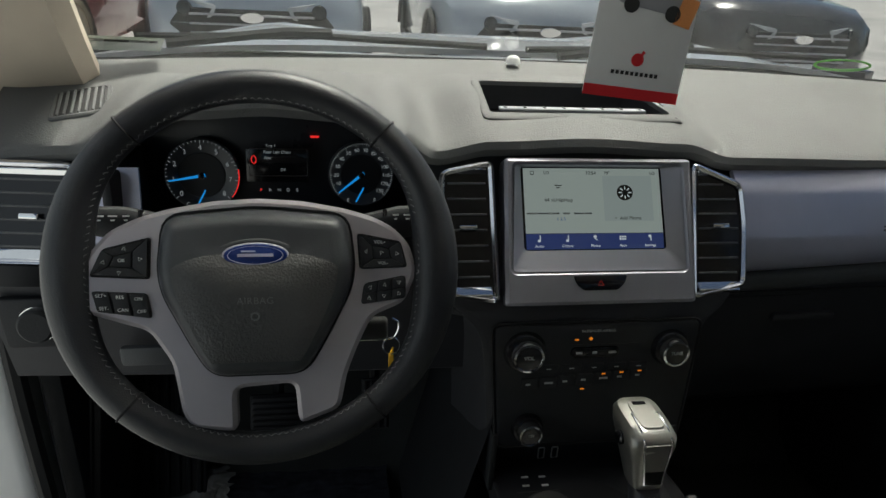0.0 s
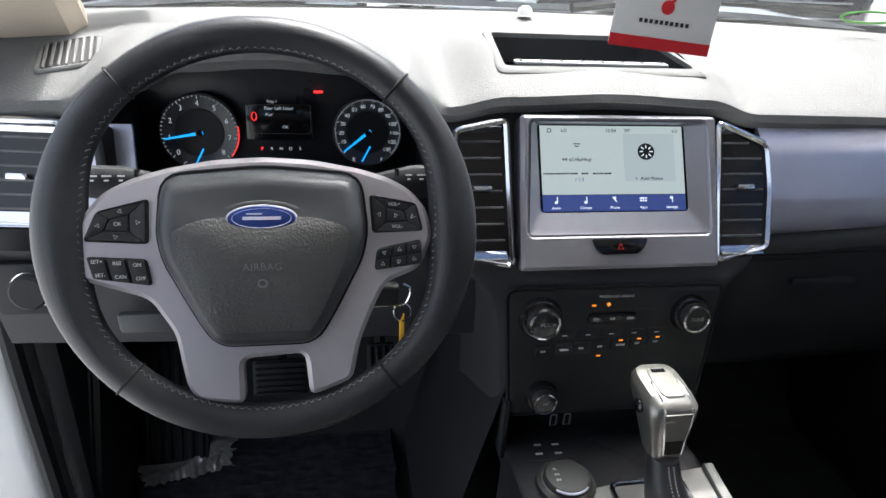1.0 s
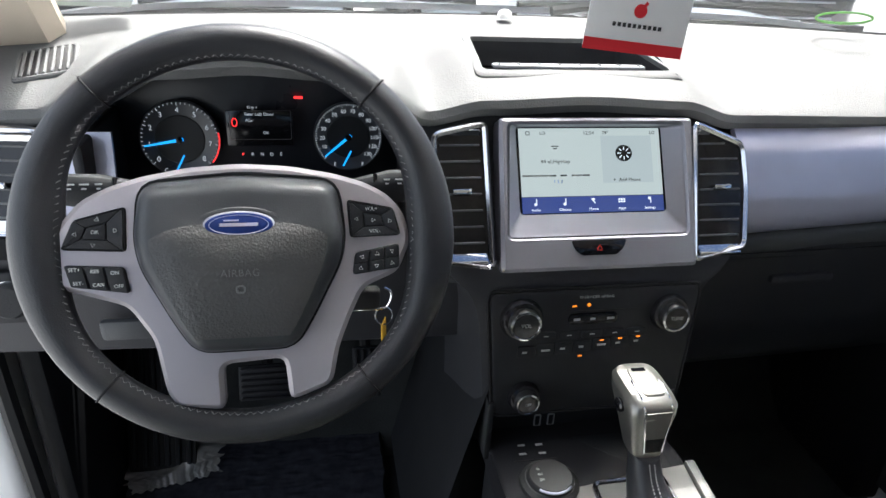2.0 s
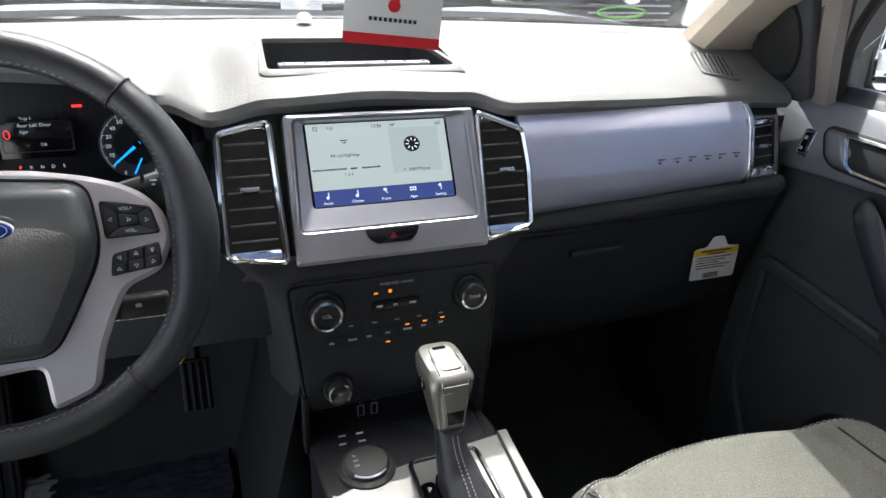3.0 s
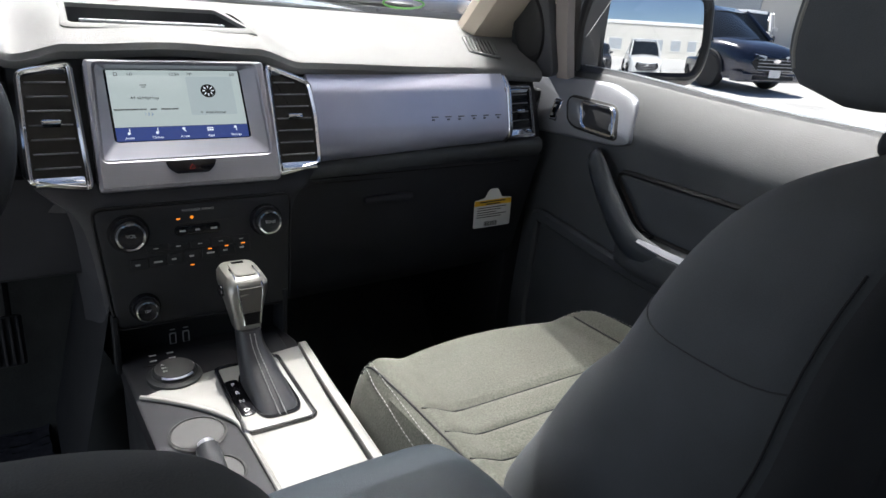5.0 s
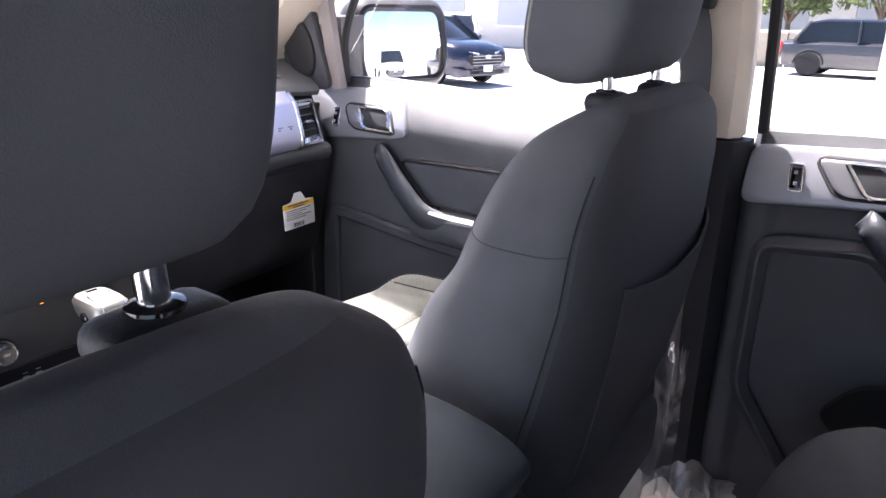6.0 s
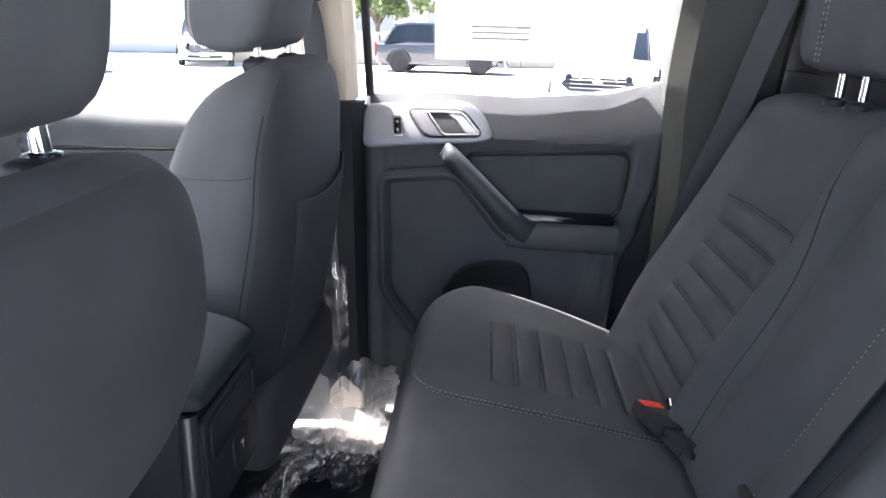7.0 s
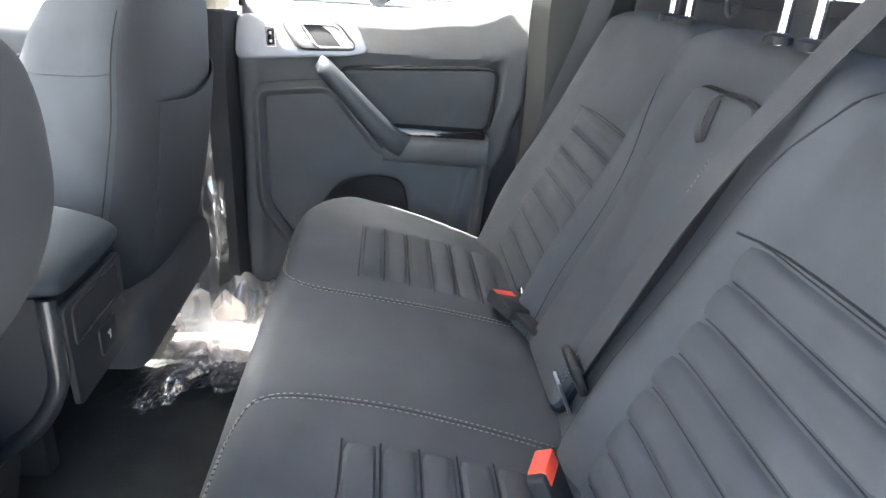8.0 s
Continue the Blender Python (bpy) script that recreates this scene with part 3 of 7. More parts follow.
CEN = plane((0, 0.674, 0.642), (1, 0, 0), (0, 0.080, 0.152))       # face of the centre stack, from its lower edge
cz = Vector((0, 0.080, 0.152)).length
vent([(-0.193, 0.012), (-0.120, 0.0), (-0.124, cz), (-0.190, cz - 0.014)], D @ CEN, 7, 0.090)
vent([(0.123, 0.0), (0.195, 0.014), (0.201, 0.09), (0.198, cz - 0.028), (0.130, cz)], D @ CEN, 7, 0.090)
PV = plane((0.643, 0.758, 0.655), (0.07, 0.012, 0), (0, 0.02, 0.105))
vent([(-0.036, 0.004), (0.046, 0.0), (0.032, 0.104), (-0.045, 0.106)], D @ PV, 5, 0.055)
LV = plane((-0.655, 0.735, 0.672), (1, -0.1, 0), (0, 0.045, 0.11))
vent([(-0.045, 0.0), (0.06, 0.0), (0.055, 0.118), (-0.04, 0.118)], D @ LV, 6, 0.056)

# centre stack: silver surround with the recessed screen
SURROUND = material("dim silver surround paint", (0.30, 0.30, 0.34), 0.36, metal=0.55, grain=0.05, grain_size=0.0006, mottle=0.05)
opening = rounded([(-0.104, 0.037), (0.115, 0.037), (0.112, cz - 0.006), (-0.099, cz - 0.006)], 0.006)
stack = part("screen_surround", frame_plate(rounded([(-0.114, -0.003), (0.127, -0.003), (0.127, cz + 0.002), (-0.111, cz + 0.002)], 0.006), opening, -0.03, 0.007, 0.004), SURROUND, dash, "silver painted screen surround", m=D @ CEN)
SCR = plane((0.004, 0.708, 0.697), (1, 0, 0), (0, 0.053, 0.085)) @ Matrix.Diagonal((1, 0.945, 1, 1))
ramp_a = [CEN @ Vector((x, y, 0.0055)) for x, y in opening]
ramp_b = [SCR @ Vector((x, y, 0.0)) for x, y in rounded([(-0.091, -0.002), (0.091, -0.002), (0.091, 0.108), (-0.091, 0.108)], 0.006)]
part("screen_ramp", loft([ramp_a, ramp_b], caps=False), SURROUND, dash, "silver ledge round the screen", m=D)
scr = part("touch_screen", box((0.184, 0.112, 0.004), (0, 0.053, -0.004), 0.001), GLOSS, dash, "lit touch screen", m=D @ SCR)
part("display", box((0.176, 0.0855, 0.001), (0, 0.063, 0.0), 0), glow_material("lit pale screen", (0.60, 0.68, 0.66), 0.53), scr)
part("tile", box((0.064, 0.060, 0.0006), (0.045, 0.066, 0.0004), 0), glow_material("lit grey tile", (0.52, 0.60, 0.60), 0.53), scr)
part("menu_bar", box((0.176, 0.020, 0.001), (0, 0.0095, 0.0), 0), glow_material("lit blue bar", (0.035, 0.06, 0.22), 0.7), scr)
GLYPH = glow_material("lit white glyph", (0.8, 0.85, 0.9), 0.8)
for k, text in enumerate(("Audio", "Climate", "Phone", "Apps", "Settings")):
    x = -0.072 + 0.0355 * k
    words(text, 0.0046, GLYPH, scr, pose(x, 0.0035, 0.0008))
    part("icon", merge(*([box((0.0022, 0.0022, 0.0004), (x + 0.003 * i, 0.0135 + 0.003 * j, 0.0008), 0) for i in (-1, 0, 1) for j in (-0.5, 0.5)] if k == 3 else [box((0.0011, 0.0075, 0.0004), (x + (0.0012 if k != 2 else 0), 0.0135, 0.0008), 0, 1, (0, 0, 40 if k == 2 else 0)), lathe([(0.0019, 0), (0.0019, 0.0004)], 12, (x, 0.0105 if k < 2 else 0.0155, 0.0006))])), GLYPH, scr, smooth=False)
words("12:54", 0.0062, INK, scr, pose(-0.002, 0.0995, 0.0008))
words("79°", 0.0058, INK, scr, pose(0.019, 0.0995, 0.0008))
words("LO", 0.0055, INK, scr, pose(-0.059, 0.0995, 0.0008))
words("LO", 0.0055, INK, scr, pose(0.079, 0.0995, 0.0008))
part("home_icon", frame_plate(rrect(0.005, 0.005, 0.001, 2, (-0.077, 0.0995)), rrect(0.0035, 0.0035, 0.0008, 2, (-0.077, 0.0995)), 0.0006, 0.001, 0.0002), INK, scr)
words("44 xLHipHop", 0.0066, INK, scr, pose(-0.045, 0.0635, 0.0008))
material("soft grey ink", (0.16, 0.17, 0.17), 0.6)
bars([(-0.086 + 0.0046 * k, 0.046, 0.0034 if k in (2, 6, 11, 15) else 0.0042) for k in range(18) if k not in (9, 12)], 0.0021, bpy.data.materials["soft grey ink"], scr, pose(0, 0, 0.0008), "song_title")
words("1 2 3", 0.0055, material("blue ink", (0.03, 0.12, 0.4), 0.5), scr, pose(-0.043, 0.0385, 0.0008))
words("+  Add Phone", 0.0062, INK, scr, pose(0.043, 0.0395, 0.0008))
bars([(-0.049, 0.083, 0.009), (-0.047, 0.080, 0.005)], 0.0012, INK, scr, pose(0, 0, 0.0008), "channel_mark")
disc = part("compass_icon", lathe([(0.0105, 0.0006), (0.0105, 0.0010), (0.0, 0.0011)], 28, (0.041, 0.0735, 0)), GLOSS, scr)
part("compass_marks", merge(*[box((0.0012, 0.004, 0.0003), (0.041 + 0.0062 * math.sin(a), 0.0735 + 0.0062 * math.cos(a), 0.0013), 0, 1, (0, 0, -math.degrees(a))) for a in [math.pi / 4 * k for k in range(8)]]), GLYPH, disc, smooth=False)
hz = rounded([(-0.031, 0.0315), (0.037, 0.0315), (0.033, 0.021), (0.024, 0.0135), (-0.018, 0.0135), (-0.027, 0.021)], 0.003)
haz = part("hazard_switch", plate(hz, 0.003, 0.0085, 0.001), GLOSS, dash, m=D @ CEN)
part("hazard_mark", tube([(0.003 + 0.004 * math.cos(a), 0.0215 + 0.004 * math.sin(a), 0.0088) for a in (math.pi / 2, math.pi * 7 / 6, math.pi * 11 / 6)], 0.0004, 4, closed=True), glow_material("lit red mark", (0.9, 0.05, 0.03), 0.5), haz)

# soft shell under the vents, in which the control panel sits
def shell_ring(z):
    w = flow([(0.40, 0.128), (0.46, 0.132), (0.52, 0.138), (0.58, 0.146), (0.61, 0.158), (0.63, 0.180), (0.645, 0.196)], z)
    yf = flow([(0.40, 0.664), (0.46, 0.660), (0.55, 0.665), (0.605, 0.670), (0.625, 0.672), (0.645, 0.686)], z)
    half = [(0.0, yf), (w * 0.55, yf), (w * 0.86, yf + 0.002), (w * 0.955, yf + 0.010), (w, yf + 0.028), (w + 0.006, yf + 0.07), (w + 0.016, yf + 0.16)]
    return [(-x + 0.004, y, z) for x, y in half[:0:-1]] + [(x + 0.004, y, z) for x, y in half]


part("stack_shell", loft([shell_ring(0.458 + 0.190 * k / 16) for k in range(17)], closed=False), GLOVE, dash, "charcoal shell below the air vents", m=D)
for q in (-1, 1):
    part("stack_cheek", loft([[p for p in shell_ring(z) if (p[0] - 0.004) * q > 0.12] for z in (0.385, 0.41, 0.44, 0.458)], closed=False), GLOVE, dash, m=D)

# dark control panel below
PAN = plane((0.003, 0.650, 0.430), (1, 0, 0), (0, 0.016, 0.165))
ctl = part("control_panel", plate(rounded([(-0.116, 0.020), (0.126, 0.020), (0.134, 0.188), (-0.130, 0.188)], 0.012), -0.03, 0.004, 0.004), DARK, dash, m=D @ PAN)
part("panel_gap", tube([(x, y, 0.001) for x, y in rounded([(-0.118, 0.018), (0.128, 0.018), (0.136, 0.190), (-0.132, 0.190)], 0.013)], 0.002, 5, closed=True), SEAM, ctl)


def knob(x, y, r, text, mark=True):
    k = part("rotary_knob", merge(lathe([(r * 1.42, 0.003), (r * 1.42, 0.006), (r * 1.25, 0.012), (r * 1.18, 0.012)], 40, (x, y, 0)), lathe([(r * 1.05, 0.008), (r * 1.03, 0.022), (r * 0.9, 0.024), (0.0, 0.0245)], 40, (x, y, 0))), GLOSS, ctl, "black rotary knob with a chrome ring")
    part("knob_ring", loft([[(x + q * math.cos(t), y + q * math.sin(t), z) for t in [2 * math.pi * j / 40 for j in range(40)]] for q, z in ((r * 1.06, 0.010), (r * 1.07, 0.019), (r * 1.0, 0.0245), (r * 0.86, 0.0252), (r * 0.84, 0.0245))], caps=False), CHROME, k)
    words(text, r * 0.36, PRINT, k, pose(x, y + r * 0.05, 0.025))


knob(-0.090, 0.154, 0.0185, "VOL")
knob(0.096, 0.153, 0.0170, "TUNE")
knob(-0.079, 0.047, 0.0145, "12V")
# open cubby below the panel, with two sockets at its back
cub = part("cubby_back", box((0.25, 0.008, 0.10), (0.004, 0.698, 0.420), 0.002), DARK, dash, m=D)
part("cubby_roof", box((0.24, 0.04, 0.006), (0.004, 0.678, 0.462), 0.002), DARK, dash, m=D)
for q in (-1, 1):
    part("cubby_side", box((0.008, 0.05, 0.09), (0.004 + q * 0.120, 0.672, 0.425), 0.002), DARK, dash, m=D)
    u = plane((-0.026 + 0.0095 * q, 0.6935, 0.396), (1, 0, 0), (0, 0.03, 1))
    part("usb_port", frame_plate(rrect(0.010, 0.020, 0.0025, 3), rrect(0.0066, 0.0165, 0.0018, 3), 0, 0.0015, 0.0004), PRINT, cub, m=u)
    part("usb_mark", box((0.007, 0.0018, 0.0005), (0, 0.0155, 0.001), 0), PRINT, cub, smooth=False, m=u)
LED = glow_material("lit amber lamp", (1.0, 0.28, 0.02), 0.7)
words("PASSENGER AIRBAG", 0.0048, PRINT, ctl, pose(0.001, 0.178, 0.0045))
part("airbag_lamp", box((0.005, 0.0020, 0.0008), (-0.026, 0.167, 0.0045), 0), LED, ctl, smooth=False)
part("airbag_lamp", box((0.004, 0.004, 0.0008), (-0.008, 0.168, 0.0045), 0, 1, (0, 0, 45)), LED, ctl, smooth=False)
part("panel_groove", box((0.085, 0.0012, 0.001), (0.012, 0.160, 0.0043), 0), RUBBER, ctl, smooth=False)
pill = part("button_bar", plate(rrect(0.062, 0.014, 0.006, 4, (-0.001, 0.150)), 0.003, 0.0065, 0.0015), GLOSS, ctl)
for k, w in enumerate((0.008, 0.006, 0.009)):
    bars([(-0.026 + 0.021 * k, 0.150, w)], 0.0028, PRINT, pill, pose(0, 0, 0.0068), "button_mark")
for k in range(7):
    x, y = -0.081 + 0.0235 * k, 0.109 + 0.0012 * k
    key_ = part("climate_button", plate(rrect(0.022, 0.016, 0.003, 3, (x, y)), 0.003, 0.006, 0.0012), DARK, ctl)
    bars([(x - 0.005, y, 0.006 + 0.005 * (k % 3 == 1))], 0.0026, PRINT, key_, pose(0, 0, 0.0062), "button_mark")
    if k >= 4:
        part("lamp", box((0.0052, 0.0017, 0.0006), (x, y + 0.0062, 0.0063), 0), LED, key_, smooth=False)
part("lamp", box((0.0052, 0.0017, 0.0006), (-0.012, 0.099, 0.0045), 0), LED, ctl, smooth=False)
for k in range(5):
    key_ = part("fan_button", plate(rrect(0.026, 0.011, 0.003, 3, (-0.058 + 0.029 * k, 0.129)), 0.003, 0.0055, 0.0012), DARK, ctl)
    bars([(-0.061 + 0.029 * k, 0.129, 0.006)], 0.0012, PRINT, key_, pose(0, 0, 0.0058), "button_mark")

# passenger trim lettering as plain bars, warning tag, glove box seam
PRESSED = material("pressed dark lettering", (0.16, 0.16, 0.19), 0.5, mottle=0.05)
for k in range(6):
    x = 0.428 + 0.0285 * k
    p, q = trim_pt((x - 0.205) / 0.399, 0.405), trim_pt((x - 0.205) / 0.399, 0.365)
    part("raised_mark", merge(box((0.013, 0.002, 0.0020), (x + 0.007, p[1] - 0.0010, p[2]), 0.0004, 1), box((0.005, 0.002, 0.0030), (x + 0.003 + 0.004 * (k % 2), q[1] - 0.0010, q[2]), 0.0004, 1)), PRESSED, dash, m=D)
part("glove_box_seam", tube([(x, 0.7425 + 0.02 * (x / 0.7) ** 2, 0.612) for x in [0.20 + 0.45 * k / 10 for k in range(11)]], 0.0011, 5), SEAM, dash, m=D)
part("glove_box_latch", box((0.10, 0.02, 0.014), (0.36, 0.766, 0.56), 0.005), GLOVE, dash, m=D)
def roll_pt(u, v):
    x = 0.200 + 0.50 * u
    top = trim_pt(min(1, (x - 0.205) / 0.399 if x > 0.205 else 0), 0.02)
    y, z = flow([(0, 0.0), (0.25, -0.010), (0.5, -0.010), (0.75, 0.002), (1, 0.022)], v), flow([(0, 0.0), (0.25, -0.006), (0.5, -0.020), (0.75, -0.034), (1, -0.040)], v)
    return x, top[1] + 0.004 + y, top[2] + z


part("trim_roll", sheet(roll_pt, 24, 10, 0.004), NAVY, dash, "soft charcoal roll below the silver trim", m=D)
part("driver_trim", sheet(lambda u, v: (-0.60 + 0.07 * u, 0.748 + 0.02 * v, 0.672 + 0.105 * v), 4, 6, 0.006), SILVER, dash, "silver painted trim panel", m=D)

# headlight switch on the knee panel
HS = plane((-0.652, 0.722, 0.608), (1, 0, 0), (0, 0.12, 1))
hs = part("headlight_switch", plate(rounded([(-0.035, 0.03), (0.035, 0.03), (0.03, -0.03), (-0.028, -0.03)], 0.006), -0.004, 0.006, 0.002), DARK, dash, m=D @ HS)
part("switch_knob", lathe([(0.020, 0.004), (0.020, 0.016), (0.017, 0.019), (0, 0.019)], 28, (0.008, 0, 0)), DARK, hs)
part("switch_ring", tube([(0.008 + 0.0205 * math.cos(t), 0.0205 * math.sin(t), 0.008) for t in [2 * math.pi * k / 28 for k in range(28)]], 0.0012, 5, closed=True), CHROME, hs)
part("knee_pocket", box((0.062, 0.012, 0.028), (-0.540, 0.738, 0.548), 0.006), NAVY, dash, m=D)

# defroster grilles on the dash top
for q, gx, gy in ((-1, -0.612, 0.865), (1, 0.610, 0.872)):
    y0, z0 = lip(gx)
    gu, gv = (gx + 0.715) / 1.43, (gy - y0) / (1.115 - 0.13 * (gx / 0.7) ** 2 - y0)
    p = pad_pt(gu, gv)
    G = plane(p, pad_pt(gu + 0.02, gv) - pad_pt(gu - 0.02, gv), pad_pt(gu, gv + 0.06) - pad_pt(gu, gv - 0.06))
    G = G @ pose(0, 0, 0.001, 0, 0, -14 * q)
    g = part("side_defroster", frame_plate(rrect(0.068, 0.078, 0.008), rrect(0.056, 0.064, 0.005), -0.006, 0.0025, 0.002), PAD, dash, m=D @ G)
    part("defroster_cavity", box((0.056, 0.064, 0.002), (0, 0, 0.0002), 0), RUBBER, g)
    for k in range(7):
        part("defroster_slat", box((0.0034, 0.064, 0.003), (-0.024 + 0.008 * k, 0, 0.0022), 0.0008, 1, (0, 20, 0)), PAD, g)
part("light_sensor", lathe([(0.012, 0), (0.010, 0.008), (0.005, 0.012), (0, 0.0125)], 20), PAPER, dash, m=D @ pose(-0.03, 1.06, 0.862))

# instruments
CL = plane((-0.380, 0.862, 0.738), (1, 0, 0), (0, 0.12, 1))
NEEDLE = glow_material("lit blue needle", (0.02, 0.35, 0.95), 0.9)
MARK = glow_material("lit white mark", (0.75, 0.8, 0.85), 0.32)
REDL = glow_material("lit red lamp", (1.0, 0.03, 0.03), 1.2)


def dial(cx, cy, r, nums, a0, a1, needle, red=None):
    g = part("dial", lathe([(r * 1.0, 0.0), (r * 1.0, 0.004), (r * 0.96, 0.006), (r * 0.90, 0.0045), (0, 0.0045)], 48, (cx, cy, 0)), material("grey dial ring", (0.075, 0.082, 0.095), 0.3, mottle=0.1) if "grey dial ring" not in bpy.data.materials else bpy.data.materials["grey dial ring"], dash, "black dial with white figures and a blue needle", m=D @ CL)
    part("inner_disc", lathe([(r * 0.62, 0.0045), (r * 0.60, 0.0062), (0, 0.0062)], 40, (cx, cy, 0)), material("dark blue dial face", (0.012, 0.014, 0.018), 0.35, mottle=0.1) if "dark blue dial face" not in bpy.data.materials else bpy.data.materials["dark blue dial face"], g)
    n = (len(nums) - 1) * 5
    ticks = []
    for k in range(n + 1):
        a = radians(a0 + (a1 - a0) * k / n)
        l = 0.09 if k % 5 == 0 else 0.05
        ticks.append(box((r * l, r * 0.014, 0.0004), (cx + r * (0.955 - l / 2) * math.cos(a), cy + r * (0.955 - l / 2) * math.sin(a), 0.0056), 0, 1, (0, 0, math.degrees(a))))
    part("scale", merge(*ticks), MARK, g, smooth=False)
    for k, t in enumerate(nums):
        a = radians(a0 + (a1 - a0) * k / (len(nums) - 1))
        words(t, r * 0.19 if len(t) < 2 else r * 0.155, MARK, g, pose(cx + r * 0.75 * math.cos(a), cy + r * 0.75 * math.sin(a), 0.0062), name="figure")
    if red:
        part("red_arc", tube([(cx + r * 0.97 * math.cos(radians(a)), cy + r * 0.97 * math.sin(radians(a)), 0.006) for a in range(red[0], red[1], -4)], 0.0009, 4), REDL, g)
    a = radians(needle)
    part("needle", loft([[(cx - r * 0.1 * math.cos(a) + w * math.sin(a) * q, cy - r * 0.1 * math.sin(a) - w * math.cos(a) * q, 0.009) if e == 0 else (cx + r * 0.88 * math.cos(a) + w * 0.4 * math.sin(a) * q, cy + r * 0.88 * math.sin(a) - w * 0.4 * math.cos(a) * q, 0.009) for q in (-1, 1)] + [] for e, w in ((0, 0.0022), (1, 0.0022))], closed=False), NEEDLE, g, smooth=False)
    part("small_needle", box((r * 0.5, 0.002, 0.0008), (cx - 0.002, cy - r * 0.62, 0.008), 0, 1, (0, 0, 62)), NEEDLE, g, smooth=False)
    part("needle_hub", lathe([(0.004, 0.006), (0.004, 0.011), (0, 0.0115)], 16, (cx, cy, 0)), GLOSS, g)
    for t, dx in (("C" if len(nums) < 10 else "E", -0.4), ("H" if len(nums) < 10 else "F", 0.4)):
        words(t, r * 0.15, MARK, g, pose(cx + dx * r, cy - r * 0.80, 0.0062), name="figure")


dial(-0.099, 0.001, 0.0475, [str(k) for k in range(9)], 222, -42, 190, (10, -42))
dial(0.104, 0.003, 0.0435, ["", *[str(k) for k in range(10, 140, 10)]], 222, -42, 219)
info = part("info_display", box((0.080, 0.044, 0.002), (-0.004, 0.014, 0.002), 0.001), GLOSS, dash, m=D @ CL)
words("Trip 1", 0.0052, MARK, info, pose(-0.012, 0.0395, 0.004))
words("Rear Left Door", 0.0056, MARK, info, pose(-0.004, 0.0315, 0.004))
words("Ajar", 0.0056, MARK, info, pose(-0.016, 0.024, 0.004))
words("OK", 0.005, MARK, info, pose(0.003, 0.0085, 0.004))
part("info_frame", frame_plate(rrect(0.074, 0.036, 0.002, 2, (-0.003, 0.018)), rrect(0.073, 0.035, 0.002, 2, (-0.003, 0.018)), 0.003, 0.0036, 0.0003), material("dim frame line", (0.2, 0.2, 0.2), 0.5), info)
part("door_lamp", tube([(-0.034 + 0.003 * math.cos(t), 0.0215 + 0.005 * math.sin(t), 0.0035) for t in [2 * math.pi * k / 16 for k in range(16)]], 0.0006, 4, closed=True), REDL, info)
words("P", 0.0058, REDL, info, pose(-0.026, -0.018, 0.006))
for k, t in enumerate("RNDS"):
    words(t, 0.0058, MARK, info, pose(-0.0145 + 0.0115 * k, -0.018, 0.006))
part("brake_lamp", box((0.011, 0.003, 0.001), (0.044, 0.052, 0.004), 0), REDL, info, smooth=False)

# warning tag hanging on the glove box
wt = thing("warning_tag", plane((0.603, 0.766, 0.504), (1, -0.10, 0.06), (0, -0.03, 1)), "white paper tag with a yellow head on the glove box", "tag")
card = part("card", plate(rounded([(-0.043, -0.030), (0.043, -0.030), (0.043, 0.030), (0.020, 0.033), (0.010, 0.052), (-0.010, 0.052), (-0.020, 0.033), (-0.043, 0.030)], 0.004), 0, 0.0008, 0.0003), PAPER, wt)
part("yellow_head", box((0.085, 0.011, 0.0004), (0, 0.0235, 0.0011), 0), YELLOW, card, smooth=False)
bars([(-0.030, 0.0255, 0.058), (-0.016, 0.0205, 0.032)], 0.0025, INK, card, pose(0, 0, 0.0015))
bars([(-0.036, 0.013 - 0.005 * r, 0.068 - 0.012 * (r % 3)) for r in range(5)], 0.0016, INK, card, pose(0, 0, 0.0011))
bars([(-0.018 + 0.0028 * k, -0.022, 0.0012 + 0.0007 * (k % 2)) for k in range(11)], 0.010, INK, card, pose(0, 0, 0.0011), "bar_code")

# ---- steering wheel ----
WH = plane((-0.378, 0.560, 0.750), (1, 0, 0), (0, 0.407, 0.914))
wheel = thing("steering_wheel", WH, "black leather steering wheel with silver spokes and a blue oval badge", "steering wheel")
N = 96


def rim_r(a):
    return 0.0150 + 0.0063 * abs(math.cos(a)) ** 12


ring = [((0.1815 - rim_r(a)) * math.cos(a), (0.1775 - rim_r(a)) * math.sin(a), 0.0) for a in [2 * math.pi * k / N for k in range(N)]]
rim = part("rim", tube(ring, [rim_r(2 * math.pi * k / N) for k in range(N)], 16, closed=True), LEATHER, wheel, "black grained leather rim")
for deg in (48, 132, 228, 308):
    a = radians(deg)
    r = rim_r(a) + 0.0006
    c = Vector(((0.1815 - rim_r(a)) * math.cos(a), (0.1775 - rim_r(a)) * math.sin(a), 0))
    o = Vector((math.cos(a), math.sin(a), 0))
    part("rim_seam", tube([c + r * (math.cos(t) * o + math.sin(t) * Vector((0, 0, 1))) for t in [2 * math.pi * k / 20 for k in range(20)]], 0.0011, 5, closed=True), SEAM, rim)
thread = []
for k in range(150):
    a = 2 * math.pi * k / 150
    q = rim_r(a)
    for sg in (1, -1):
        p = [Vector(((0.1815 - q - q * 0.95 * math.cos(0.5 + d)) * math.cos(a + e), (0.1775 - q - q * 0.95 * math.cos(0.5 + d)) * math.sin(a + e), q * math.sin(0.5 + d))) for d, e in ((0.12, 0.0), (-0.12, sg * 0.02))]
        thread.append(tube(p, 0.00065, 4))
part("rim_stitching", merge(*thread), THREAD, rim, "pale cross stitching inside the rim")
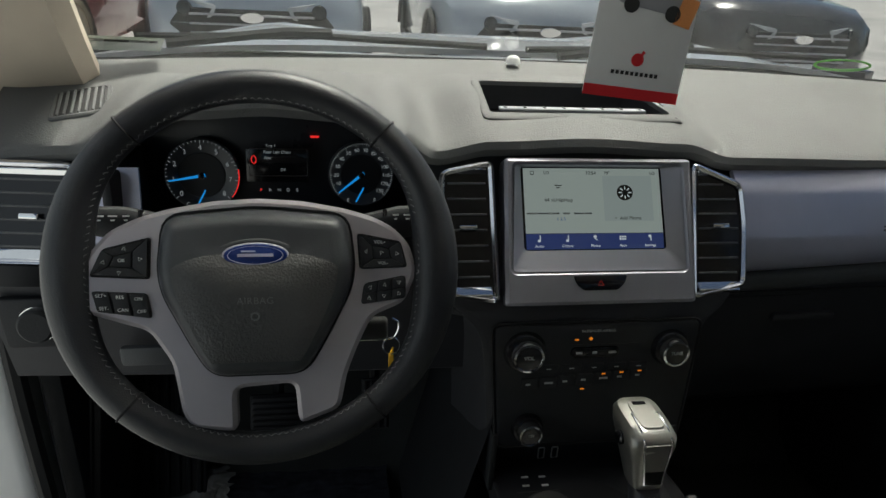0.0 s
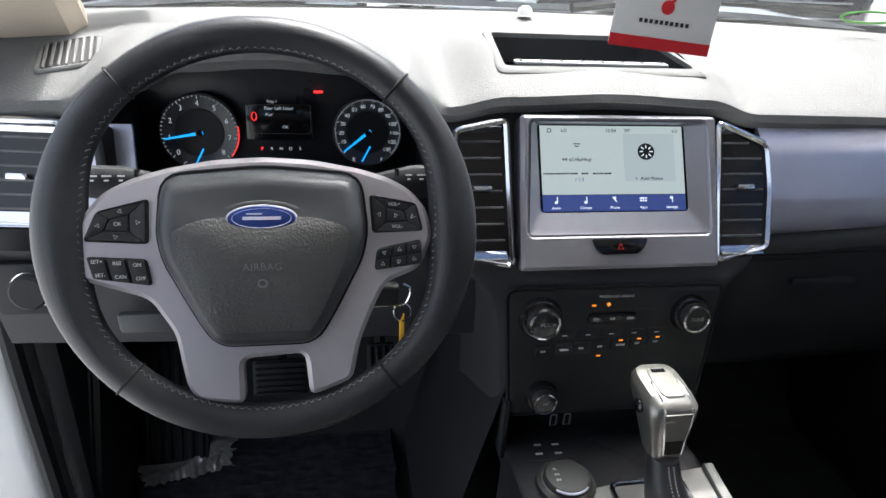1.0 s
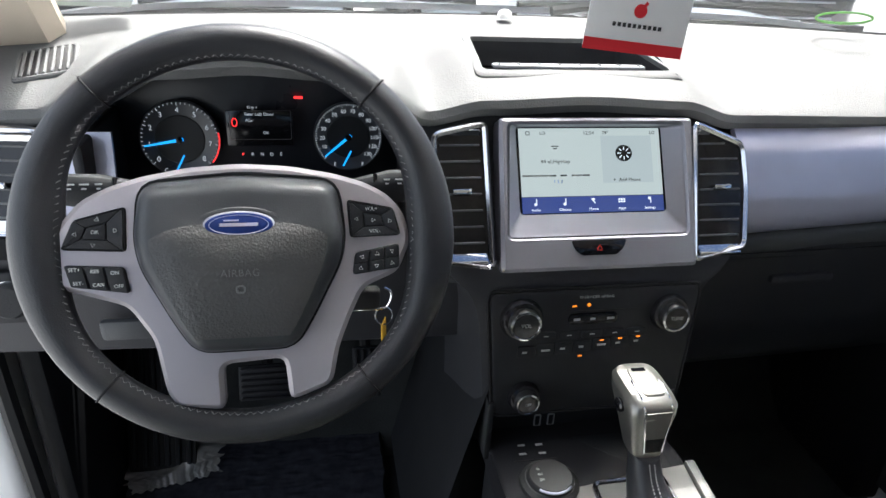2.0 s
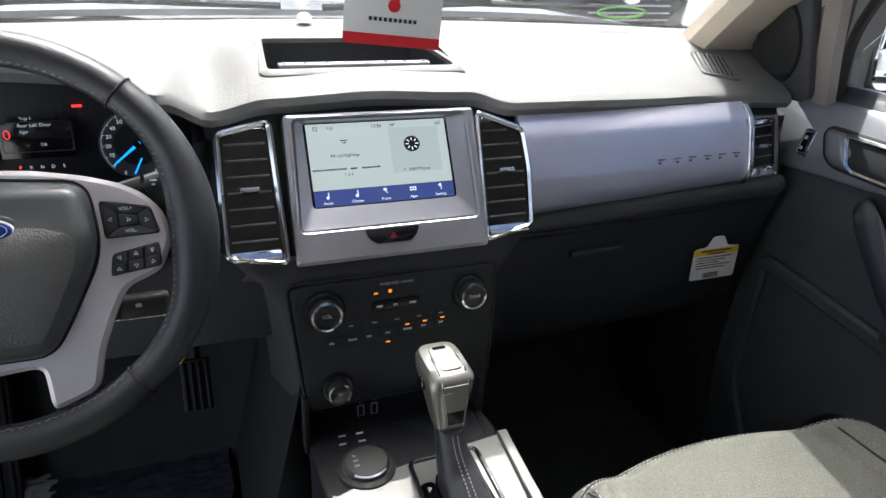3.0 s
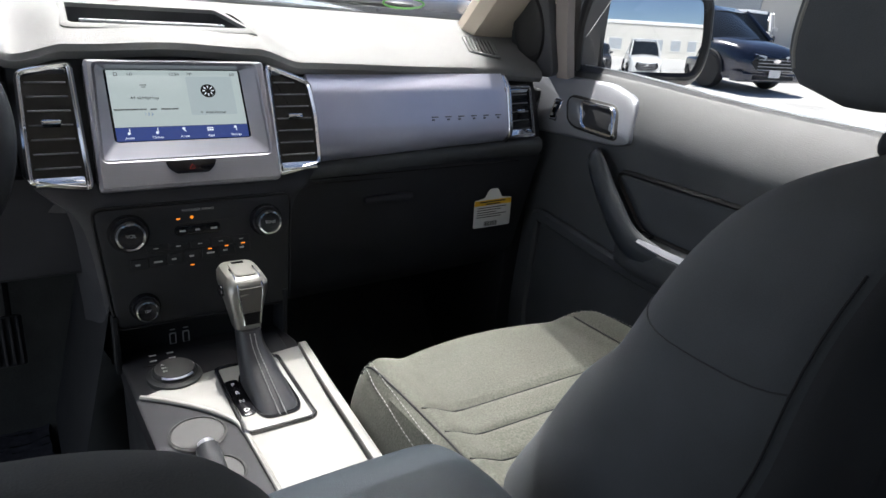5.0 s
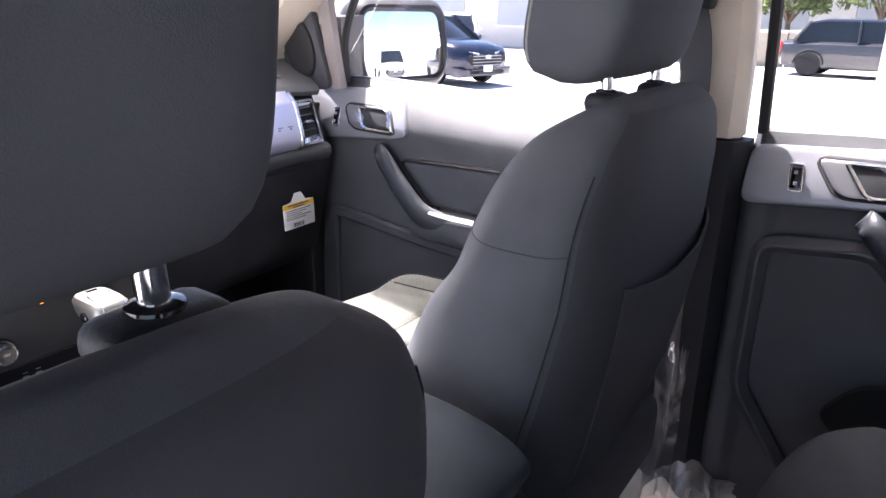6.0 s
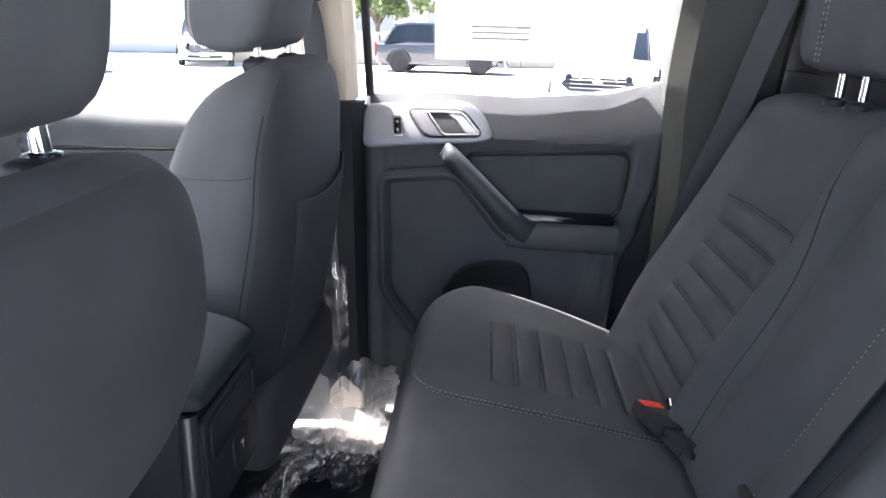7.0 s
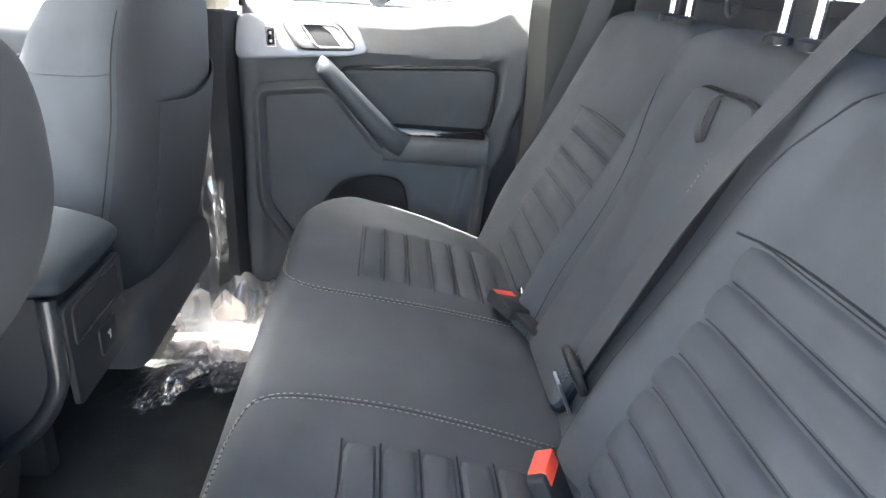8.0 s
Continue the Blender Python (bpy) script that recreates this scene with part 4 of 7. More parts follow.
SPOKE = [(-0.078, 0.052), (-0.104, 0.044), (-0.126, 0.033), (-0.144, 0.012), (-0.150, -0.011), (-0.146, -0.037), (-0.093, -0.054), (-0.074, -0.083), (-0.066, -0.128), (-0.058, -0.1405), (-0.0195, -0.146),
         (-0.0205, -0.107), (0.0305, -0.104), (0.034, -0.142), (0.0705, -0.129), (0.077, -0.097), (0.088, -0.070), (0.100, -0.046), (0.130, -0.034), (0.142, -0.006), (0.136, 0.018), (0.122, 0.034), (0.104, 0.044), (0.078, 0.052), (0.040, 0.059), (0.0, 0.0615), (-0.040, 0.059)]
out = rounded(SPOKE, 0.008, 3)
SPOKE_PAINT = material("warm silver spoke paint", (0.54, 0.505, 0.535), 0.36, metal=0.5, grain=0.05, grain_size=0.0006, mottle=0.05)
part("spokes", loft([[(x, y, -0.008) for x, y in out], [(x, y, 0.004) for x, y in out], [(x, y, 0.008) for x, y in grown(out, -0.004)]]), SPOKE_PAINT, wheel, "silver painted spoke trim")
HUB = rounded([(-0.079, 0.046), (0.0, 0.053), (0.079, 0.046), (0.084, 0.0), (0.080, -0.022), (0.056, -0.068), (0.040, -0.094), (-0.040, -0.094), (-0.056, -0.068), (-0.080, -0.022), (-0.084, 0.0)], 0.016, 4)


def hub_z(x, y):
    """The cover's crown: the upper part falls away, a soft pouch below the badge."""
    pouch = math.exp(-((x / 0.062) ** 4 + ((y + 0.032) / 0.046) ** 4))
    return 0.027 - 0.20 * max(0, y - 0.004) ** 1.1 + 0.0045 * pouch - 0.003 * math.exp(-((x / 0.040) ** 2 + ((y - 0.0105) / 0.018) ** 2))


crown = [[(x * f, -0.018 + (y + 0.018) * f, hub_z(x * f, -0.018 + (y + 0.018) * f)) for x, y in grown(HUB, -0.012)] for f in (1, 0.93, 0.85, 0.77, 0.69, 0.6, 0.5, 0.4, 0.3, 0.2, 0.1, 0.03)]
edge = [[(x, y, min(z, hub_z(x, y) - d)) for x, y in grown(HUB, g)] for g, z, d in ((0, -0.004, 0.02), (0, 0.014, 0.012), (-0.003, 0.022, 0.006), (-0.007, 0.03, 0.002))]
HUB_SKIN = material("smooth hub vinyl", (0.034, 0.037, 0.042), 0.45, grain=0.25, grain_size=0.0012, mottle=0.1, spec=0.5)
HUB_GRAIN = material("grained hub vinyl", (0.046, 0.046, 0.046), 0.40, grain=1.0, grain_size=0.0021, mottle=0.12, spec=0.65)
hub = part("airbag_cover", loft(edge + crown), HUB_SKIN, wheel, "black grained airbag cover")


def pouch_pt(u, v):
    """The grained lower field, bounded above by a shallow arch."""
    low, top = -0.081, 0.0125 - 0.012 * abs(2 * u - 1) ** 4
    y = low + (top - low) * v
    x = (2 * u - 1) * flow([(-0.082, 0.036), (-0.068, 0.045), (-0.022, 0.066), (0.0, 0.070), (0.02, 0.069)], y)
    return x, y, hub_z(x, y) + 0.0004 + 0.0010 * min(1, 9 * min(v, 1 - v, u, 1 - u))


part("grained_field", sheet(pouch_pt, 40, 40), HUB_GRAIN, hub, "coarse grained lower field")
part("cover_gap", tube([(x, y, 0.0085) for x, y in grown(HUB, 0.001)], 0.0014, 5, closed=True), SEAM, wheel)
BY = 0.0105
BM = pose(0, BY, 0.0235, -7, 0, 0)
oval = [(0.0268 * math.cos(t), 0.0100 * math.sin(t)) for t in [2 * math.pi * k / 40 for k in range(40)]]
badge = part("badge", plate(grown(oval, 0.0014), -0.002, 0.0038, 0.001), SATIN, wheel, "blue oval badge with a silver edge", m=BM)
part("badge_field", plate(oval, 0.001, 0.0046, 0.001), material("deep blue enamel", (0.010, 0.025, 0.13), 0.2, mottle=0.03), badge)
part("badge_line", tube([(0.0232 * math.cos(t), 0.0078 * math.sin(t), 0.0046) for t in [2 * math.pi * k / 40 for k in range(40)]], 0.0003, 4, closed=True), SILVER, badge)
part("badge_mark", merge(box((0.030, 0.0026, 0.0006), (0.0, 0.0, 0.0048), 0), box((0.012, 0.0012, 0.0006), (-0.006, 0.0035, 0.0048), 0)), SILVER, badge, smooth=False)
part("badge_seat", loft([[(x * f, y * g, z) for x, y in oval] for f, g, z in ((1.42, 1.62, -0.0005), (1.30, 1.42, 0.0022), (1.16, 1.22, 0.0024), (1.06, 1.10, 0.0006))], caps=False), HUB_SKIN, hub, m=BM)
EMBOSS = material("embossed grey", (0.13, 0.132, 0.135), 0.45)
words("AIRBAG", 0.0082, EMBOSS, hub, pose(0, -0.028, hub_z(0, -0.028) + 0.0018), spread=1.1)
part("airbag_mark", frame_plate(rrect(0.008, 0.007, 0.003, 3), rrect(0.005, 0.004, 0.002, 3), -0.001, 0.0006, 0.0003), EMBOSS, hub, m=pose(0, -0.041, hub_z(0, -0.041) + 0.0018))


KEYMARK = material("white key marking", (0.62, 0.62, 0.62), 0.6)


def pad_group(pts, cells, labels, size=0.0042):
    """A switch pad on a spoke: its base, each key and its mark."""
    base = part("switch_pad", plate(rounded(pts, 0.004), 0.006, 0.0105, 0.0015), DARK, wheel)
    for cell, text in zip(cells, labels):
        k = part("key", plate(rounded(cell, 0.0015, 2), 0.0095, 0.0125, 0.001), DARK, base)
        if isinstance(text, tuple):
            for t, dx, dy in zip(text, (-0.001, 0.0015), (0.0058, -0.0052)):
                words(t, size, KEYMARK, k, pose(centre(cell)[0] + dx, centre(cell)[1] + dy, 0.0128))
        elif text:
            words(text, size, KEYMARK, k, pose(*centre(cell), 0.0128))
        else:
            c, m = Vector(centre(cell)), Vector(centre(pts))
            a = math.atan2((c - m)[1], (c - m)[0])
            part("key_mark", tube([(c[0] + 0.0019 * math.cos(a + t), c[1] + 0.0019 * math.sin(a + t), 0.0128) for t in (0, 2.1, 4.2)], 0.00035, 4, closed=True), KEYMARK, k)
    return base


def split(pts, cols, rows):
    """Cells of a four-sided pad given clockwise from its upper left."""
    a, b, c, d = (Vector(p) for p in pts)
    cells = []
    for r in range(rows):
        for q in range(cols):
            def at(u, v):
                return tuple((a.lerp(b, u)).lerp(d.lerp(c, u), v))
            e = 0.02
            cells.append([at(q / cols + e, r / rows + e), at((q + 1) / cols - e, r / rows + e), at((q + 1) / cols - e, (r + 1) / rows - e), at(q / cols + e, (r + 1) / rows - e)])
    return cells


def cross_pad(pts, labels):
    a, b, c, d = (Vector(p) for p in pts)
    m = (a + b + c + d) / 4
    ia, ib, ic, idd = (m.lerp(p, 0.42) for p in (a, b, c, d))
    s = lambda *v: [tuple(m.lerp(p, 0.94)) for p in v]
    pad_group(pts, [s(a, b, ib, ia), s(b, c, ic, ib), s(c, d, idd, ic), s(d, a, ia, idd), [tuple(m.lerp(p, 0.36)) for p in (a, b, c, d)]], labels)


cross_pad([(-0.130, 0.018), (-0.090, 0.028), (-0.091, -0.009), (-0.141, -0.006)], ["", "", "", "", "OK"])
cross_pad([(0.087, 0.030), (0.127, 0.022), (0.133, -0.002), (0.089, -0.003)], ["VOL+", "", "VOL-", "", ""])
LP = [(-0.139, -0.018), (-0.093, -0.021), (-0.089, -0.043), (-0.134, -0.036)]
pad_group(LP, split(LP, 3, 1), [("SET+", "SET-"), ("RES", "CAN"), ("ON", "OFF")], 0.0042)
RP = [(0.093, -0.016), (0.131, -0.009), (0.131, -0.030), (0.090, -0.035)]
pad_group(RP, split(RP, 3, 2), [""] * 6)

# ---- steering column with its stalks and the key ----
col = thing("steering_column", plane((-0.378, 0.62, 0.715), (1, 0, 0), (0, 0.407, 0.914)), "black steering column shroud with two stalks", "steering column")
part("shroud", loft([[(w * sup(t, 0.6), h * sup(t - math.pi / 2, 0.6) - dy, -z) for t in [2 * math.pi * k / 28 for k in range(28)]] for w, h, dy, z in ((0.05, 0.045, 0.0, -0.005), (0.068, 0.062, 0.005, 0.02), (0.07, 0.066, 0.01, 0.12), (0.066, 0.06, 0.015, 0.24))]), DARK, col)
for q in (-1, 1):
    st = part("stalk", tube([(q * 0.06, 0.035, -0.02), (q * 0.10, 0.045, -0.012), (q * 0.135, 0.05, -0.005), (q * 0.165, 0.053, 0.0)], [0.012, 0.016, 0.019, 0.016], 12, flat=0.75), DARK, col, "black control stalk")
    part("stalk_ring", box((0.004, 0.03, 0.03), (q * 0.118, 0.048, -0.008), 0.001), GLOSS, st)
    for dx, w in ((0.128, 0.006), (0.140, 0.008), (0.153, 0.010)):
        part("stalk_mark", merge(box((w, 0.0014, 0.0008), (q * dx, 0.0565, 0.0165), 0), box((w * 0.5, 0.0014, 0.0008), (q * dx, 0.0525, 0.0172), 0)), KEYMARK, st, smooth=False)
LOCK = plane((-0.378, 0.62, 0.715), (1, 0, 0), (0, 0.407, 0.914)).inverted() @ pose(-0.318, 0.657, 0.630, 0, 90, 0)
part("ignition", lathe([(0.018, -0.02), (0.018, 0.010), (0.014, 0.014), (0.012, 0.016)], 24), DARK, col, m=LOCK)
key = thing("ignition_key", pose(-0.247, 0.649, 0.612), "ignition key with steel loop, ring and yellow tag", "key")
part("key_head", box((0.052, 0.014, 0.026), (-0.032, 0.006, 0.014), 0.005, 3), RUBBER, key)
part("key_mark", box((0.006, 0.0006, 0.004), (-0.036, -0.0012, 0.018), 0), PRINT, key, smooth=False)
part("key_edge", box((0.056, 0.004, 0.0025), (-0.034, 0.004, 0.0005), 0.001), CHROME, key)
part("key_loop", tube(smooth_path([(-0.008, 0.002, 0.002), (0.0, 0.001, 0.004), (0.005, 0.0, 0.014), (0.005, 0.0, 0.024), (-0.002, 0.001, 0.029)], 5), 0.0016, 8), CHROME, key)
part("ring", tube([(-0.002 + 0.0095 * math.cos(t), 0.001 + 0.003 * math.sin(t), -0.007 + 0.0095 * math.sin(t)) for t in [2 * math.pi * k / 24 for k in range(24)]], 0.0009, 6, closed=True), CHROME, key)
part("tag", plate(rounded([(-0.009, 0.0), (0.009, 0.0), (0.009, -0.048), (-0.009, -0.048)], 0.003), 0, 0.0012, 0.0004), YELLOW, key, "yellow plastic tag", m=pose(-0.002, 0.0, -0.013, 90, 4, -110))

# ---- seats ----
def patch(S, x0, x1, y0, y1, puff, edge=0.012, nx=10, ny=10, sink=0.004):
    """A stuffed panel that follows a surface S(x, y) -> point, normal; its rim sinks into it."""
    def fn(u, v):
        x, y = x0 + (x1 - x0) * u, y0 + (y1 - y0) * v
        p, n = S(x, y)
        d = min(u * abs(x1 - x0), (1 - u) * abs(x1 - x0), v * abs(y1 - y0), (1 - v) * abs(y1 - y0))
        f = min(1, d / edge)
        return Vector(p) + Vector(n) * (-sink + (puff + sink) * (1 - (1 - f) ** 2))
    return sheet(fn, nx, ny)


def seam(S, pts, lift=0.0008, r=0.0016, n=6):
    return tube([Vector(p) + lift * Vector(q) for p, q in (S(*w[:2]) for w in smooth_path([(*a, 0) for a in pts], 8))], r, n)


def stitches(S, pts, lift=0.0008, r=0.0006, step=0.006):
    """A run of thread along a path on a surface."""
    path = [S(*w[:2]) for w in smooth_path([(*a, 0) for a in pts], 12)]
    out, run = [], 0.0
    dense = []
    for (p, n), (q, _) in zip(path, path[1:]):
        p, q, n = Vector(p), Vector(q), Vector(n)
        k = max(1, int((q - p).length / (step / 2)))
        dense += [p.lerp(q, i / k) + n * lift for i in range(k)]
    bms = [tube([a, b], r, 4) for a, b in zip(dense[::2], dense[1::2])]
    return merge(*bms)


def normal_of(f, x, y, e=0.004):
    a = Vector(f(x + e, y)) - Vector(f(x - e, y))
    b = Vector(f(x, y + e)) - Vector(f(x, y - e))
    return a.cross(b).normalized()


# front seat: cushion surface over x across and y ahead
def cush_z(x, y):
    w = 0.237 - 0.022 * max(0, (y - 0.32) / 0.15) ** 2
    s = min(1, abs(x) / w)
    z = 0.425 + 0.018 * math.sin(math.pi * min(1, max(0, (y + 0.05) / 0.55)))
    z += 0.022 * lerp([(0.58, 0), (0.85, 1), (1, 0.9)], s) - 0.10 * max(0, (s - 0.86) / 0.14) ** 2.2
    front = 0.526 - 0.072 * (x / 0.25) ** 2
    return z - 0.11 * max(0, 1 - (front - y) / 0.075) ** 2


def cush(x, y):
    f = lambda a, b: (a, b, cush_z(a, b))
    return f(x, y), normal_of(f, x, y)


# front seat: backrest rings at a height, from the front bolsters to the back
PASSENGER_BACK = [(0.25, -0.060), (0.35, -0.084), (0.45, -0.108), (0.60, -0.130), (0.72, -0.134), (0.80, -0.136), (0.834, -0.128), (0.853, -0.104)]
DRIVER_BACK = [(0.25, 0.060), (0.35, 0.045), (0.455, 0.020), (0.525, -0.038), (0.60, -0.100), (0.68, -0.130), (0.74, -0.134), (0.80, -0.136), (0.834, -0.128), (0.853, -0.104)]


def back_ring(z, n=56, line=PASSENGER_BACK):
    w = flow([(0.25, 0.222), (0.35, 0.240), (0.45, 0.252), (0.60, 0.240), (0.70, 0.240), (0.75, 0.233), (0.79, 0.214), (0.812, 0.197), (0.834, 0.165), (0.846, 0.140), (0.853, 0.102)], z)
    front = flow([(0.25, 0.200), (0.35, 0.194), (0.45, 0.180), (0.51, 0.153), (0.60, 0.113), (0.65, 0.075), (0.706, 0.049), (0.78, 0.013), (0.81, -0.013), (0.834, -0.050), (0.853, -0.088)], z)
    back = flow(line, z)
    dip = flow([(0.25, 0.03), (0.5, 0.055), (0.68, 0.045), (0.76, 0.02), (0.82, 0)], z)
    mid, half = (front + back) / 2, (front - back) / 2
    out = []
    for k in range(n):
        a = 2 * math.pi * k / n
        x, y = w * sup(a, 0.5), half * sup(a - math.pi / 2, 0.6)
        if y > 0:
            y -= dip * (1 - lerp([(0.42, 0), (0.80, 1)], abs(x) / w)) * min(1, y / half * 1.5)
        out.append((x, mid + y, z))
    return out


BACKCLOTH = material("black seat back cloth", (0.030, 0.0325, 0.037), 0.85, grain=0.3, grain_size=0.0009, mottle=0.15, weave=True)


def front_seat(m, rear_line):
    ring_at = lambda z, n=56: back_ring(z, n, rear_line)
    s = thing("bucket_seat", m, "charcoal cloth front seat, tweed centre, chrome headrest posts", "seat", group="front seats")
    loops = []
    edge = lambda x: 0.526 - 0.072 * (x / 0.25) ** 2
    for k in range(47):
        v = 0.30 + 0.70 * (1 - (1 - k / 46) ** 1.4)
        y_at = lambda x: -0.10 + (edge(x) + 0.10) * v
        row = [(x, y_at(x), cush_z(x, y_at(x))) for x in [-0.237 + 0.474 * q / 40 for q in range(41)]]
        loops.append(row + [(0.224, y_at(0.224) - 0.02 * v, 0.27), (-0.224, y_at(0.224) - 0.02 * v, 0.27)])
    IN = Matrix.Translation((-0.044, -0.010, -0.006))
    part("cushion", loft(loops), CLOTH_TWEED, s, m=IN)
    part("cushion_rear", box((0.430, 0.20, 0.12), (0, 0.0, 0.315), 0.03, 3), BACKCLOTH, s, m=IN)
    def front_panel(u, v):
        x = -0.198 + 0.362 * u
        hi = 0.466 - 0.072 * (x / 0.25) ** 2
        p, n = cush(x, 0.293 + (hi - 0.293) * v)
        f = min(1, min(u * 0.362, (1 - u) * 0.362, v * 0.17, (1 - v) * 0.17) / 0.012)
        return Vector(p) + Vector(n) * (0.0006 + 0.004 * (1 - (1 - f) ** 2))
    part("cushion_insert", sheet(front_panel, 40, 22), CLOTH_TWEED, s, "grey tweed front panel", m=IN)
    for k in range(7):
        y = 0.292 - 0.05 * k
        part("cushion_rib", patch(cush, -0.196, 0.162, y - 0.0498, y, 0.0045, 0.010, 40, 12, sink=-0.0006), CLOTH_TWEED if k < 3 else CLOTH_RIB, s, m=IN)
        part("rib_seam", seam(cush, [(-0.194, y), (-0.02, y), (0.160, y)], 0.0010, 0.0010), SEAM, s, m=IN)
    front_line = [(x, 0.478 - 0.072 * (x / 0.25) ** 2) for x in (-0.205, -0.12, 0, 0.12, 0.205)]
    part("front_seam", seam(cush, [(x, y - 0.0045) for x, y in front_line], 0.0004, 0.0012), SEAM, s, m=IN)
    part("front_stitching", merge(stitches(cush, front_line, r=0.00065), stitches(cush, [(x, y - 0.009) for x, y in front_line], r=0.00065)), STITCH, s, m=IN)
    for q, e in ((-1, 0.036), (1, 0.002)):
        part("side_seam", seam(cush, [(q * (0.165 + e), 0.42), (q * (0.165 + e), 0.3), (q * (0.162 + e), 0.1), (q * (0.156 + e), -0.05)], 0.0004, 0.0013), SEAM, s, m=IN)
        part("side_stitching", merge(stitches(cush, [(q * 0.196, 0.415), (q * 0.205, 0.36), (q * 0.212, 0.25), (q * 0.212, 0.08)], r=0.00065), stitches(cush, [(q * 0.205, 0.41), (q * 0.214, 0.36), (q * 0.221, 0.25), (q * 0.221, 0.08)], r=0.00065)), STITCH, s, m=IN)
    part("plinth", box((0.36, 0.28, 0.14), (-0.02, 0.25, 0.215), 0.02), DARK, s)
    for x in (0.16, -0.18):
        part("seat_rail", box((0.04, 0.30, 0.16), (x, 0.25, 0.075), 0.008), DARK, s)
    hs = [0.25 + 0.55 * k / 36 for k in range(36)] + [0.80 + 0.053 * k / 16 for k in range(17)]
    b = part("backrest", loft([ring_at(h) for h in hs]), CLOTH, s)
    b.data.set_sharp_from_angle(angle=radians(85))
    # darker panel over the back, and seams
    def rear(h, lo, hi, off):
        ring = ring_at(h)
        n = len(ring)
        run = ring[int(n * lo):int(n * hi) + 1]
        off *= min(1, max(0.2, (0.815 - h) / 0.06))
        o = [off * min(1, 3 * min(k, len(run) - 1 - k) / len(run)) - 0.0012 * (k in (0, len(run) - 1)) for k in range(len(run))]
        return [(x * (1 + 3 * e), y - e, z) for (x, y, z), e in zip(run, o)]
    part("back_panel", loft([rear(h, 0.5715, 0.9290, 0.0025) for h in hs if h < 0.842], closed=False), BACKCLOTH, b, "black cloth back panel")
    def ring_seam(z0, rise):
        pts = []
        for k, (x, y, z) in enumerate(ring_at(z0)):
            p = ring_at(z0 + rise * (1 - (x / 0.25) ** 2))[k]
            pts.append((p[0] * 1.001, p[1], p[2]))
        return pts
    for z0 in (0.700,):
        loop = ring_seam(z0, 0.035)
        part("shoulder_seam", tube(loop[18:33], 0.0008, 5), BACKCLOTH, b)
        part("shoulder_seam", tube(loop[52:] + loop[:11], 0.0008, 5), BACKCLOTH, b)
    for q in (0.5715, 0.9290):
        line = []
        for h in [0.30 + 0.485 * k / 24 for k in range(25)]:
            ring = ring_at(h)
            p = ring[int(len(ring) * q)]
            line.append((p[0] * 1.002, p[1] - 0.0004, h))
        part("edge_seam", tube(line, 0.0009, 5), SEAM, b)
    def back_at(x, h):
        ring = ring_at(h, 8)
        w, f, r = ring[0][0], ring[2][1], ring[6][1]
        f += flow([(0.25, 0.03), (0.5, 0.055), (0.68, 0.045), (0.76, 0.02), (0.82, 0)], h)
        return (f + r) / 2 - (f - r) / 2 * max(0.0, 1 - (x / w) ** 4) ** 0.3
    if rear_line is PASSENGER_BACK:
        part("map_pocket", sheet(lambda u, v: (-0.150 + 0.335 * u, back_at(-0.150 + 0.335 * u, 0.27 + 0.39 * v) - 0.004 - 0.013 * v ** 3 * math.sin(math.pi * u) ** 0.5, 0.27 + v * (0.385 - 0.020 * math.sin(math.pi * u) + 0.02 * u)), 30, 24, 0.003), BACKCLOTH, b, "sagging cloth map pocket")
    # headrest, leaning with the back
    ring = []
    for k in range(21):
        f = k / 20
        e = max(0.02, 1 - abs(2 * f - 1) ** 5) ** 0.35
        z = 0.860 + 0.220 * f
        ring.append([(0.136 * (0.93 + 0.07 * e) * sup(a, 0.35) * (0.75 + 0.25 * e), -0.026 - 0.03 * f + 0.068 * e * sup(a - math.pi / 2, 0.42), z) for a in [2 * math.pi * q / 40 for q in range(40)]])
    hd = part("headrest", loft(ring), CLOTH, s)
    for q in (-1, 1):
        part("headrest_stitching", tube([ring[k][3 if q > 0 else 17] for k in range(2, 19)], 0.0016, 5), STITCH, hd)
        part("post", tube([(q * 0.082, -0.064, 0.83), (q * 0.082, -0.060, 0.89)], 0.0066, 12), VENT_CHROME, s)
        part("post_socket", box((0.056, 0.036, 0.022), (q * 0.082, -0.064, 0.8415), 0.009, 3), DARK, s)
        part("post_collar", lathe([(0.0125, 0.0), (0.0120, 0.002), (0.0085, 0.003)], 16, (q * 0.082, -0.0625, 0.8520)), GLOSS, s)
    return s


front_seat(pose(0.397, 0.010, 0.010), PASSENGER_BACK)
seat_l = front_seat(pose(-0.360, -0.037, -0.025), DRIVER_BACK)
for c in seat_l.children:                 # the driver's headrest stands further back, the cushion further forward
    if c.name.startswith(("headrest", "post")):
        c.matrix_basis = Matrix.Translation((0.0, -0.012, 0.006) if c.name.startswith("headrest") else (0.004, -0.006, 0.0)) @ c.matrix_basis
    elif c.name.startswith(("cushion", "rib", "front", "side", "plinth", "seat_rail")):
        c.matrix_basis = Matrix.Translation((0.0, 0.045, 0.0)) @ c.matrix_basis

# ---- rear bench ----
ben = thing("rear_bench", pose(0, 0, 0), "charcoal cloth rear bench with ribbed panels and fold-down armrest", "bench")


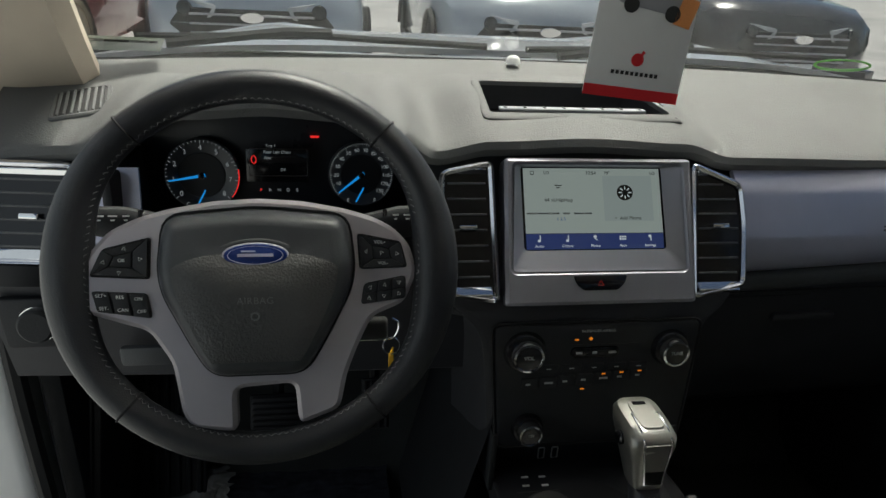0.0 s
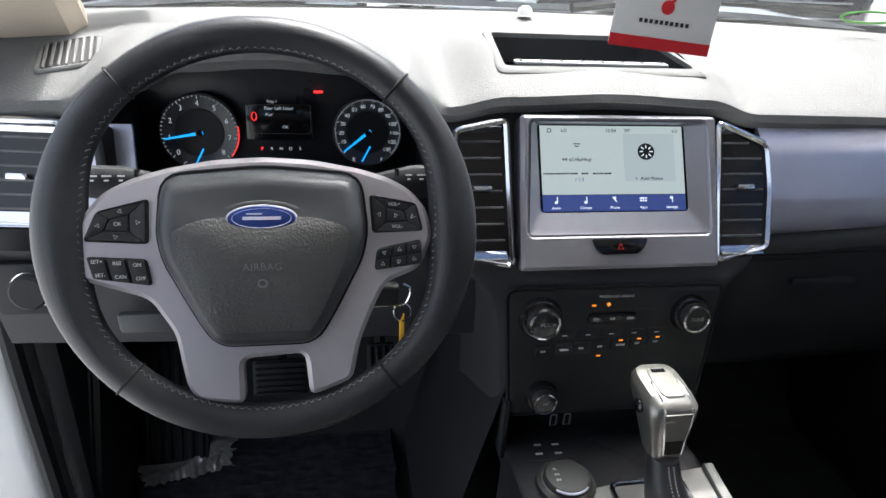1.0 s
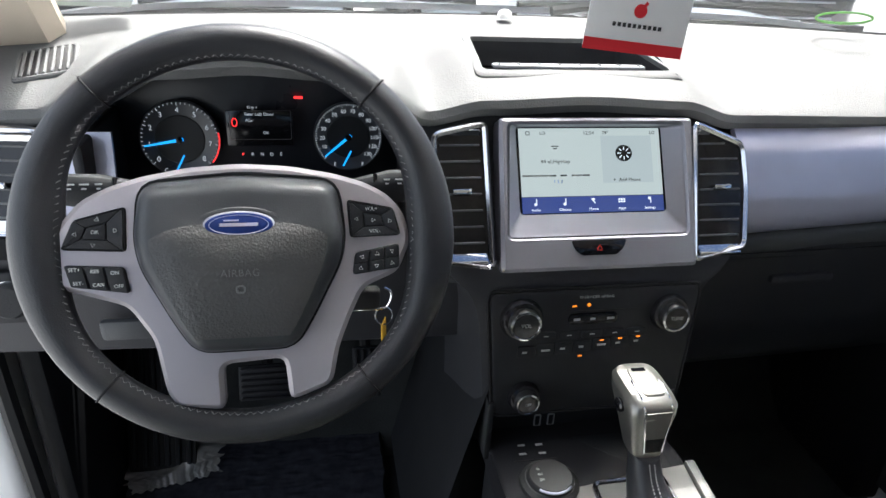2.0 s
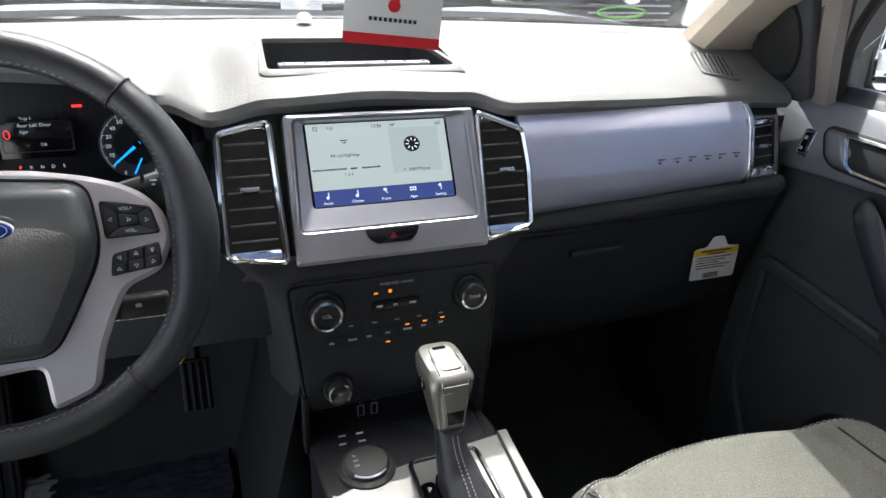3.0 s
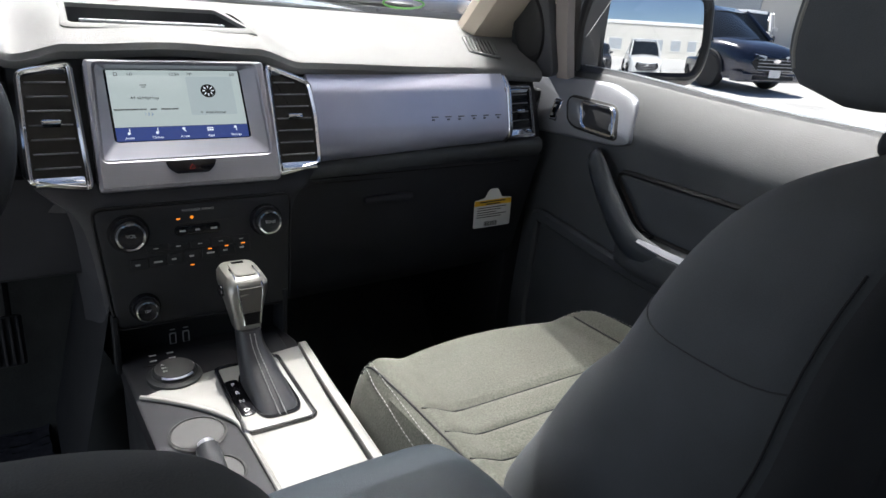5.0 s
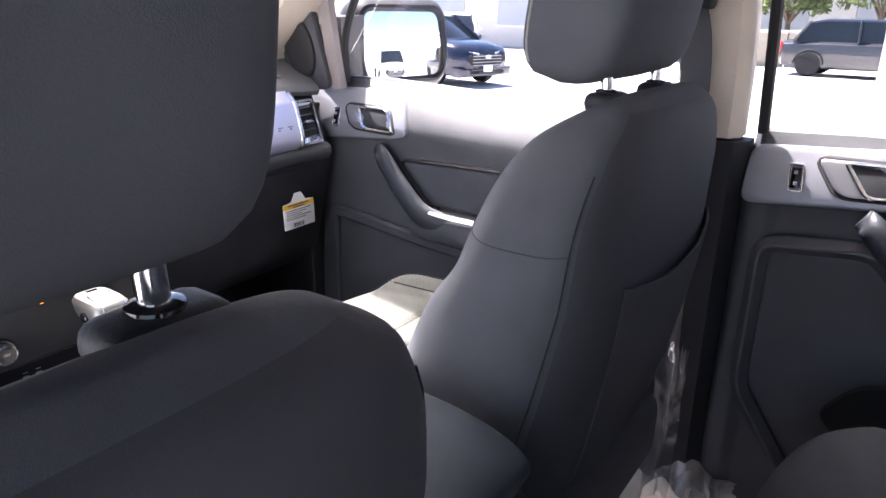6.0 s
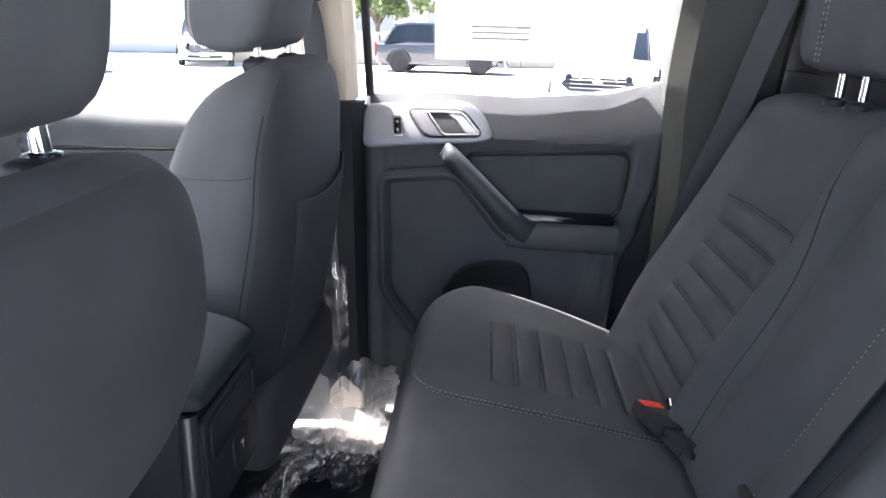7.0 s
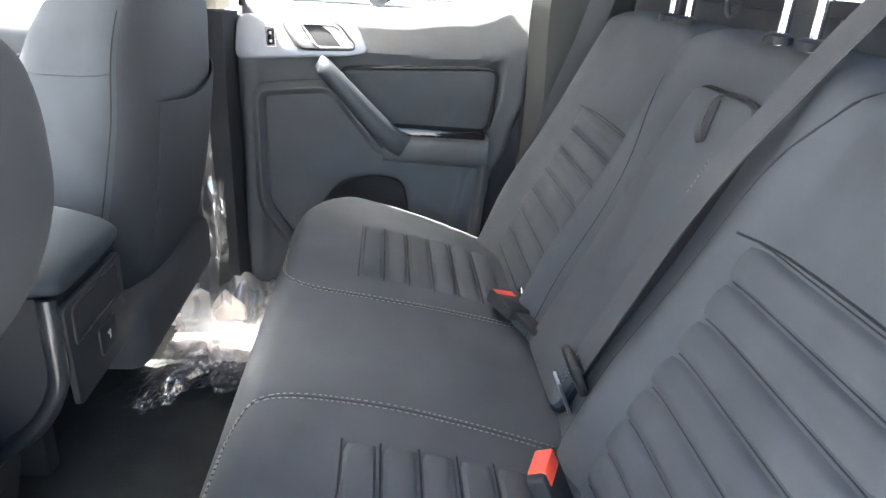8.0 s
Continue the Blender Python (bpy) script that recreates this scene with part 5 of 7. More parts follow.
def rc_z(x, y):
    f = min(1, max(0, (-0.27 - y) / 0.43))
    z = 0.435 - 0.085 * f + 0.012 * math.sin(math.pi * f)
    if x > 0:
        z -= (0.004 + 0.034 * f ** 1.6) * max(0, (x - 0.40) / 0.20) + lerp([(0, 0.05), (0.25, 0.014), (1, 0.012)], f) * max(0, (x - 0.582) / 0.033) ** 2.4
    else:
        z -= (0.07 + 0.03 * f) * max(0, (-x - 0.525) / 0.055) ** 2.0
    front = -0.262 - 0.09 * max(0, (abs(x) - 0.44) / 0.17) ** 2
    return z - 0.12 * max(0, 1 - (front - y) / 0.06) ** 2


def rc(x, y):
    f = lambda a, b: (a, b, rc_z(a, b))
    return f(x, y), normal_of(f, x, y)


loops = []
for k in range(81):
    x = -0.580 + 1.195 * k / 80
    fr = -0.262 - 0.09 * max(0, (abs(x) - 0.44) / 0.17) ** 2
    ys = [fr - 0.50 * (q / 36) ** 1.5 for q in range(37)]
    loops.append([(x, y, rc_z(x, y)) for y in ys] + [(x, ys[-1], 0.18), (x, fr - 0.03, 0.18), (x, fr - 0.005, 0.25)])
part("cushion", loft(loops), CLOTH, ben)
for q in (-1, 1):
    for k in range(6):
        y = -0.418 - 0.041 * k
        part("cushion_rib", patch(rc, q * 0.19, q * 0.425, y - 0.040, y, 0.006, 0.011, 10, 6), CLOTH_RIB, ben)
        part("rib_seam", seam(rc, [(q * 0.196, y), (q * 0.30, y), (q * 0.418, y)], 0.0001, 0.0012), SEAM, ben)
    line = [(q * 0.32, -0.292), (q * 0.20, -0.302), (q * 0.145, -0.335), (q * 0.135, -0.435), (q * 0.14, -0.54), (q * 0.15, -0.665)]
    part("cushion_stitching", merge(stitches(rc, line), stitches(rc, [(x - q * 0.009, y - 0.004) for x, y in line])), STITCH, ben)
    part("cushion_seam", seam(rc, [(x - q * 0.005, y - 0.002) for x, y in line], -0.0005, 0.0010), SEAM, ben)

# bench back in its leaning frame: x across, y up along it, z ahead
RB = plane((0, -0.690, 0.36), (-1, 0, 0), (0, -0.205, 0.46))
RH = 0.53


def rb_z(x, h):
    s = abs(x)
    z = 0.022 * math.exp(-(((s - 0.165) / 0.035) ** 2)) + 0.020 * math.exp(-(((s - 0.54) / 0.05) ** 2))
    z += 0.010 * math.exp(-((h - 0.10) / 0.10) ** 2)
    z -= (0.10 * max(0, (s - 0.550 + 0.09 * max(0, h - 0.2) ** 1.2) / 0.05) ** 2 if x < 0 else 0.022 * max(0, (s - 0.588 + 0.15 * max(0, h - 0.2) ** 1.2) / 0.03) ** 2) + 0.08 * max(0, (h - RH + 0.05 + 0.05 * max(0, (s - 0.45) / 0.2) ** 2 + 0.02 * math.exp(-((s - 0.19) / 0.03) ** 2)) / 0.06) ** 2
    return z


def rbs(x, h):
    f = lambda a, b: (a, b, rb_z(a, b))
    return f(x, h), normal_of(f, x, h)


loops = []
for k in range(101):
    x = -0.588 + 1.206 * k / 100
    loops.append([(x, -0.06 + (RH + 0.06) * q / 40, rb_z(x, -0.06 + (RH + 0.06) * q / 40)) for q in range(41)] + [(x, RH - 0.01, -0.13), (x, -0.06, -0.13)])
bb = part("backrest", loft(loops), CLOTH, ben, m=RB)
for q in (-1, 1):
    for k in range(7):
        h = 0.008 + 0.0445 * k
        part("back_rib", patch(rbs, q * (0.200 - 0.002 * k), q * 0.460, h, h + 0.044, 0.007, 0.013, 14, 7), CLOTH_RIB, bb)
    part("upper_panel", patch(rbs, q * 0.20, q * 0.545, 0.326, 0.490, 0.0022, 0.07, 30, 20, sink=0.0012), CLOTH, bb)
    arc = [(q * 0.178, 0.316), (q * 0.22, 0.3225), (q * 0.30, 0.3245), (q * 0.40, 0.3235), (q * 0.47, 0.318)]
    part("panel_seam", seam(rbs, arc, -0.0002, 0.0015), SEAM, bb)
    part("split_seam", seam(rbs, [(q * 0.205, 0.505), (q * 0.188, 0.45), (q * 0.160, 0.38), (q * 0.135, 0.28), (q * 0.122, 0.1), (q * 0.12, -0.03)], -0.0010, 0.0016), SEAM, bb)
    for k in range(8):
        h = 0.008 + 0.0445 * k
        part("rib_seam", seam(rbs, [(q * (0.214 - 0.002 * k), h), (q * 0.33, h), (q * 0.452, h)], -0.0006, 0.0012), SEAM, bb)

# fold-down armrest in the bench back, with its pull loop
arm = part("armrest", plate(rounded([(-0.088, 0.0), (0.088, 0.0), (0.082, 0.432), (-0.082, 0.432)], 0.03, 6), -0.01, 0.021, 0.010), CLOTH, bb)
# near-black frame that paints the shadow in the gap round the armrest
part("armrest_gap", frame_plate(grown(rounded([(-0.088, 0.0), (0.088, 0.0), (0.082, 0.432), (-0.082, 0.432)], 0.03, 6), 0.0040), rounded([(-0.088, 0.0), (0.088, 0.0), (0.082, 0.432), (-0.082, 0.432)], 0.03, 6), -0.006, 0.0135, 0.002), SEAM, arm)
flat = lambda x, y: ((x, y, 0.0212), (0, 0, 1))
part("armrest_stitching", merge(stitches(flat, [(0.070, 0.36), (0.071, 0.2), (0.072, 0.03)]), stitches(flat, [(0.061, 0.36), (0.062, 0.2), (0.063, 0.03)])), STITCH, arm)
# rear headrests
def rear_headrest(m, w, gap):
    s = thing("rear_headrest", m, "charcoal headrest with double stitching on chrome posts", "headrest", group="rear headrests")
    ring = []
    for k in range(17):
        f = k / 16
        e = max(0.02, 1 - abs(2 * f - 1) ** 5) ** 0.35
        ring.append([(w * sup(a, 0.4) * (0.8 + 0.2 * e), 0.052 * e * sup(a - math.pi / 2, 0.5), gap + 0.165 * f) for a in [2 * math.pi * q / 36 for q in range(36)]])
    hd = part("cushion", loft(ring), CLOTH, s)
    for d in (-0.006, 0.006):
        part("stitching", merge(*[tube([(w * 0.12 + d, 0.0528, z), (w * 0.12 + d, 0.0528, z + 0.004)], 0.0012, 4) for z in [gap + 0.016 + 0.008 * k for k in range(16)]]), STITCH, hd)
    for q in (-1, 1):
        part("post", tube([(q * 0.033, 0, -0.02), (q * 0.033, 0, gap + 0.03)], 0.0065, 12), CHROME, s)
        part("post_socket", lathe([(0.017, -0.014), (0.017, -0.005), (0.011, -0.001)], 16, (q * 0.033, 0.004, 0)), DARK, s)
    return s


rear_headrest(pose(-0.002, -0.918, 0.832), 0.148, 0.066)
rear_headrest(pose(0.335, -0.918, 0.830), 0.112, 0.034)
rear_headrest(pose(-0.345, -0.918, 0.830), 0.112, 0.034)
cable = thing("release_loop", pose(0.15, -0.91, 0.84), "black webbing release loop behind the bench", "loop")
part("strap", tube([(0.02 * math.cos(a), 0.0, 0.025 + 0.027 * math.sin(a)) for a in [2 * math.pi * k / 20 for k in range(20)]], 0.004, 6, closed=True, flat=0.4), RUBBER, cable)


# ---- seat belts and buckles ----
SATIN_BELT = material("dull steel belt tongue", (0.22, 0.22, 0.23), 0.35, metal=0.8, mottle=0.1)


def webbing(pts, w, across):
    """A flat band along points; across: its width direction."""
    p = smooth_path(pts, 6)
    a = Vector(across).normalized() * (w / 2)
    loops = []
    for i, c in enumerate(p):
        t = (p[min(i + 1, len(p) - 1)] - p[max(i - 1, 0)]).normalized()
        n = t.cross(a).normalized() * 0.0009
        loops.append([c - a - n, c + a - n, c + a + n, c - a + n])
    return loft(loops)


part("pull_loop", webbing([(-0.002, 0.428, 0.020), (0.003, 0.420, 0.030), (0.013, 0.402, 0.035), (0.024, 0.384, 0.036), (0.029, 0.374, 0.032), (0.026, 0.372, 0.025), (0.018, 0.386, 0.024), (0.009, 0.404, 0.023), (0.001, 0.420, 0.022)], 0.012, (0.94, 0.34, 0)), material("grey strap", (0.026, 0.027, 0.030), 0.7, grain=0.5, grain_size=0.0018), arm, "grey webbing pull loop")


def buckle(m):
    b = thing("seat_belt_buckle", m, "black seat belt buckle with a red button", "buckle", group="rear buckles")
    part("body", plate(rounded([(-0.024, 0), (0.024, 0), (0.027, 0.075), (-0.027, 0.075)], 0.006), -0.009, 0.009, 0.004), RUBBER, b)
    part("button", box((0.038, 0.020, 0.0205), (0, 0.067, 0.0), 0.003), BUCKLE_RED, b)
    part("stalk", box((0.03, 0.07, 0.008), (0, -0.03, 0), 0.002), RUBBER, b)
    return b


buckle(plane((0.130, -0.672, 0.388), (0.25, -0.93, -0.25), (0.95, 0.28, -0.05)))
buckle(plane((-0.262, -0.650, 0.365), (0.9, -0.4, 0), (0.10, 0.45, 0.85)))
for x, y, z in ((0.515, -0.695, 0.352), (0.205, -0.685, 0.385), (-0.04, -0.69, 0.39), (-0.27, -0.685, 0.385)):
    a = thing("anchor_cover", pose(x, y, z), "small chrome child seat anchor between cushions", "anchor", group="anchors")
    part("loop", tube([(0.012 * math.cos(t), 0, 0.012 * math.sin(t)) for t in [math.pi * k / 10 for k in range(11)]], 0.003, 8), CHROME, a)
    part("clip", box((0.03, 0.02, 0.012), (0, -0.006, -0.004), 0.004), RUBBER, a)
cb = thing("centre_seat_belt", pose(-0.1, -0.75, 0.6), "grey webbing belt lying across the bench back", "seat belt")
CB = Matrix.Translation((0.1, 0.75, -0.6))
part("webbing", webbing([(-0.185, -0.905, 0.915), (-0.162, -0.876, 0.858), (-0.135, -0.842, 0.784), (-0.115, -0.810, 0.715), (-0.102, -0.772, 0.63), (-0.100, -0.727, 0.527), (-0.098, -0.695, 0.455)], 0.039, (1, 0, 0.1)), WEBBING, cb, m=CB)
part("tongue", box((0.055, 0.012, 0.045), (-0.097, -0.690, 0.440), 0.005, 2, (-24, 0, 0)), RUBBER, cb, m=CB)
part("tongue_plate", box((0.028, 0.004, 0.05), (-0.095, -0.680, 0.405), 0.001, 1, (-24, 0, 0)), SATIN_BELT, cb, m=CB)
rb = thing("rear_seat_belt", pose(0.62, -0.86, 0.8), "grey shoulder belt hanging from the rear pillar", "seat belt")
RBM = Matrix.Translation((-0.62, 0.86, -0.8))
part("webbing", webbing([(0.592, -0.908, 0.990), (0.600, -0.893, 0.93), (0.606, -0.878, 0.867), (0.620, -0.853, 0.753), (0.640, -0.826, 0.653), (0.660, -0.79, 0.50)], 0.047, (0.3, 0.9, 0)), WEBBING, rb, m=RBM)
part("guide", box((0.03, 0.085, 0.03), (0.602, -0.908, 0.995), 0.008), RUBBER, rb, m=RBM)
part("slot", box((0.006, 0.06, 0.012), (0.584, -0.908, 0.985), 0.002), CHROME, rb, m=RBM)
fb = thing("front_seat_belt", pose(0.69, -0.06, 0.8), "grey shoulder belt on the beige middle pillar", "seat belt")
FBM = Matrix.Translation((-0.69, 0.06, -0.8))
part("webbing", webbing([(0.665, -0.02, 1.0), (0.685, -0.045, 0.88), (0.695, -0.05, 0.6), (0.69, -0.05, 0.12)], 0.047, (0.1, 0.9, 0)), WEBBING, fb, m=FBM)
part("height_slider", box((0.03, 0.055, 0.11), (0.672, -0.03, 1.02), 0.012, 3), BEIGE, fb, m=FBM)
part("guide", box((0.035, 0.07, 0.022), (0.665, -0.03, 0.965), 0.006), RUBBER, fb, m=FBM)

# ---- doors: outlines are (distance to the rear, height), depth is inward ----
BEZEL = material("dull silver bezel paint", (0.27, 0.28, 0.31), 0.42, metal=0.4, grain=0.05, grain_size=0.0006, mottle=0.06)


PADDLE = material("satin handle paint", (0.20, 0.205, 0.22), 0.34, metal=0.5, mottle=0.05)


def door(name, y_front, y_rear, label, items):
    d = thing(name, pose(0.74, 0, 0), label, "door", group="passenger side doors")
    P = plane((0, 0, 0), (0, -1, 0), (0, 0, 1))
    s0, s1 = -y_front, -y_rear
    belt = items["belt"]

    def depth(v):
        """How far the panel stands inward: it leans out towards the window in its upper part."""
        return lerp([(0.0, -0.012), (0.30, 0.004), (0.60, -0.006), (0.80, 0.0), (0.87, 0.006)], v) - items["lean"] * max(0, (v - 0.875) / 0.125) ** 1.25

    def lean(bm):
        for w in bm.verts:
            w.co.z += depth((w.co.y - 0.03) / (lerp(belt, w.co.x) - 0.03))
        return bm

    def skin(u, v):
        s = s0 + (s1 - s0) * u
        top = lerp(belt, s)
        z = 0.03 + (top - 0.03) * v
        end = lerp(items["edge"], z)
        s = s0 + (end - s0) * u
        # inward depth: rolled top, bulged below it, set back in the middle
        d_in = depth(v)
        edge = min(1, min(u, 1 - u) * (s1 - s0) / 0.02)
        band = min(1, max(0, (s - end + items["rim"]) / 0.016 + 1, (z - 0.674) / 0.014))
        d_in -= items["recess"] * (1 - band * band * (3 - 2 * band)) * min(1, max(0, (s - s0 - 0.04) / 0.02))
        return s, z, d_in - 0.02 * (1 - edge) ** 2

    part("panel", sheet(skin, 110, 70, 0.012), NAVY, d, "charcoal grained door panel", m=P)
    bez = rounded(items["bezel"], 0.02)
    def filled(pts, z0, z1, r):
        """A raised plate whose face is made of rings, so that it can bend."""
        cx, cy = centre(pts)
        inner = grown(pts, -r)
        return loft([[(x, y, z0) for x, y in pts], [(x, y, z1 - r) for x, y in pts], [(x, y, z1 - r * 0.3) for x, y in grown(pts, -r * 0.3)]]
                    + [[(cx + (x - cx) * f, cy + (y - cy) * f, z1) for x, y in inner] for f in (1, 0.88, 0.76, 0.64, 0.52, 0.4, 0.28, 0.16, 0.04)])

    part("bezel", lean(filled(bez, -0.01, 0.010, 0.005)), BEZEL, d, "silver handle bezel", m=P)
    hnd = rounded(items["handle"], 0.018)
    ha, hb_, hc, hd_ = (Vector(p) for p in items["handle"])
    grip = rounded([tuple(ha.lerp(hb_, 0.30)), tuple(hb_), tuple(hc), tuple(hd_.lerp(hc, 0.30))], 0.014)
    h = part("handle", lean(filled(grown(hnd, -0.001), 0.004, 0.0135, 0.003)), PADDLE, d, "satin silver handle paddle", m=P)
    part("handle_lip", lean(frame_plate(grown(hnd, 0.004), grown(hnd, -0.001), 0.006, 0.0115, 0.001)), RUBBER, h)
    part("handle_ring", lean(frame_plate(grip, grown(grip, -0.0065), 0.010, 0.0185, 0.003)), CHROME, h, "chrome inside door handle")
    inner = lambda f, g: [tuple(ha.lerp(hb_, f)), tuple(ha.lerp(hb_, g)), tuple(hd_.lerp(hc, g)), tuple(hd_.lerp(hc, f))]
    part("cup", lean(filled(grown(grip, -0.0055), 0.006, 0.0142, 0.001)), DARK, h)
    if not items["trim"]:
        part("lever", lean(filled(grown(rounded(inner(0.68, 1.0), 0.010), -0.0065), 0.010, 0.0165, 0.002)), BEZEL, h, "silver door lever")
    lx, lz = items["lock"]
    k = part("lock_switch", lean(frame_plate(rounded([(lx - 0.013, lz + 0.021), (lx + 0.009, lz + 0.021), (lx + 0.015, lz - 0.021), (lx - 0.007, lz - 0.021)], 0.005), grown(rounded([(lx - 0.013, lz + 0.021), (lx + 0.009, lz + 0.021), (lx + 0.015, lz - 0.021), (lx - 0.007, lz - 0.021)], 0.005), -0.003), 0.008, 0.013, 0.001)), CHROME, d, m=P)
    part("rocker", lean(box((0.014, 0.032, 0.006), (lx + 0.001, lz, 0.011), 0.002, 2, (0, 0, 6))), GLOSS, k)
    part("rocker_mark", lean(merge(box((0.005, 0.005, 0.001), (lx, lz + 0.008, 0.0146), 0), box((0.005, 0.005, 0.001), (lx + 0.002, lz - 0.008, 0.0146), 0))), PRINT, k, smooth=False)
    ins = rounded(items["insert"], 0.025)
    part("insert", plate(ins, -0.004, 0.009, 0.004), CLOTH, d, "black cloth door insert", m=P)
    part("insert_edge", frame_plate(grown(ins, 0.008), ins, -0.002, 0.012, 0.004), RUBBER, d, m=P)
    low = rounded(items["lower"], 0.04)
    part("lower_moulding", frame_plate(low, grown(low, -0.028), -0.005, 0.010 if items["trim"] else 0.018, 0.006 if items["trim"] else 0.012), NAVY, d, m=P)
    pull = [Vector(p) for p in smooth_path(items["pull"], 8)]
    loops = []
    for i, c in enumerate(pull):
        t = (pull[min(i + 1, len(pull) - 1)] - pull[max(i - 1, 0)]).normalized()
        side = Vector((0, 0, 1)).cross(t).normalized()
        f = i / (len(pull) - 1)
        w, dep = 0.017 + 0.012 * f, 0.015
        loops.append([c + side * (w * math.cos(a)) + Vector((0, 0, dep * math.sin(a))) for a in [2 * math.pi * q / 14 for q in range(14)]])
    part("pull_handle", loft(loops), VINYL, d, "grey grab handle", m=P)
    a0, a1, az = items["arm"]
    arm = loft([[(s, az + 0.035 * math.sin(t) - 0.035, 0.0 + (0.052 if math.cos(t) > 0 else 0.0) * abs(math.cos(t)) ** 0.35 * min(1, 0.55 + 0.45 * min(1, (s - a0) / 0.05))) for t in [-math.pi / 2 + math.pi * q / 16 for q in range(17)]] for s in [a0 + (a1 - a0) * k / 14 for k in range(15)]])
    part("armrest", arm, NAVY, d, m=P)
    if items["trim"]:
        strip_ = []
        for k in range(15):
            f = k / 14
            sx, w = a0 + 0.012 + (a1 - a0 - 0.02) * f, 0.003 + 0.009 * min(1, f * 3.5)
            strip_.append([(sx, az + 0.004, 0.044), (sx, az + 0.006, 0.050), (sx, az + 0.006 - w * 0.75, 0.050 + w * 0.55), (sx, az + 0.002 - w * 0.75, 0.047 + w * 0.5)])
        part("armrest_trim", loft(strip_), SATIN, d, "satin grey armrest trim", m=P)
    else:
        part("armrest_trim", plate(rounded([(a0 + 0.01, az - 0.004), (a1 - 0.01, az - 0.006), (a1 - 0.01, az + 0.012), (a0 + 0.02, az + 0.016)], 0.006), 0.004, 0.046, 0.004), GLOSS, d, "gloss black armrest switch panel", m=P)
    part("switch", box((0.035, 0.008, 0.016), (a0 + 0.055, az + 0.006, 0.022), 0.003), CHROME if not items["trim"] else GLOSS, d, m=P)
    c0, c1 = items["pocket"]
    pk = rounded([(c0 - 0.10, c1 - 0.06), (c0 - 0.05, c1 + 0.01), (c0 + 0.03, c1 + 0.03), (c0 + 0.10, c1 + 0.02), (c0 + 0.12, c1 - 0.08), (c0 - 0.06, c1 - 0.10)], 0.03)
    part("bottle_pocket", loft([[(x, y, 0.008) for x, y in pk], [(x, y, 0.0125) for x, y in grown(pk, -0.004)], [(x, y, 0.0085) for x, y in grown(pk, -0.010)]]), RUBBER, d, "dark bottle pocket", m=P)
    # outer skin and window frame
    part("outer_skin", sheet(lambda u, v: (0.075, y_front + (y_rear - y_front) * u, -0.06 + (lerp(belt, s0 + (s1 - s0) * u) + 0.06) * v), 8, 8, 0.01), WHITE, d, "white painted outer door skin")
    fr = items["frame"]
    part("window_frame", tube(smooth_path(fr, 6), 0.009, 8), RUBBER, d, "black window frame")
    pane = sheet(lambda u, v: (0.072 - 0.162 * v, y_front - 0.012 + (y_rear + 0.012 - y_front + 0.012) * u + items["rake"] * v * (1 - u), 0.74 + 0.40 * v), 6, 6, 0.0035)
    g = part("pane", pane, CLEAR, d, "clear side window glass")
    g.visible_shadow = False
    return d


door("front_door", 0.885, -0.018, "charcoal front passenger door panel with silver handle bezel", dict(
    belt=[(-0.885, 0.795), (-0.70, 0.800), (-0.35, 0.788), (0.02, 0.790)],
    bezel=[(-0.875, 0.772), (-0.66, 0.778), (-0.585, 0.762), (-0.548, 0.688), (-0.60, 0.676), (-0.86, 0.656)],
    handle=[(-0.745, 0.742), (-0.615, 0.742), (-0.580, 0.690), (-0.705, 0.692)], lock=(-0.761, 0.712),
    insert=[(-0.575, 0.632), (-0.12, 0.645), (-0.10, 0.545), (-0.49, 0.545)],
    lower=[(-0.80, 0.50), (-0.50, 0.47), (-0.02, 0.44), (-0.02, 0.08), (-0.72, 0.08), (-0.80, 0.22)],
    pull=[(-0.628, 0.652, 0.018), (-0.60, 0.640, 0.036), (-0.545, 0.585, 0.044), (-0.49, 0.535, 0.044), (-0.42, 0.510, 0.034)],
    arm=(-0.53, -0.10, 0.540), trim=True, edge=[(0, 0.018), (1, 0.018)], rim=-0.1, recess=0.0, lean=0.070, pocket=(-0.52, 0.30), rake=-0.45,
    frame=[(0.030, 0.762, 0.79), (0.012, 0.742, 0.90), (-0.025, 0.64, 1.02), (-0.065, 0.44, 1.12), (-0.085, 0.28, 1.165), (-0.092, 0.0, 1.175), (-0.06, -0.012, 1.08), (-0.005, -0.012, 0.90), (0.03, -0.014, 0.78)]))
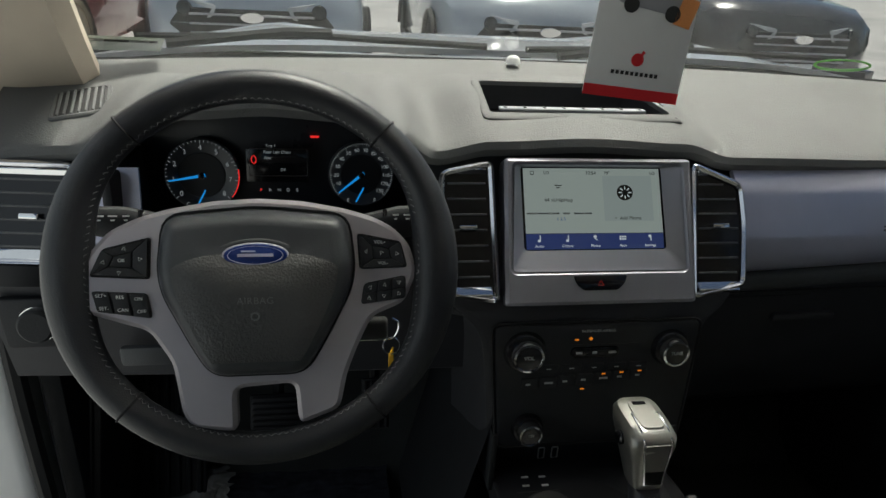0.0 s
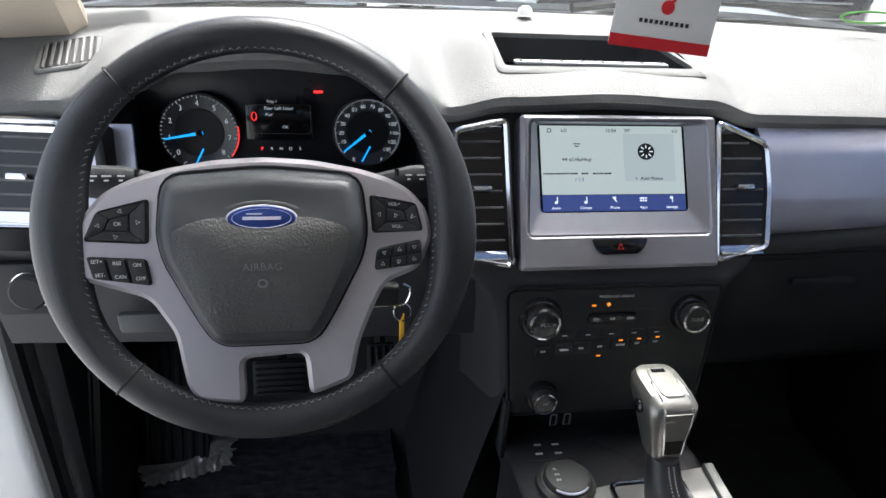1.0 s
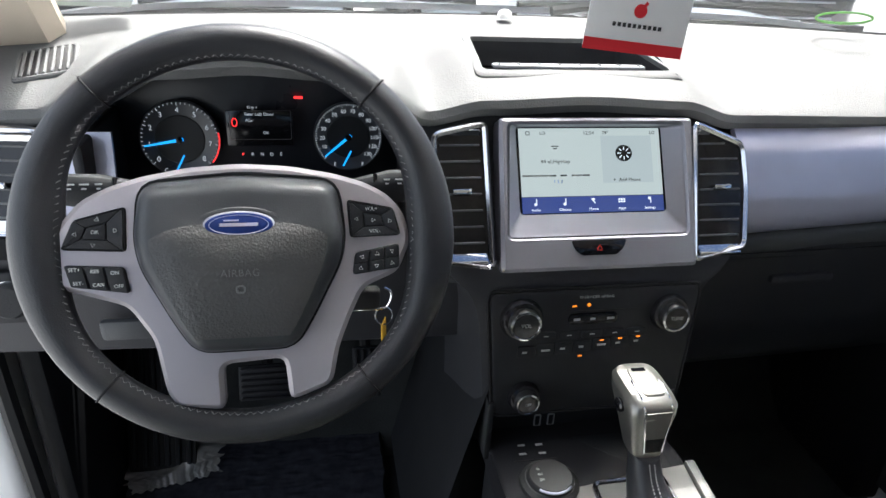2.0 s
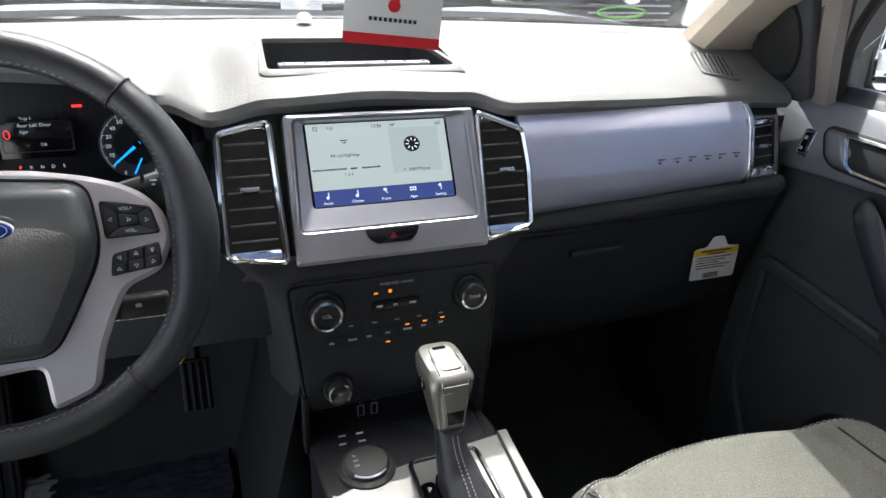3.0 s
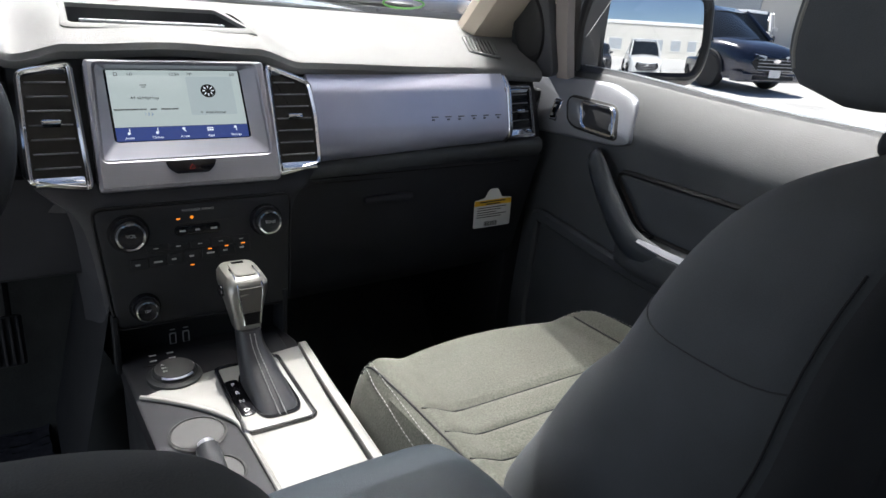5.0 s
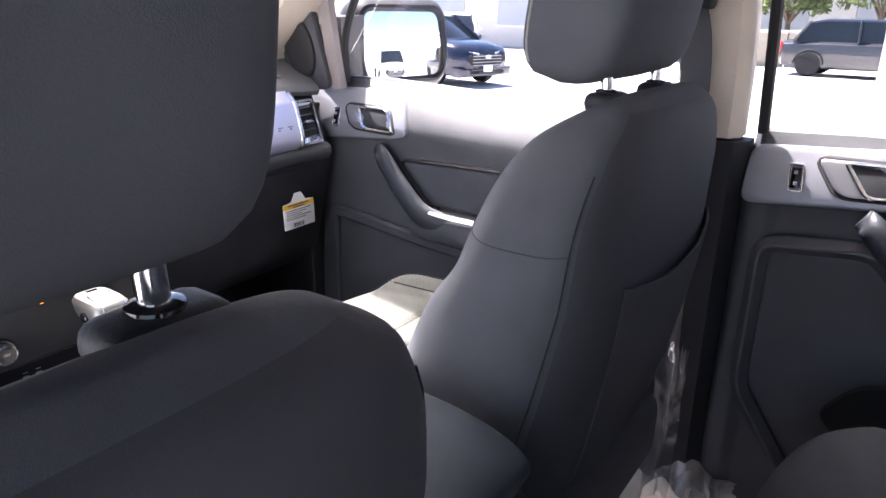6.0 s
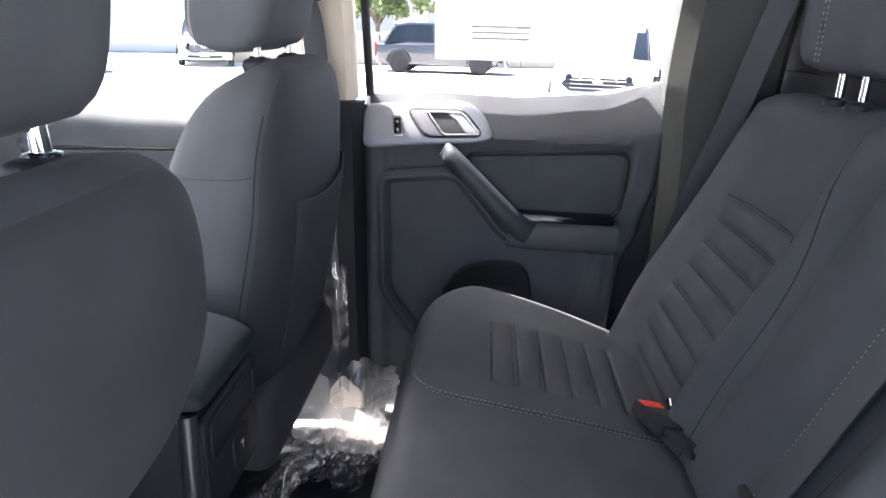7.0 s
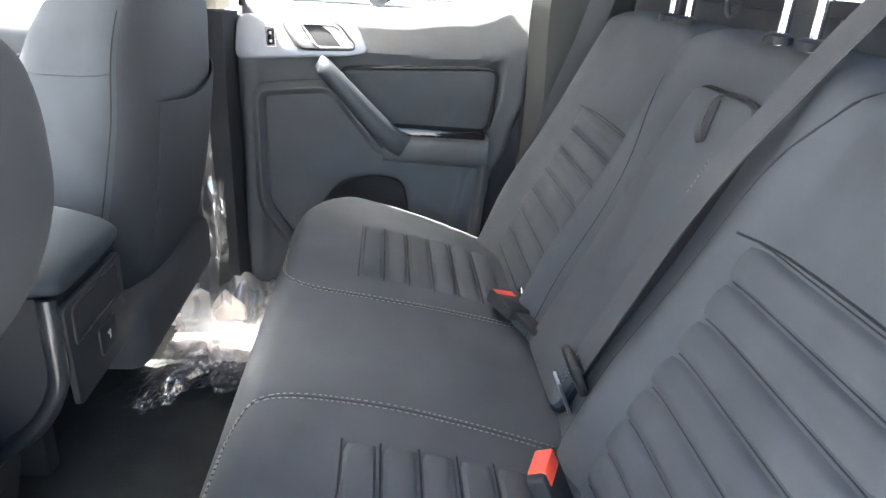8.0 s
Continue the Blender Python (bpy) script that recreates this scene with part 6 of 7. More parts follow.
door("rear_door", -0.130, -0.775, "charcoal rear passenger door panel with silver handle bezel", dict(
    belt=[(0.13, 0.772), (0.30, 0.778), (0.46, 0.775), (0.62, 0.785), (0.775, 0.815)],
    bezel=[(0.132, 0.752), (0.345, 0.765), (0.385, 0.745), (0.415, 0.692), (0.37, 0.682), (0.132, 0.662)],
    handle=[(0.226, 0.745), (0.345, 0.745), (0.388, 0.697), (0.265, 0.692)], lock=(0.205, 0.712),
    insert=[(0.35, 0.652), (0.695, 0.668), (0.685, 0.535), (0.47, 0.53)],
    lower=[(0.16, 0.612), (0.34, 0.630), (0.46, 0.48), (0.70, 0.47), (0.68, 0.10), (0.32, 0.10), (0.22, 0.25), (0.162, 0.33)],
    pull=[(0.305, 0.668, 0.018), (0.325, 0.655, 0.040), (0.39, 0.59, 0.046), (0.455, 0.525, 0.046), (0.50, 0.495, 0.036)],
    arm=(0.45, 0.685, 0.525), trim=False, edge=[(0, 0.655), (0.27, 0.679), (0.40, 0.704), (0.50, 0.745), (0.62, 0.772), (0.70, 0.777), (1.0, 0.770)], rim=0.058, recess=0.011, lean=0.042, pocket=(0.40, 0.39), rake=0.0,
    frame=[(0.032, -0.142, 0.77), (-0.005, -0.140, 0.92), (-0.06, -0.140, 1.08), (-0.09, -0.15, 1.172), (-0.092, -0.45, 1.18), (-0.088, -0.72, 1.165), (-0.05, -0.772, 1.05), (0.0, -0.785, 0.93), (0.03, -0.782, 0.80)]))

# price sheet on the rear window
ps = thing("window_sticker", plane((0.748, -0.485, 0.945), (0, -1, 0), (-0.30, 0, 1)), "white printed price sheet stuck on the rear window", "sticker")
part("sheet", box((0.41, 0.20, 0.0006), (0, 0, 0), 0), THIN_PAPER, ps)
FAINT = material("faint grey print", (0.42, 0.42, 0.42), 0.6)
bars([(-0.15 + 0.18 * c, 0.075 - 0.012 * r, 0.09 + 0.05 * ((r * 7 + c * 3) % 4) / 4) for r in range(4) for c in range(2)], 0.004, FAINT, ps, pose(0, 0, 0.0008))
bars([(-0.13, -0.03 - 0.012 * r, 0.12) for r in range(3)], 0.004, FAINT, ps, pose(0, 0, 0.0008))

# ---- centre console ----
con = thing("centre_console", pose(0, 0.4, 0.1), "dark centre console with a gear gate and padded lid", "console")
C = Matrix.Translation((0, -0.4, -0.1))
SATIN_DARK = material("satin console paint", (0.020, 0.020, 0.023), 0.6, mottle=0.08, spec=0.15)
# dark grey plate and rail; the paler colour paints sunlight on them
PLATE = material("satin console plate paled for sun", (0.19, 0.188, 0.182), 0.5, metal=0.0, spec=0.25, grain=0.05, grain_size=0.0006, mottle=0.05)
TOP = rounded([(-0.112, 0.728), (0.122, 0.728), (0.126, 0.60), (0.112, 0.45), (0.10, 0.22), (-0.098, 0.22), (-0.108, 0.45), (-0.114, 0.60)], 0.012)


def top_z(y):
    return 0.402 - 0.022 * max(0, (y - 0.655) / 0.075)


part("top_plate", loft([[(x, y, 0.36) for x, y in TOP], [(x, y, top_z(y) - 0.003) for x, y in TOP], [(x, y, top_z(y)) for x, y in grown(TOP, -0.004)]]), SATIN_DARK, con, "dark satin top plate", m=C)
SIDE = smooth_path([(-0.106, 0.542, 0), (-0.078, 0.520, 0), (-0.049, 0.492, 0), (-0.024, 0.460, 0), (-0.011, 0.430, 0), (-0.008, 0.36, 0), (-0.006, 0.235, 0)], 5)
SWEEP = [(p.x, p.y) for p in SIDE] + [(0.096, 0.235), (0.108, 0.45), (0.121, 0.585), (0.05, 0.578), (-0.03, 0.566), (-0.075, 0.552)]
part("silver_plate", plate(SWEEP, 0.399, 0.4045, 0.0015), PLATE, con, "dark grey plate round the gear gate, coloured paler for sunlight", m=C)
part("plate_edge", tube([(x, y, 0.4045) for x, y, z in SIDE], 0.0032, 8), PLATE, con, "raised plate edge, coloured paler for sunlight", m=C)
for side, x0 in ((-1, -0.060), (1, -0.060)):
    part("cup_recess", lathe([(0.034, 0.0035), (0.031, 0.005), (0.029, 0.002), (0.028, 0.0012), (0.0, 0.001)], 28), RUBBER, con, m=C @ pose(x0, 0.40 - 0.04 * side, 0.4005))
rail = [(0.124, 0.585, 0.4105), (0.121, 0.54, 0.4095), (0.116, 0.46, 0.4085), (0.106, 0.28, 0.4085)]
part("right_rail", loft([[(x - 0.003, y, z - 0.012), (x - 0.003, y, z - 0.002), (x - 0.002, y, z - 0.0005), (x + 0.008, y, z - 0.0005), (x + 0.010, y, z - 0.002), (x + 0.011, y, z - 0.012)] for x, y, z in smooth_path(rail, 6)]), PLATE, con, "satin dark grey side rail, coloured paler for sunlight", m=C)
part("body", loft([[(-0.115, y, 0.05), (-0.112, y, z - 0.03), (-0.10, y, z - 0.012), (0.112, y, z - 0.012), (0.124, y, z - 0.03), (0.128, y, 0.05)] for y, z in ((0.66, 0.405), (0.55, 0.40), (0.40, 0.385), (0.25, 0.385))]), DARK, con, m=C)
part("side_apron", loft([[(-0.20 + 0.09 * f, y, 0.12 + 0.40 * f) for f in (0, 0.35, 0.7, 1.0)] for y in (0.98, 0.85, 0.74, 0.66)], closed=False), DARK, con, m=C)
for x, y in ((-0.073, 0.643), (-0.050, 0.642), (-0.075, 0.628), (-0.050, 0.627)):
    part("button_mark", box((0.009, 0.003, 0.0006), (x, y, top_z(y) + 0.0008), 0), PRINT, con, smooth=False, m=C)
part("button_line", box((0.055, 0.0012, 0.0006), (-0.062, 0.617, top_z(0.617) + 0.0006), 0), RUBBER, con, smooth=False, m=C)
rk = part("drive_mode_knob", lathe([(0.036, 0.0), (0.035, 0.006), (0.030, 0.010), (0.028, 0.010), (0.0265, 0.015), (0.025, 0.0165), (0, 0.0170)], 40), RUBBER, con, "black rotary drive selector", m=C @ pose(-0.057, 0.577, 0.401))
part("knob_ring", tube([(0.0268 * math.cos(t), 0.0268 * math.sin(t), 0.0145) for t in [math.pi * 1.25 + math.pi * 0.5 * k / 12 for k in range(13)]], 0.0016, 6), SILVER, rk)
for k, t in enumerate(("4L", "4H", "2H")):
    words(t, 0.0052, PRINT, rk, pose(-0.013, 0.010 - 0.0085 * k, 0.0173))
GATE = rounded([(-0.006, 0.568), (0.083, 0.570), (0.079, 0.41), (-0.010, 0.41)], 0.010)
gt = part("gear_gate", tube([(x, y, 0.4055) for x, y in GATE], 0.0034, 8, closed=True), material("dark chrome", (0.25, 0.25, 0.26), 0.14, metal=0.9, mottle=0.05), con, "dark chrome edged gear gate", m=C)
part("gate_plate", loft([[(x, y, 0.4046) for x, y in grown(GATE, -0.002)], [(x, y, 0.4062) for x, y in grown(GATE, -0.004)]]), PLATE, gt)
part("gate_scale", plate(rrect(0.018, 0.086, 0.006, 4, (0.004, 0.487)), 0.4050, 0.4078, 0.0012), GLOSS, gt)
for k, t in enumerate("PRND"):
    words(t, 0.0095, KEYMARK, gt, pose(0.004, 0.517 - 0.0205 * k, 0.4081))

# padded lid and rear end
CHEEK = material("semi gloss black console plastic", (0.022, 0.023, 0.025), 0.32, grain=0.2, grain_size=0.002, mottle=0.1)
LID_SKIN = material("blue grey armrest vinyl", (0.017, 0.023, 0.030), 0.62, grain=0.3, grain_size=0.0015, mottle=0.12, spec=0.22)


def lid_ring(f):
    y = 0.165 - 0.270 * f
    e = max(0.0, 1 - abs(2 * f - 1) ** 4) ** 0.4
    return [((0.080 + 0.018 * e) * sup(t, 0.5), y, 0.526 + 0.016 * math.sin(math.pi * f) + (0.004 + 0.022 * e) * sup(t - math.pi / 2, 0.6)) for t in [2 * math.pi * k / 48 for k in range(48)]]


lid = part("lid", loft([lid_ring(0.5 - 0.5 * math.cos(math.pi * k / 28)) for k in range(29)]), LID_SKIN, con, "smooth blue-grey padded armrest lid", m=C)
lid.data.set_sharp_from_angle(angle=radians(85))
part("bin", loft([[(-w, y0, z), (w, y0, z), (w, y1, z), (-w, y1, z)] for w, y0, y1, z in ((0.095, 0.115, 0.24, 0.03), (0.098, 0.085, 0.24, 0.16), (0.102, 0.030, 0.24, 0.27), (0.104, -0.060, 0.24, 0.35), (0.104, -0.095, 0.24, 0.40), (0.090, -0.092, 0.16, 0.515))]), DARK, con, m=C)
rp = part("rear_panel", plate(rounded([(-0.080, 0.365), (0.080, 0.365), (0.085, 0.500), (-0.085, 0.500)], 0.012), 0, 0.008, 0.004), DARK, con, m=C @ plane((0, -0.096, 0.0), (1, 0, 0), (0, 0.0, 1)))
part("pocket", frame_plate(rrect(0.140, 0.050, 0.008, 4, (0, 0.468)), rrect(0.132, 0.042, 0.006, 4, (0, 0.468)), 0.006, 0.0105, 0.001), SATIN_DARK, rp)
part("socket_cover", plate(rrect(0.050, 0.040, 0.006, 4, (0.012, 0.412)), 0.007, 0.011, 0.002), DARK, rp)
part("socket_mark", merge(box((0.008, 0.003, 0.0006), (0.012, 0.416, 0.0113), 0), box((0.003, 0.008, 0.0006), (0.014, 0.410, 0.0113), 0)), PRINT, rp, smooth=False)
part("rear_side_rim", tube(smooth_path([(-0.092, 0.095, 0.06), (-0.096, 0.060, 0.20), (-0.102, 0.0, 0.30), (-0.103, -0.062, 0.355), (-0.101, -0.092, 0.41), (-0.098, -0.094, 0.47), (-0.090, -0.090, 0.515)], 5), 0.011, 10), CHEEK, con, "rounded black console edge", m=C)
hb = thing("hand_brake", pose(-0.062, 0.30, 0.40), "black hand brake lever with a round button", "hand brake")
part("grip", tube([(0, -0.10, -0.02), (0, 0.0, 0.0), (0, 0.085, 0.022)], [0.015, 0.014, 0.013], 14), LEATHER, hb)
part("button", lathe([(0.009, 0), (0.009, 0.008), (0.006, 0.010)], 16), SATIN, hb, m=pose(0, 0.085, 0.022, -75, 0, 0))

# ---- gear lever ----
lev = thing("gear_lever", plane((0.034, 0.505, 0.403), (1, 0, 0), (0, -0.93, 0.37)) @ pose(0, 0, 0), "satin silver and black automatic gear lever in a stitched boot", "gear lever")
bpy.context.view_layer.update()
LV0 = lev.matrix_basis.inverted() @ Matrix.Translation((0, 0, 0.4)) @ Matrix.Diagonal((1, 1, 0.85, 1)) @ Matrix.Translation((0, 0, -0.4))


def around(c, w, d, p=0.5, n=28):
    return [LV0 @ Vector((c[0] + w * sup(t, p), c[1] + d * sup(t - math.pi / 2, p), c[2])) for t in [2 * math.pi * k / n for k in range(n)]]


part("boot", loft([around((0.042, 0.485, 0.404), 0.028, 0.056, 0.5), around((0.040, 0.492, 0.418), 0.026, 0.048, 0.6), around((0.037, 0.512, 0.440), 0.023, 0.036, 0.7), around((0.033, 0.532, 0.470), 0.017, 0.024, 0.8), around((0.033, 0.545, 0.492), 0.016, 0.021, 0.8)]), LEATHER, lev, "black leather boot")
for k in (-1, 1):
    run = [LV0 @ Vector(p) for p in smooth_path([(0.042 + 0.004 * k, 0.4275, 0.4085), (0.040 + 0.004 * k, 0.4415, 0.4195), (0.037 + 0.0035 * k, 0.4745, 0.4415), (0.033 + 0.003 * k, 0.5065, 0.4705), (0.033 + 0.003 * k, 0.5225, 0.4910)], 9)]
    part("boot_stitching", merge(*[tube([a, a.lerp(b, 0.6)], 0.0008, 4) for a, b in zip(run, run[1:])]), THREAD, lev)
part("boot_collar", loft([around((0.042, 0.485, 0.404), 0.031, 0.059, 0.5), around((0.042, 0.485, 0.4095), 0.030, 0.058, 0.5), around((0.042, 0.486, 0.4095), 0.027, 0.054, 0.5)], caps=False), GLOSS, lev)
kn = part("knob", loft([around((0.034, 0.551, 0.488), 0.017, 0.020, 0.5), around((0.034, 0.557, 0.505), 0.0195, 0.023, 0.45), around((0.035, 0.566, 0.530), 0.024, 0.030, 0.45), around((0.036, 0.573, 0.550), 0.028, 0.037, 0.45), around((0.037, 0.577, 0.562), 0.028, 0.039, 0.45), around((0.037, 0.579, 0.570), 0.024, 0.035, 0.5), around((0.037, 0.580, 0.573), 0.015, 0.026, 0.6)]), material("warm satin knob", (0.25, 0.245, 0.23), 0.32, metal=0.8, mottle=0.04), lev, "satin silver gear knob")
KNOB_PANEL = material("dark grey knob panel", (0.085, 0.083, 0.078), 0.35, metal=0.4, mottle=0.05)


def knob_face(rows, front, back):
    """A panel let into the rear of the knob: rows of (half width, y, z)."""
    return loft([[LV0 @ Vector((0.037 - w, y - e, z)) for w, y, z in rows] + [LV0 @ Vector((0.037 + w, y - e, z)) for w, y, z in rows[::-1]] for e in (back, front)])


part("knob_panel", knob_face([(0.0150, 0.5385, 0.560), (0.0150, 0.5390, 0.548), (0.0130, 0.5375, 0.532), (0.0115, 0.5365, 0.520)], 0.0025, -0.012), KNOB_PANEL, kn, "dark grey inlay")
part("knob_window", knob_face([(0.0115, 0.5365, 0.5185), (0.0105, 0.5345, 0.507), (0.0100, 0.5335, 0.500)], 0.002, -0.012), GLOSS, kn)
for q in (-1, 1):
    part("knob_edge", tube([LV0 @ Vector((0.037 + q * w, y, z)) for w, y, z in ((0.0155, 0.580, 0.5735), (0.0160, 0.553, 0.572), (0.0158, 0.5385, 0.562), (0.0158, 0.5365, 0.548), (0.0138, 0.535, 0.532), (0.0120, 0.534, 0.518), (0.0105, 0.532, 0.500))], 0.0014, 6), CHROME, kn)
part("knob_cap", loft([around((0.037, 0.577, 0.5715), 0.0145, 0.026, 0.4), around((0.037, 0.577, 0.5745), 0.0135, 0.024, 0.4)]), bpy.data.materials["warm satin knob"], kn)
part("cap_slot", box((0.016, 0.006, 0.001), (0, 0, 0), 0.0004, 1), GLOSS, kn, m=LV0 @ pose(0.037, 0.597, 0.5748))
part("side_button", lathe([(0.009, 0), (0.009, 0.004), (0.006, 0.006)], 16), GLOSS, kn, m=LV0 @ plane((0.010, 0.570, 0.545), (0, -1, 0), (0, 0, 1)))

# ---- hang tag under the mirror ----
ht = thing("hang_tag", plane((-0.007, 0.663, 0.888), (0.102, -0.007, -0.0085), (0.012, 0.08, 1)), "white card hang tag with a red foot and a printed car", "hang tag")
card = part("card", plate(rrect(0.102, 0.23, 0.003, 2, (0, 0.115)), 0, 0.0012, 0.0003), PAPER, ht)
part("red_foot", box((0.102, 0.011, 0.0006), (0, 0.0055, 0.0014), 0), RED, card, smooth=False)
bars([(-0.0255 + 0.0052 * k, 0.0255, 0.0032) for k in range(10)], 0.0038, INK, card, pose(0, 0, 0.0016), "brand_mark")
part("emblem", merge(lathe([(0.0065, 0.0012), (0.0065, 0.0018)], 20, (0, 0.0395, 0)), box((0.003, 0.008, 0.0006), (0.0035, 0.0445, 0.0016), 0, 1, (0, 0, -30))), RED, card)
pc = rounded([(-0.033, 0.092), (0.040, 0.084), (0.043, 0.098), (0.030, 0.108), (0.010, 0.118), (-0.018, 0.118), (-0.030, 0.106)], 0.006)
part("printed_car", plate(pc, 0.0012, 0.0018, 0.0003), SATIN, card)
for x, y in ((-0.018, 0.091), (0.026, 0.087)):
    part("printed_wheel", lathe([(0.008, 0.0017), (0.008, 0.0021)], 18, (x, y, 0)), INK, card)
part("printed_label", box((0.018, 0.028, 0.0006), (0.040, 0.090, 0.0018), 0, 1, (0, 0, -12)), material("orange print", (0.75, 0.30, 0.10), 0.5), card, smooth=False)
part("hook", tube([(0, 0.228, 0.001), (0, 0.26, 0.004), (0, 0.29, 0.012)], 0.002, 6), PAPER, ht)
mir = thing("rear_view_mirror", pose(0, 0.66, 1.175), "black interior mirror on the windscreen", "mirror")
part("housing", box((0.25, 0.035, 0.065), (0, 0, 0), 0.015, 3, (8, 0, 0)), RUBBER, mir)
part("glass", box((0.235, 0.003, 0.055), (0, -0.018, 0), 0.001, 1, (8, 0, 0)), CHROME, mir)
part("stem", tube([(0, 0.015, 0.01), (0, 0.05, 0.03)], 0.01, 10), RUBBER, mir)

# ---- footwells ----
def wrinkled(w, d, rise, seed, nx=110, ny=90, crease=0.010, size=0.030, ragged=0.2, spread=0.7):
    """Crumpled film: sharp folds that run mostly along x, over a rise(u, v), with a torn uneven outline."""
    rnd = random.Random(seed)
    folds = [(math.pi / 2 + rnd.gauss(0, spread), rnd.uniform(0.5, 2.2) / size, rnd.uniform(0, 1), rnd.uniform(0.4, 1.0)) for _ in range(9)]
    total = sum(a / (f * size) for _, f, _, a in folds)

    def fn(u, v):
        x = (u - 0.5) * w * (1 + ragged * noise.noise(Vector((v * 6, 1, seed))) + 0.6 * ragged * noise.noise(Vector((v * 19, 2, seed))))
        y = (v - 0.5) * d * (1 + ragged * noise.noise(Vector((u * 6, 7, seed))) + 0.6 * ragged * noise.noise(Vector((u * 19, 8, seed))))
        wx, wy = x + 0.012 * noise.noise(Vector((x * 20, y * 20, seed))), y + 0.012 * noise.noise(Vector((x * 20, y * 20, seed + 3)))
        z = 0.0
        for ang, fr, ph, am in folds:
            t = (wx * math.cos(ang) + wy * math.sin(ang)) * fr + ph
            z += am / (fr * size) * abs(t % 1 - 0.5)
        body = 0.8 + 0.7 * noise.noise(Vector((x * 11, y * 11, seed + 9)))
        return x, y, 0.002 + rise(u, v) * body + crease * (0.6 + 0.8 * noise.noise(Vector((x * 9, y * 9, seed + 5)))) * 2.4 * z / total
    return sheet(fn, nx, ny)


fm = thing("floor_mat_cover", pose(-0.445, 0.895, 0.022), "crumpled black plastic film over the driver's mat", "mat cover")
part("film", wrinkled(0.46, 0.42, lambda u, v: 0.004, 3, 150, 130, 0.010, 0.050, 0.03, 1.2), FILM, fm)
part("gathered_edge", wrinkled(0.165, 0.10, lambda u, v: 0.030 * math.sin(math.pi * v) * (0.4 + 0.6 * u), 8, 110, 80, 0.014, 0.022, 0.25, 0.35), MILKY, fm, "gathered clear film", m=pose(-0.160, 0.145, 0.012, 0, 0, 14))
dp = thing("foot_rest", pose(-0.62, 1.06, 0.05), "ribbed black foot rest", "foot rest")
part("plate", box((0.12, 0.02, 0.30), (0, 0.03, 0.13), 0.005, 2, (-25, 0, 0)), RUBBER, dp)
for k in range(6):
    part("rib", box((0.009, 0.014, 0.27), (-0.047 + 0.019 * k, 0.018, 0.13), 0.003, 2, (-25, 0, 0)), DARK, dp)
for name, x, y, z, w, h, n in (("brake_pedal", -0.412, 0.95, 0.292, 0.090, 0.060, 6), ("accelerator_pedal", -0.249, 0.92, 0.322, 0.045, 0.085, 4)):
    pd = thing(name, pose(x, y, z, -22, 0, 0), "ribbed black rubber pedal on a steel arm", "pedal", group="pedals")
    part("pad", box((w, 0.012, h), (0, 0, 0), 0.004, 2), DARK, pd)
    for k in range(n):
        if n > 4:
            part("rib", box((w * 0.9, 0.008, h / n * 0.5), (0, -0.008, -h / 2 + h * (k + 0.5) / n), 0.002, 1), SATIN_DARK, pd)
        else:
            part("rib", box((w / n * 0.5, 0.008, h * 0.92), (-w / 2 + w * (k + 0.5) / n, -0.008, 0), 0.002, 1), SATIN_DARK, pd)
    part("arm", tube([(0, 0.01, 0.0), (0, 0.06, 0.10), (0.0, 0.10, 0.26)], 0.009, 8), RUBBER, pd)

# plastic bags on the rear floor
CREAM = material("cream packing card", (0.74, 0.67, 0.58), 0.7, mottle=0.12, mottle_size=0.04)
bg = thing("plastic_bag", pose(0.61, -0.10, 0.012), "crumpled clear plastic bag with cream packing inside", "plastic bag")
part("packing", wrinkled(0.15, 0.17, lambda u, v: 0.11 * u ** 1.2 * math.sin(math.pi * min(1, v + 0.1)) ** 0.5, 21, 60, 50, 0.012, 0.06, 0.2), CREAM, bg, "cream folded card", m=pose(0.0, -0.01, 0, 0, 0, 8))
part("bag", wrinkled(0.22, 0.24, lambda u, v: 0.17 * u ** 1.3 * (0.7 + 0.3 * math.sin(math.pi * v)), 5, 150, 120, 0.012, 0.070, 0.15), MILKY, bg, "milky clear plastic", m=pose(0.01, -0.01, 0.004, 0, 0, 10))
part("inner_fold", wrinkled(0.20, 0.20, lambda u, v: 0.13 * u ** 1.6, 6, 120, 100, 0.020, 0.030, 0.25), CLING, bg, "clear plastic", m=pose(-0.02, 0.01, 0.010, 0, 0, -14))
bk = thing("clear_film_bundle", pose(0.50, -0.02, 0.012), "bundle of clear plastic film on the dark floor", "plastic film")
part("film", wrinkled(0.27, 0.12, lambda u, v: 0.045 * math.sin(math.pi * v) ** 0.7 * (0.6 + 0.5 * u), 12, 150, 100, 0.012, 0.045, 0.22, 0.35), CLING, bk, m=pose(-0.005, 0.01, 0, 0, 0, -32))
part("film_layer", wrinkled(0.24, 0.10, lambda u, v: 0.030 * math.sin(math.pi * v), 13, 130, 90, 0.012, 0.035, 0.22, 0.4), CLING, bk, m=pose(0.01, -0.015, 0.006, 0, 0, -24))
part("film_fold", wrinkled(0.24, 0.15, lambda u, v: 0.012, 15, 110, 80, 0.014, 0.030, 0.25), FILM, bk, "black shiny film", m=pose(0.05, -0.11, 0.0, 0, 0, -20))
sw = thing("wrapped_belt_end", pose(0.655, -0.075, 0.40), "strip of clear plastic wrap hanging by the pillar", "plastic wrap")
for k, (dy, high, wide) in enumerate(((0.0, 0.50, 0.030), (-0.022, 0.36, 0.024))):
    part("strip", wrinkled(high, wide, lambda u, v: 0.004, 31 + k, 90, 16, 0.010, 0.030, 0.3, 0.8), CLING, sw, m=pose(0.004 * k, dy, -0.37 + high / 2 + 0.02, 0, -90, 0))

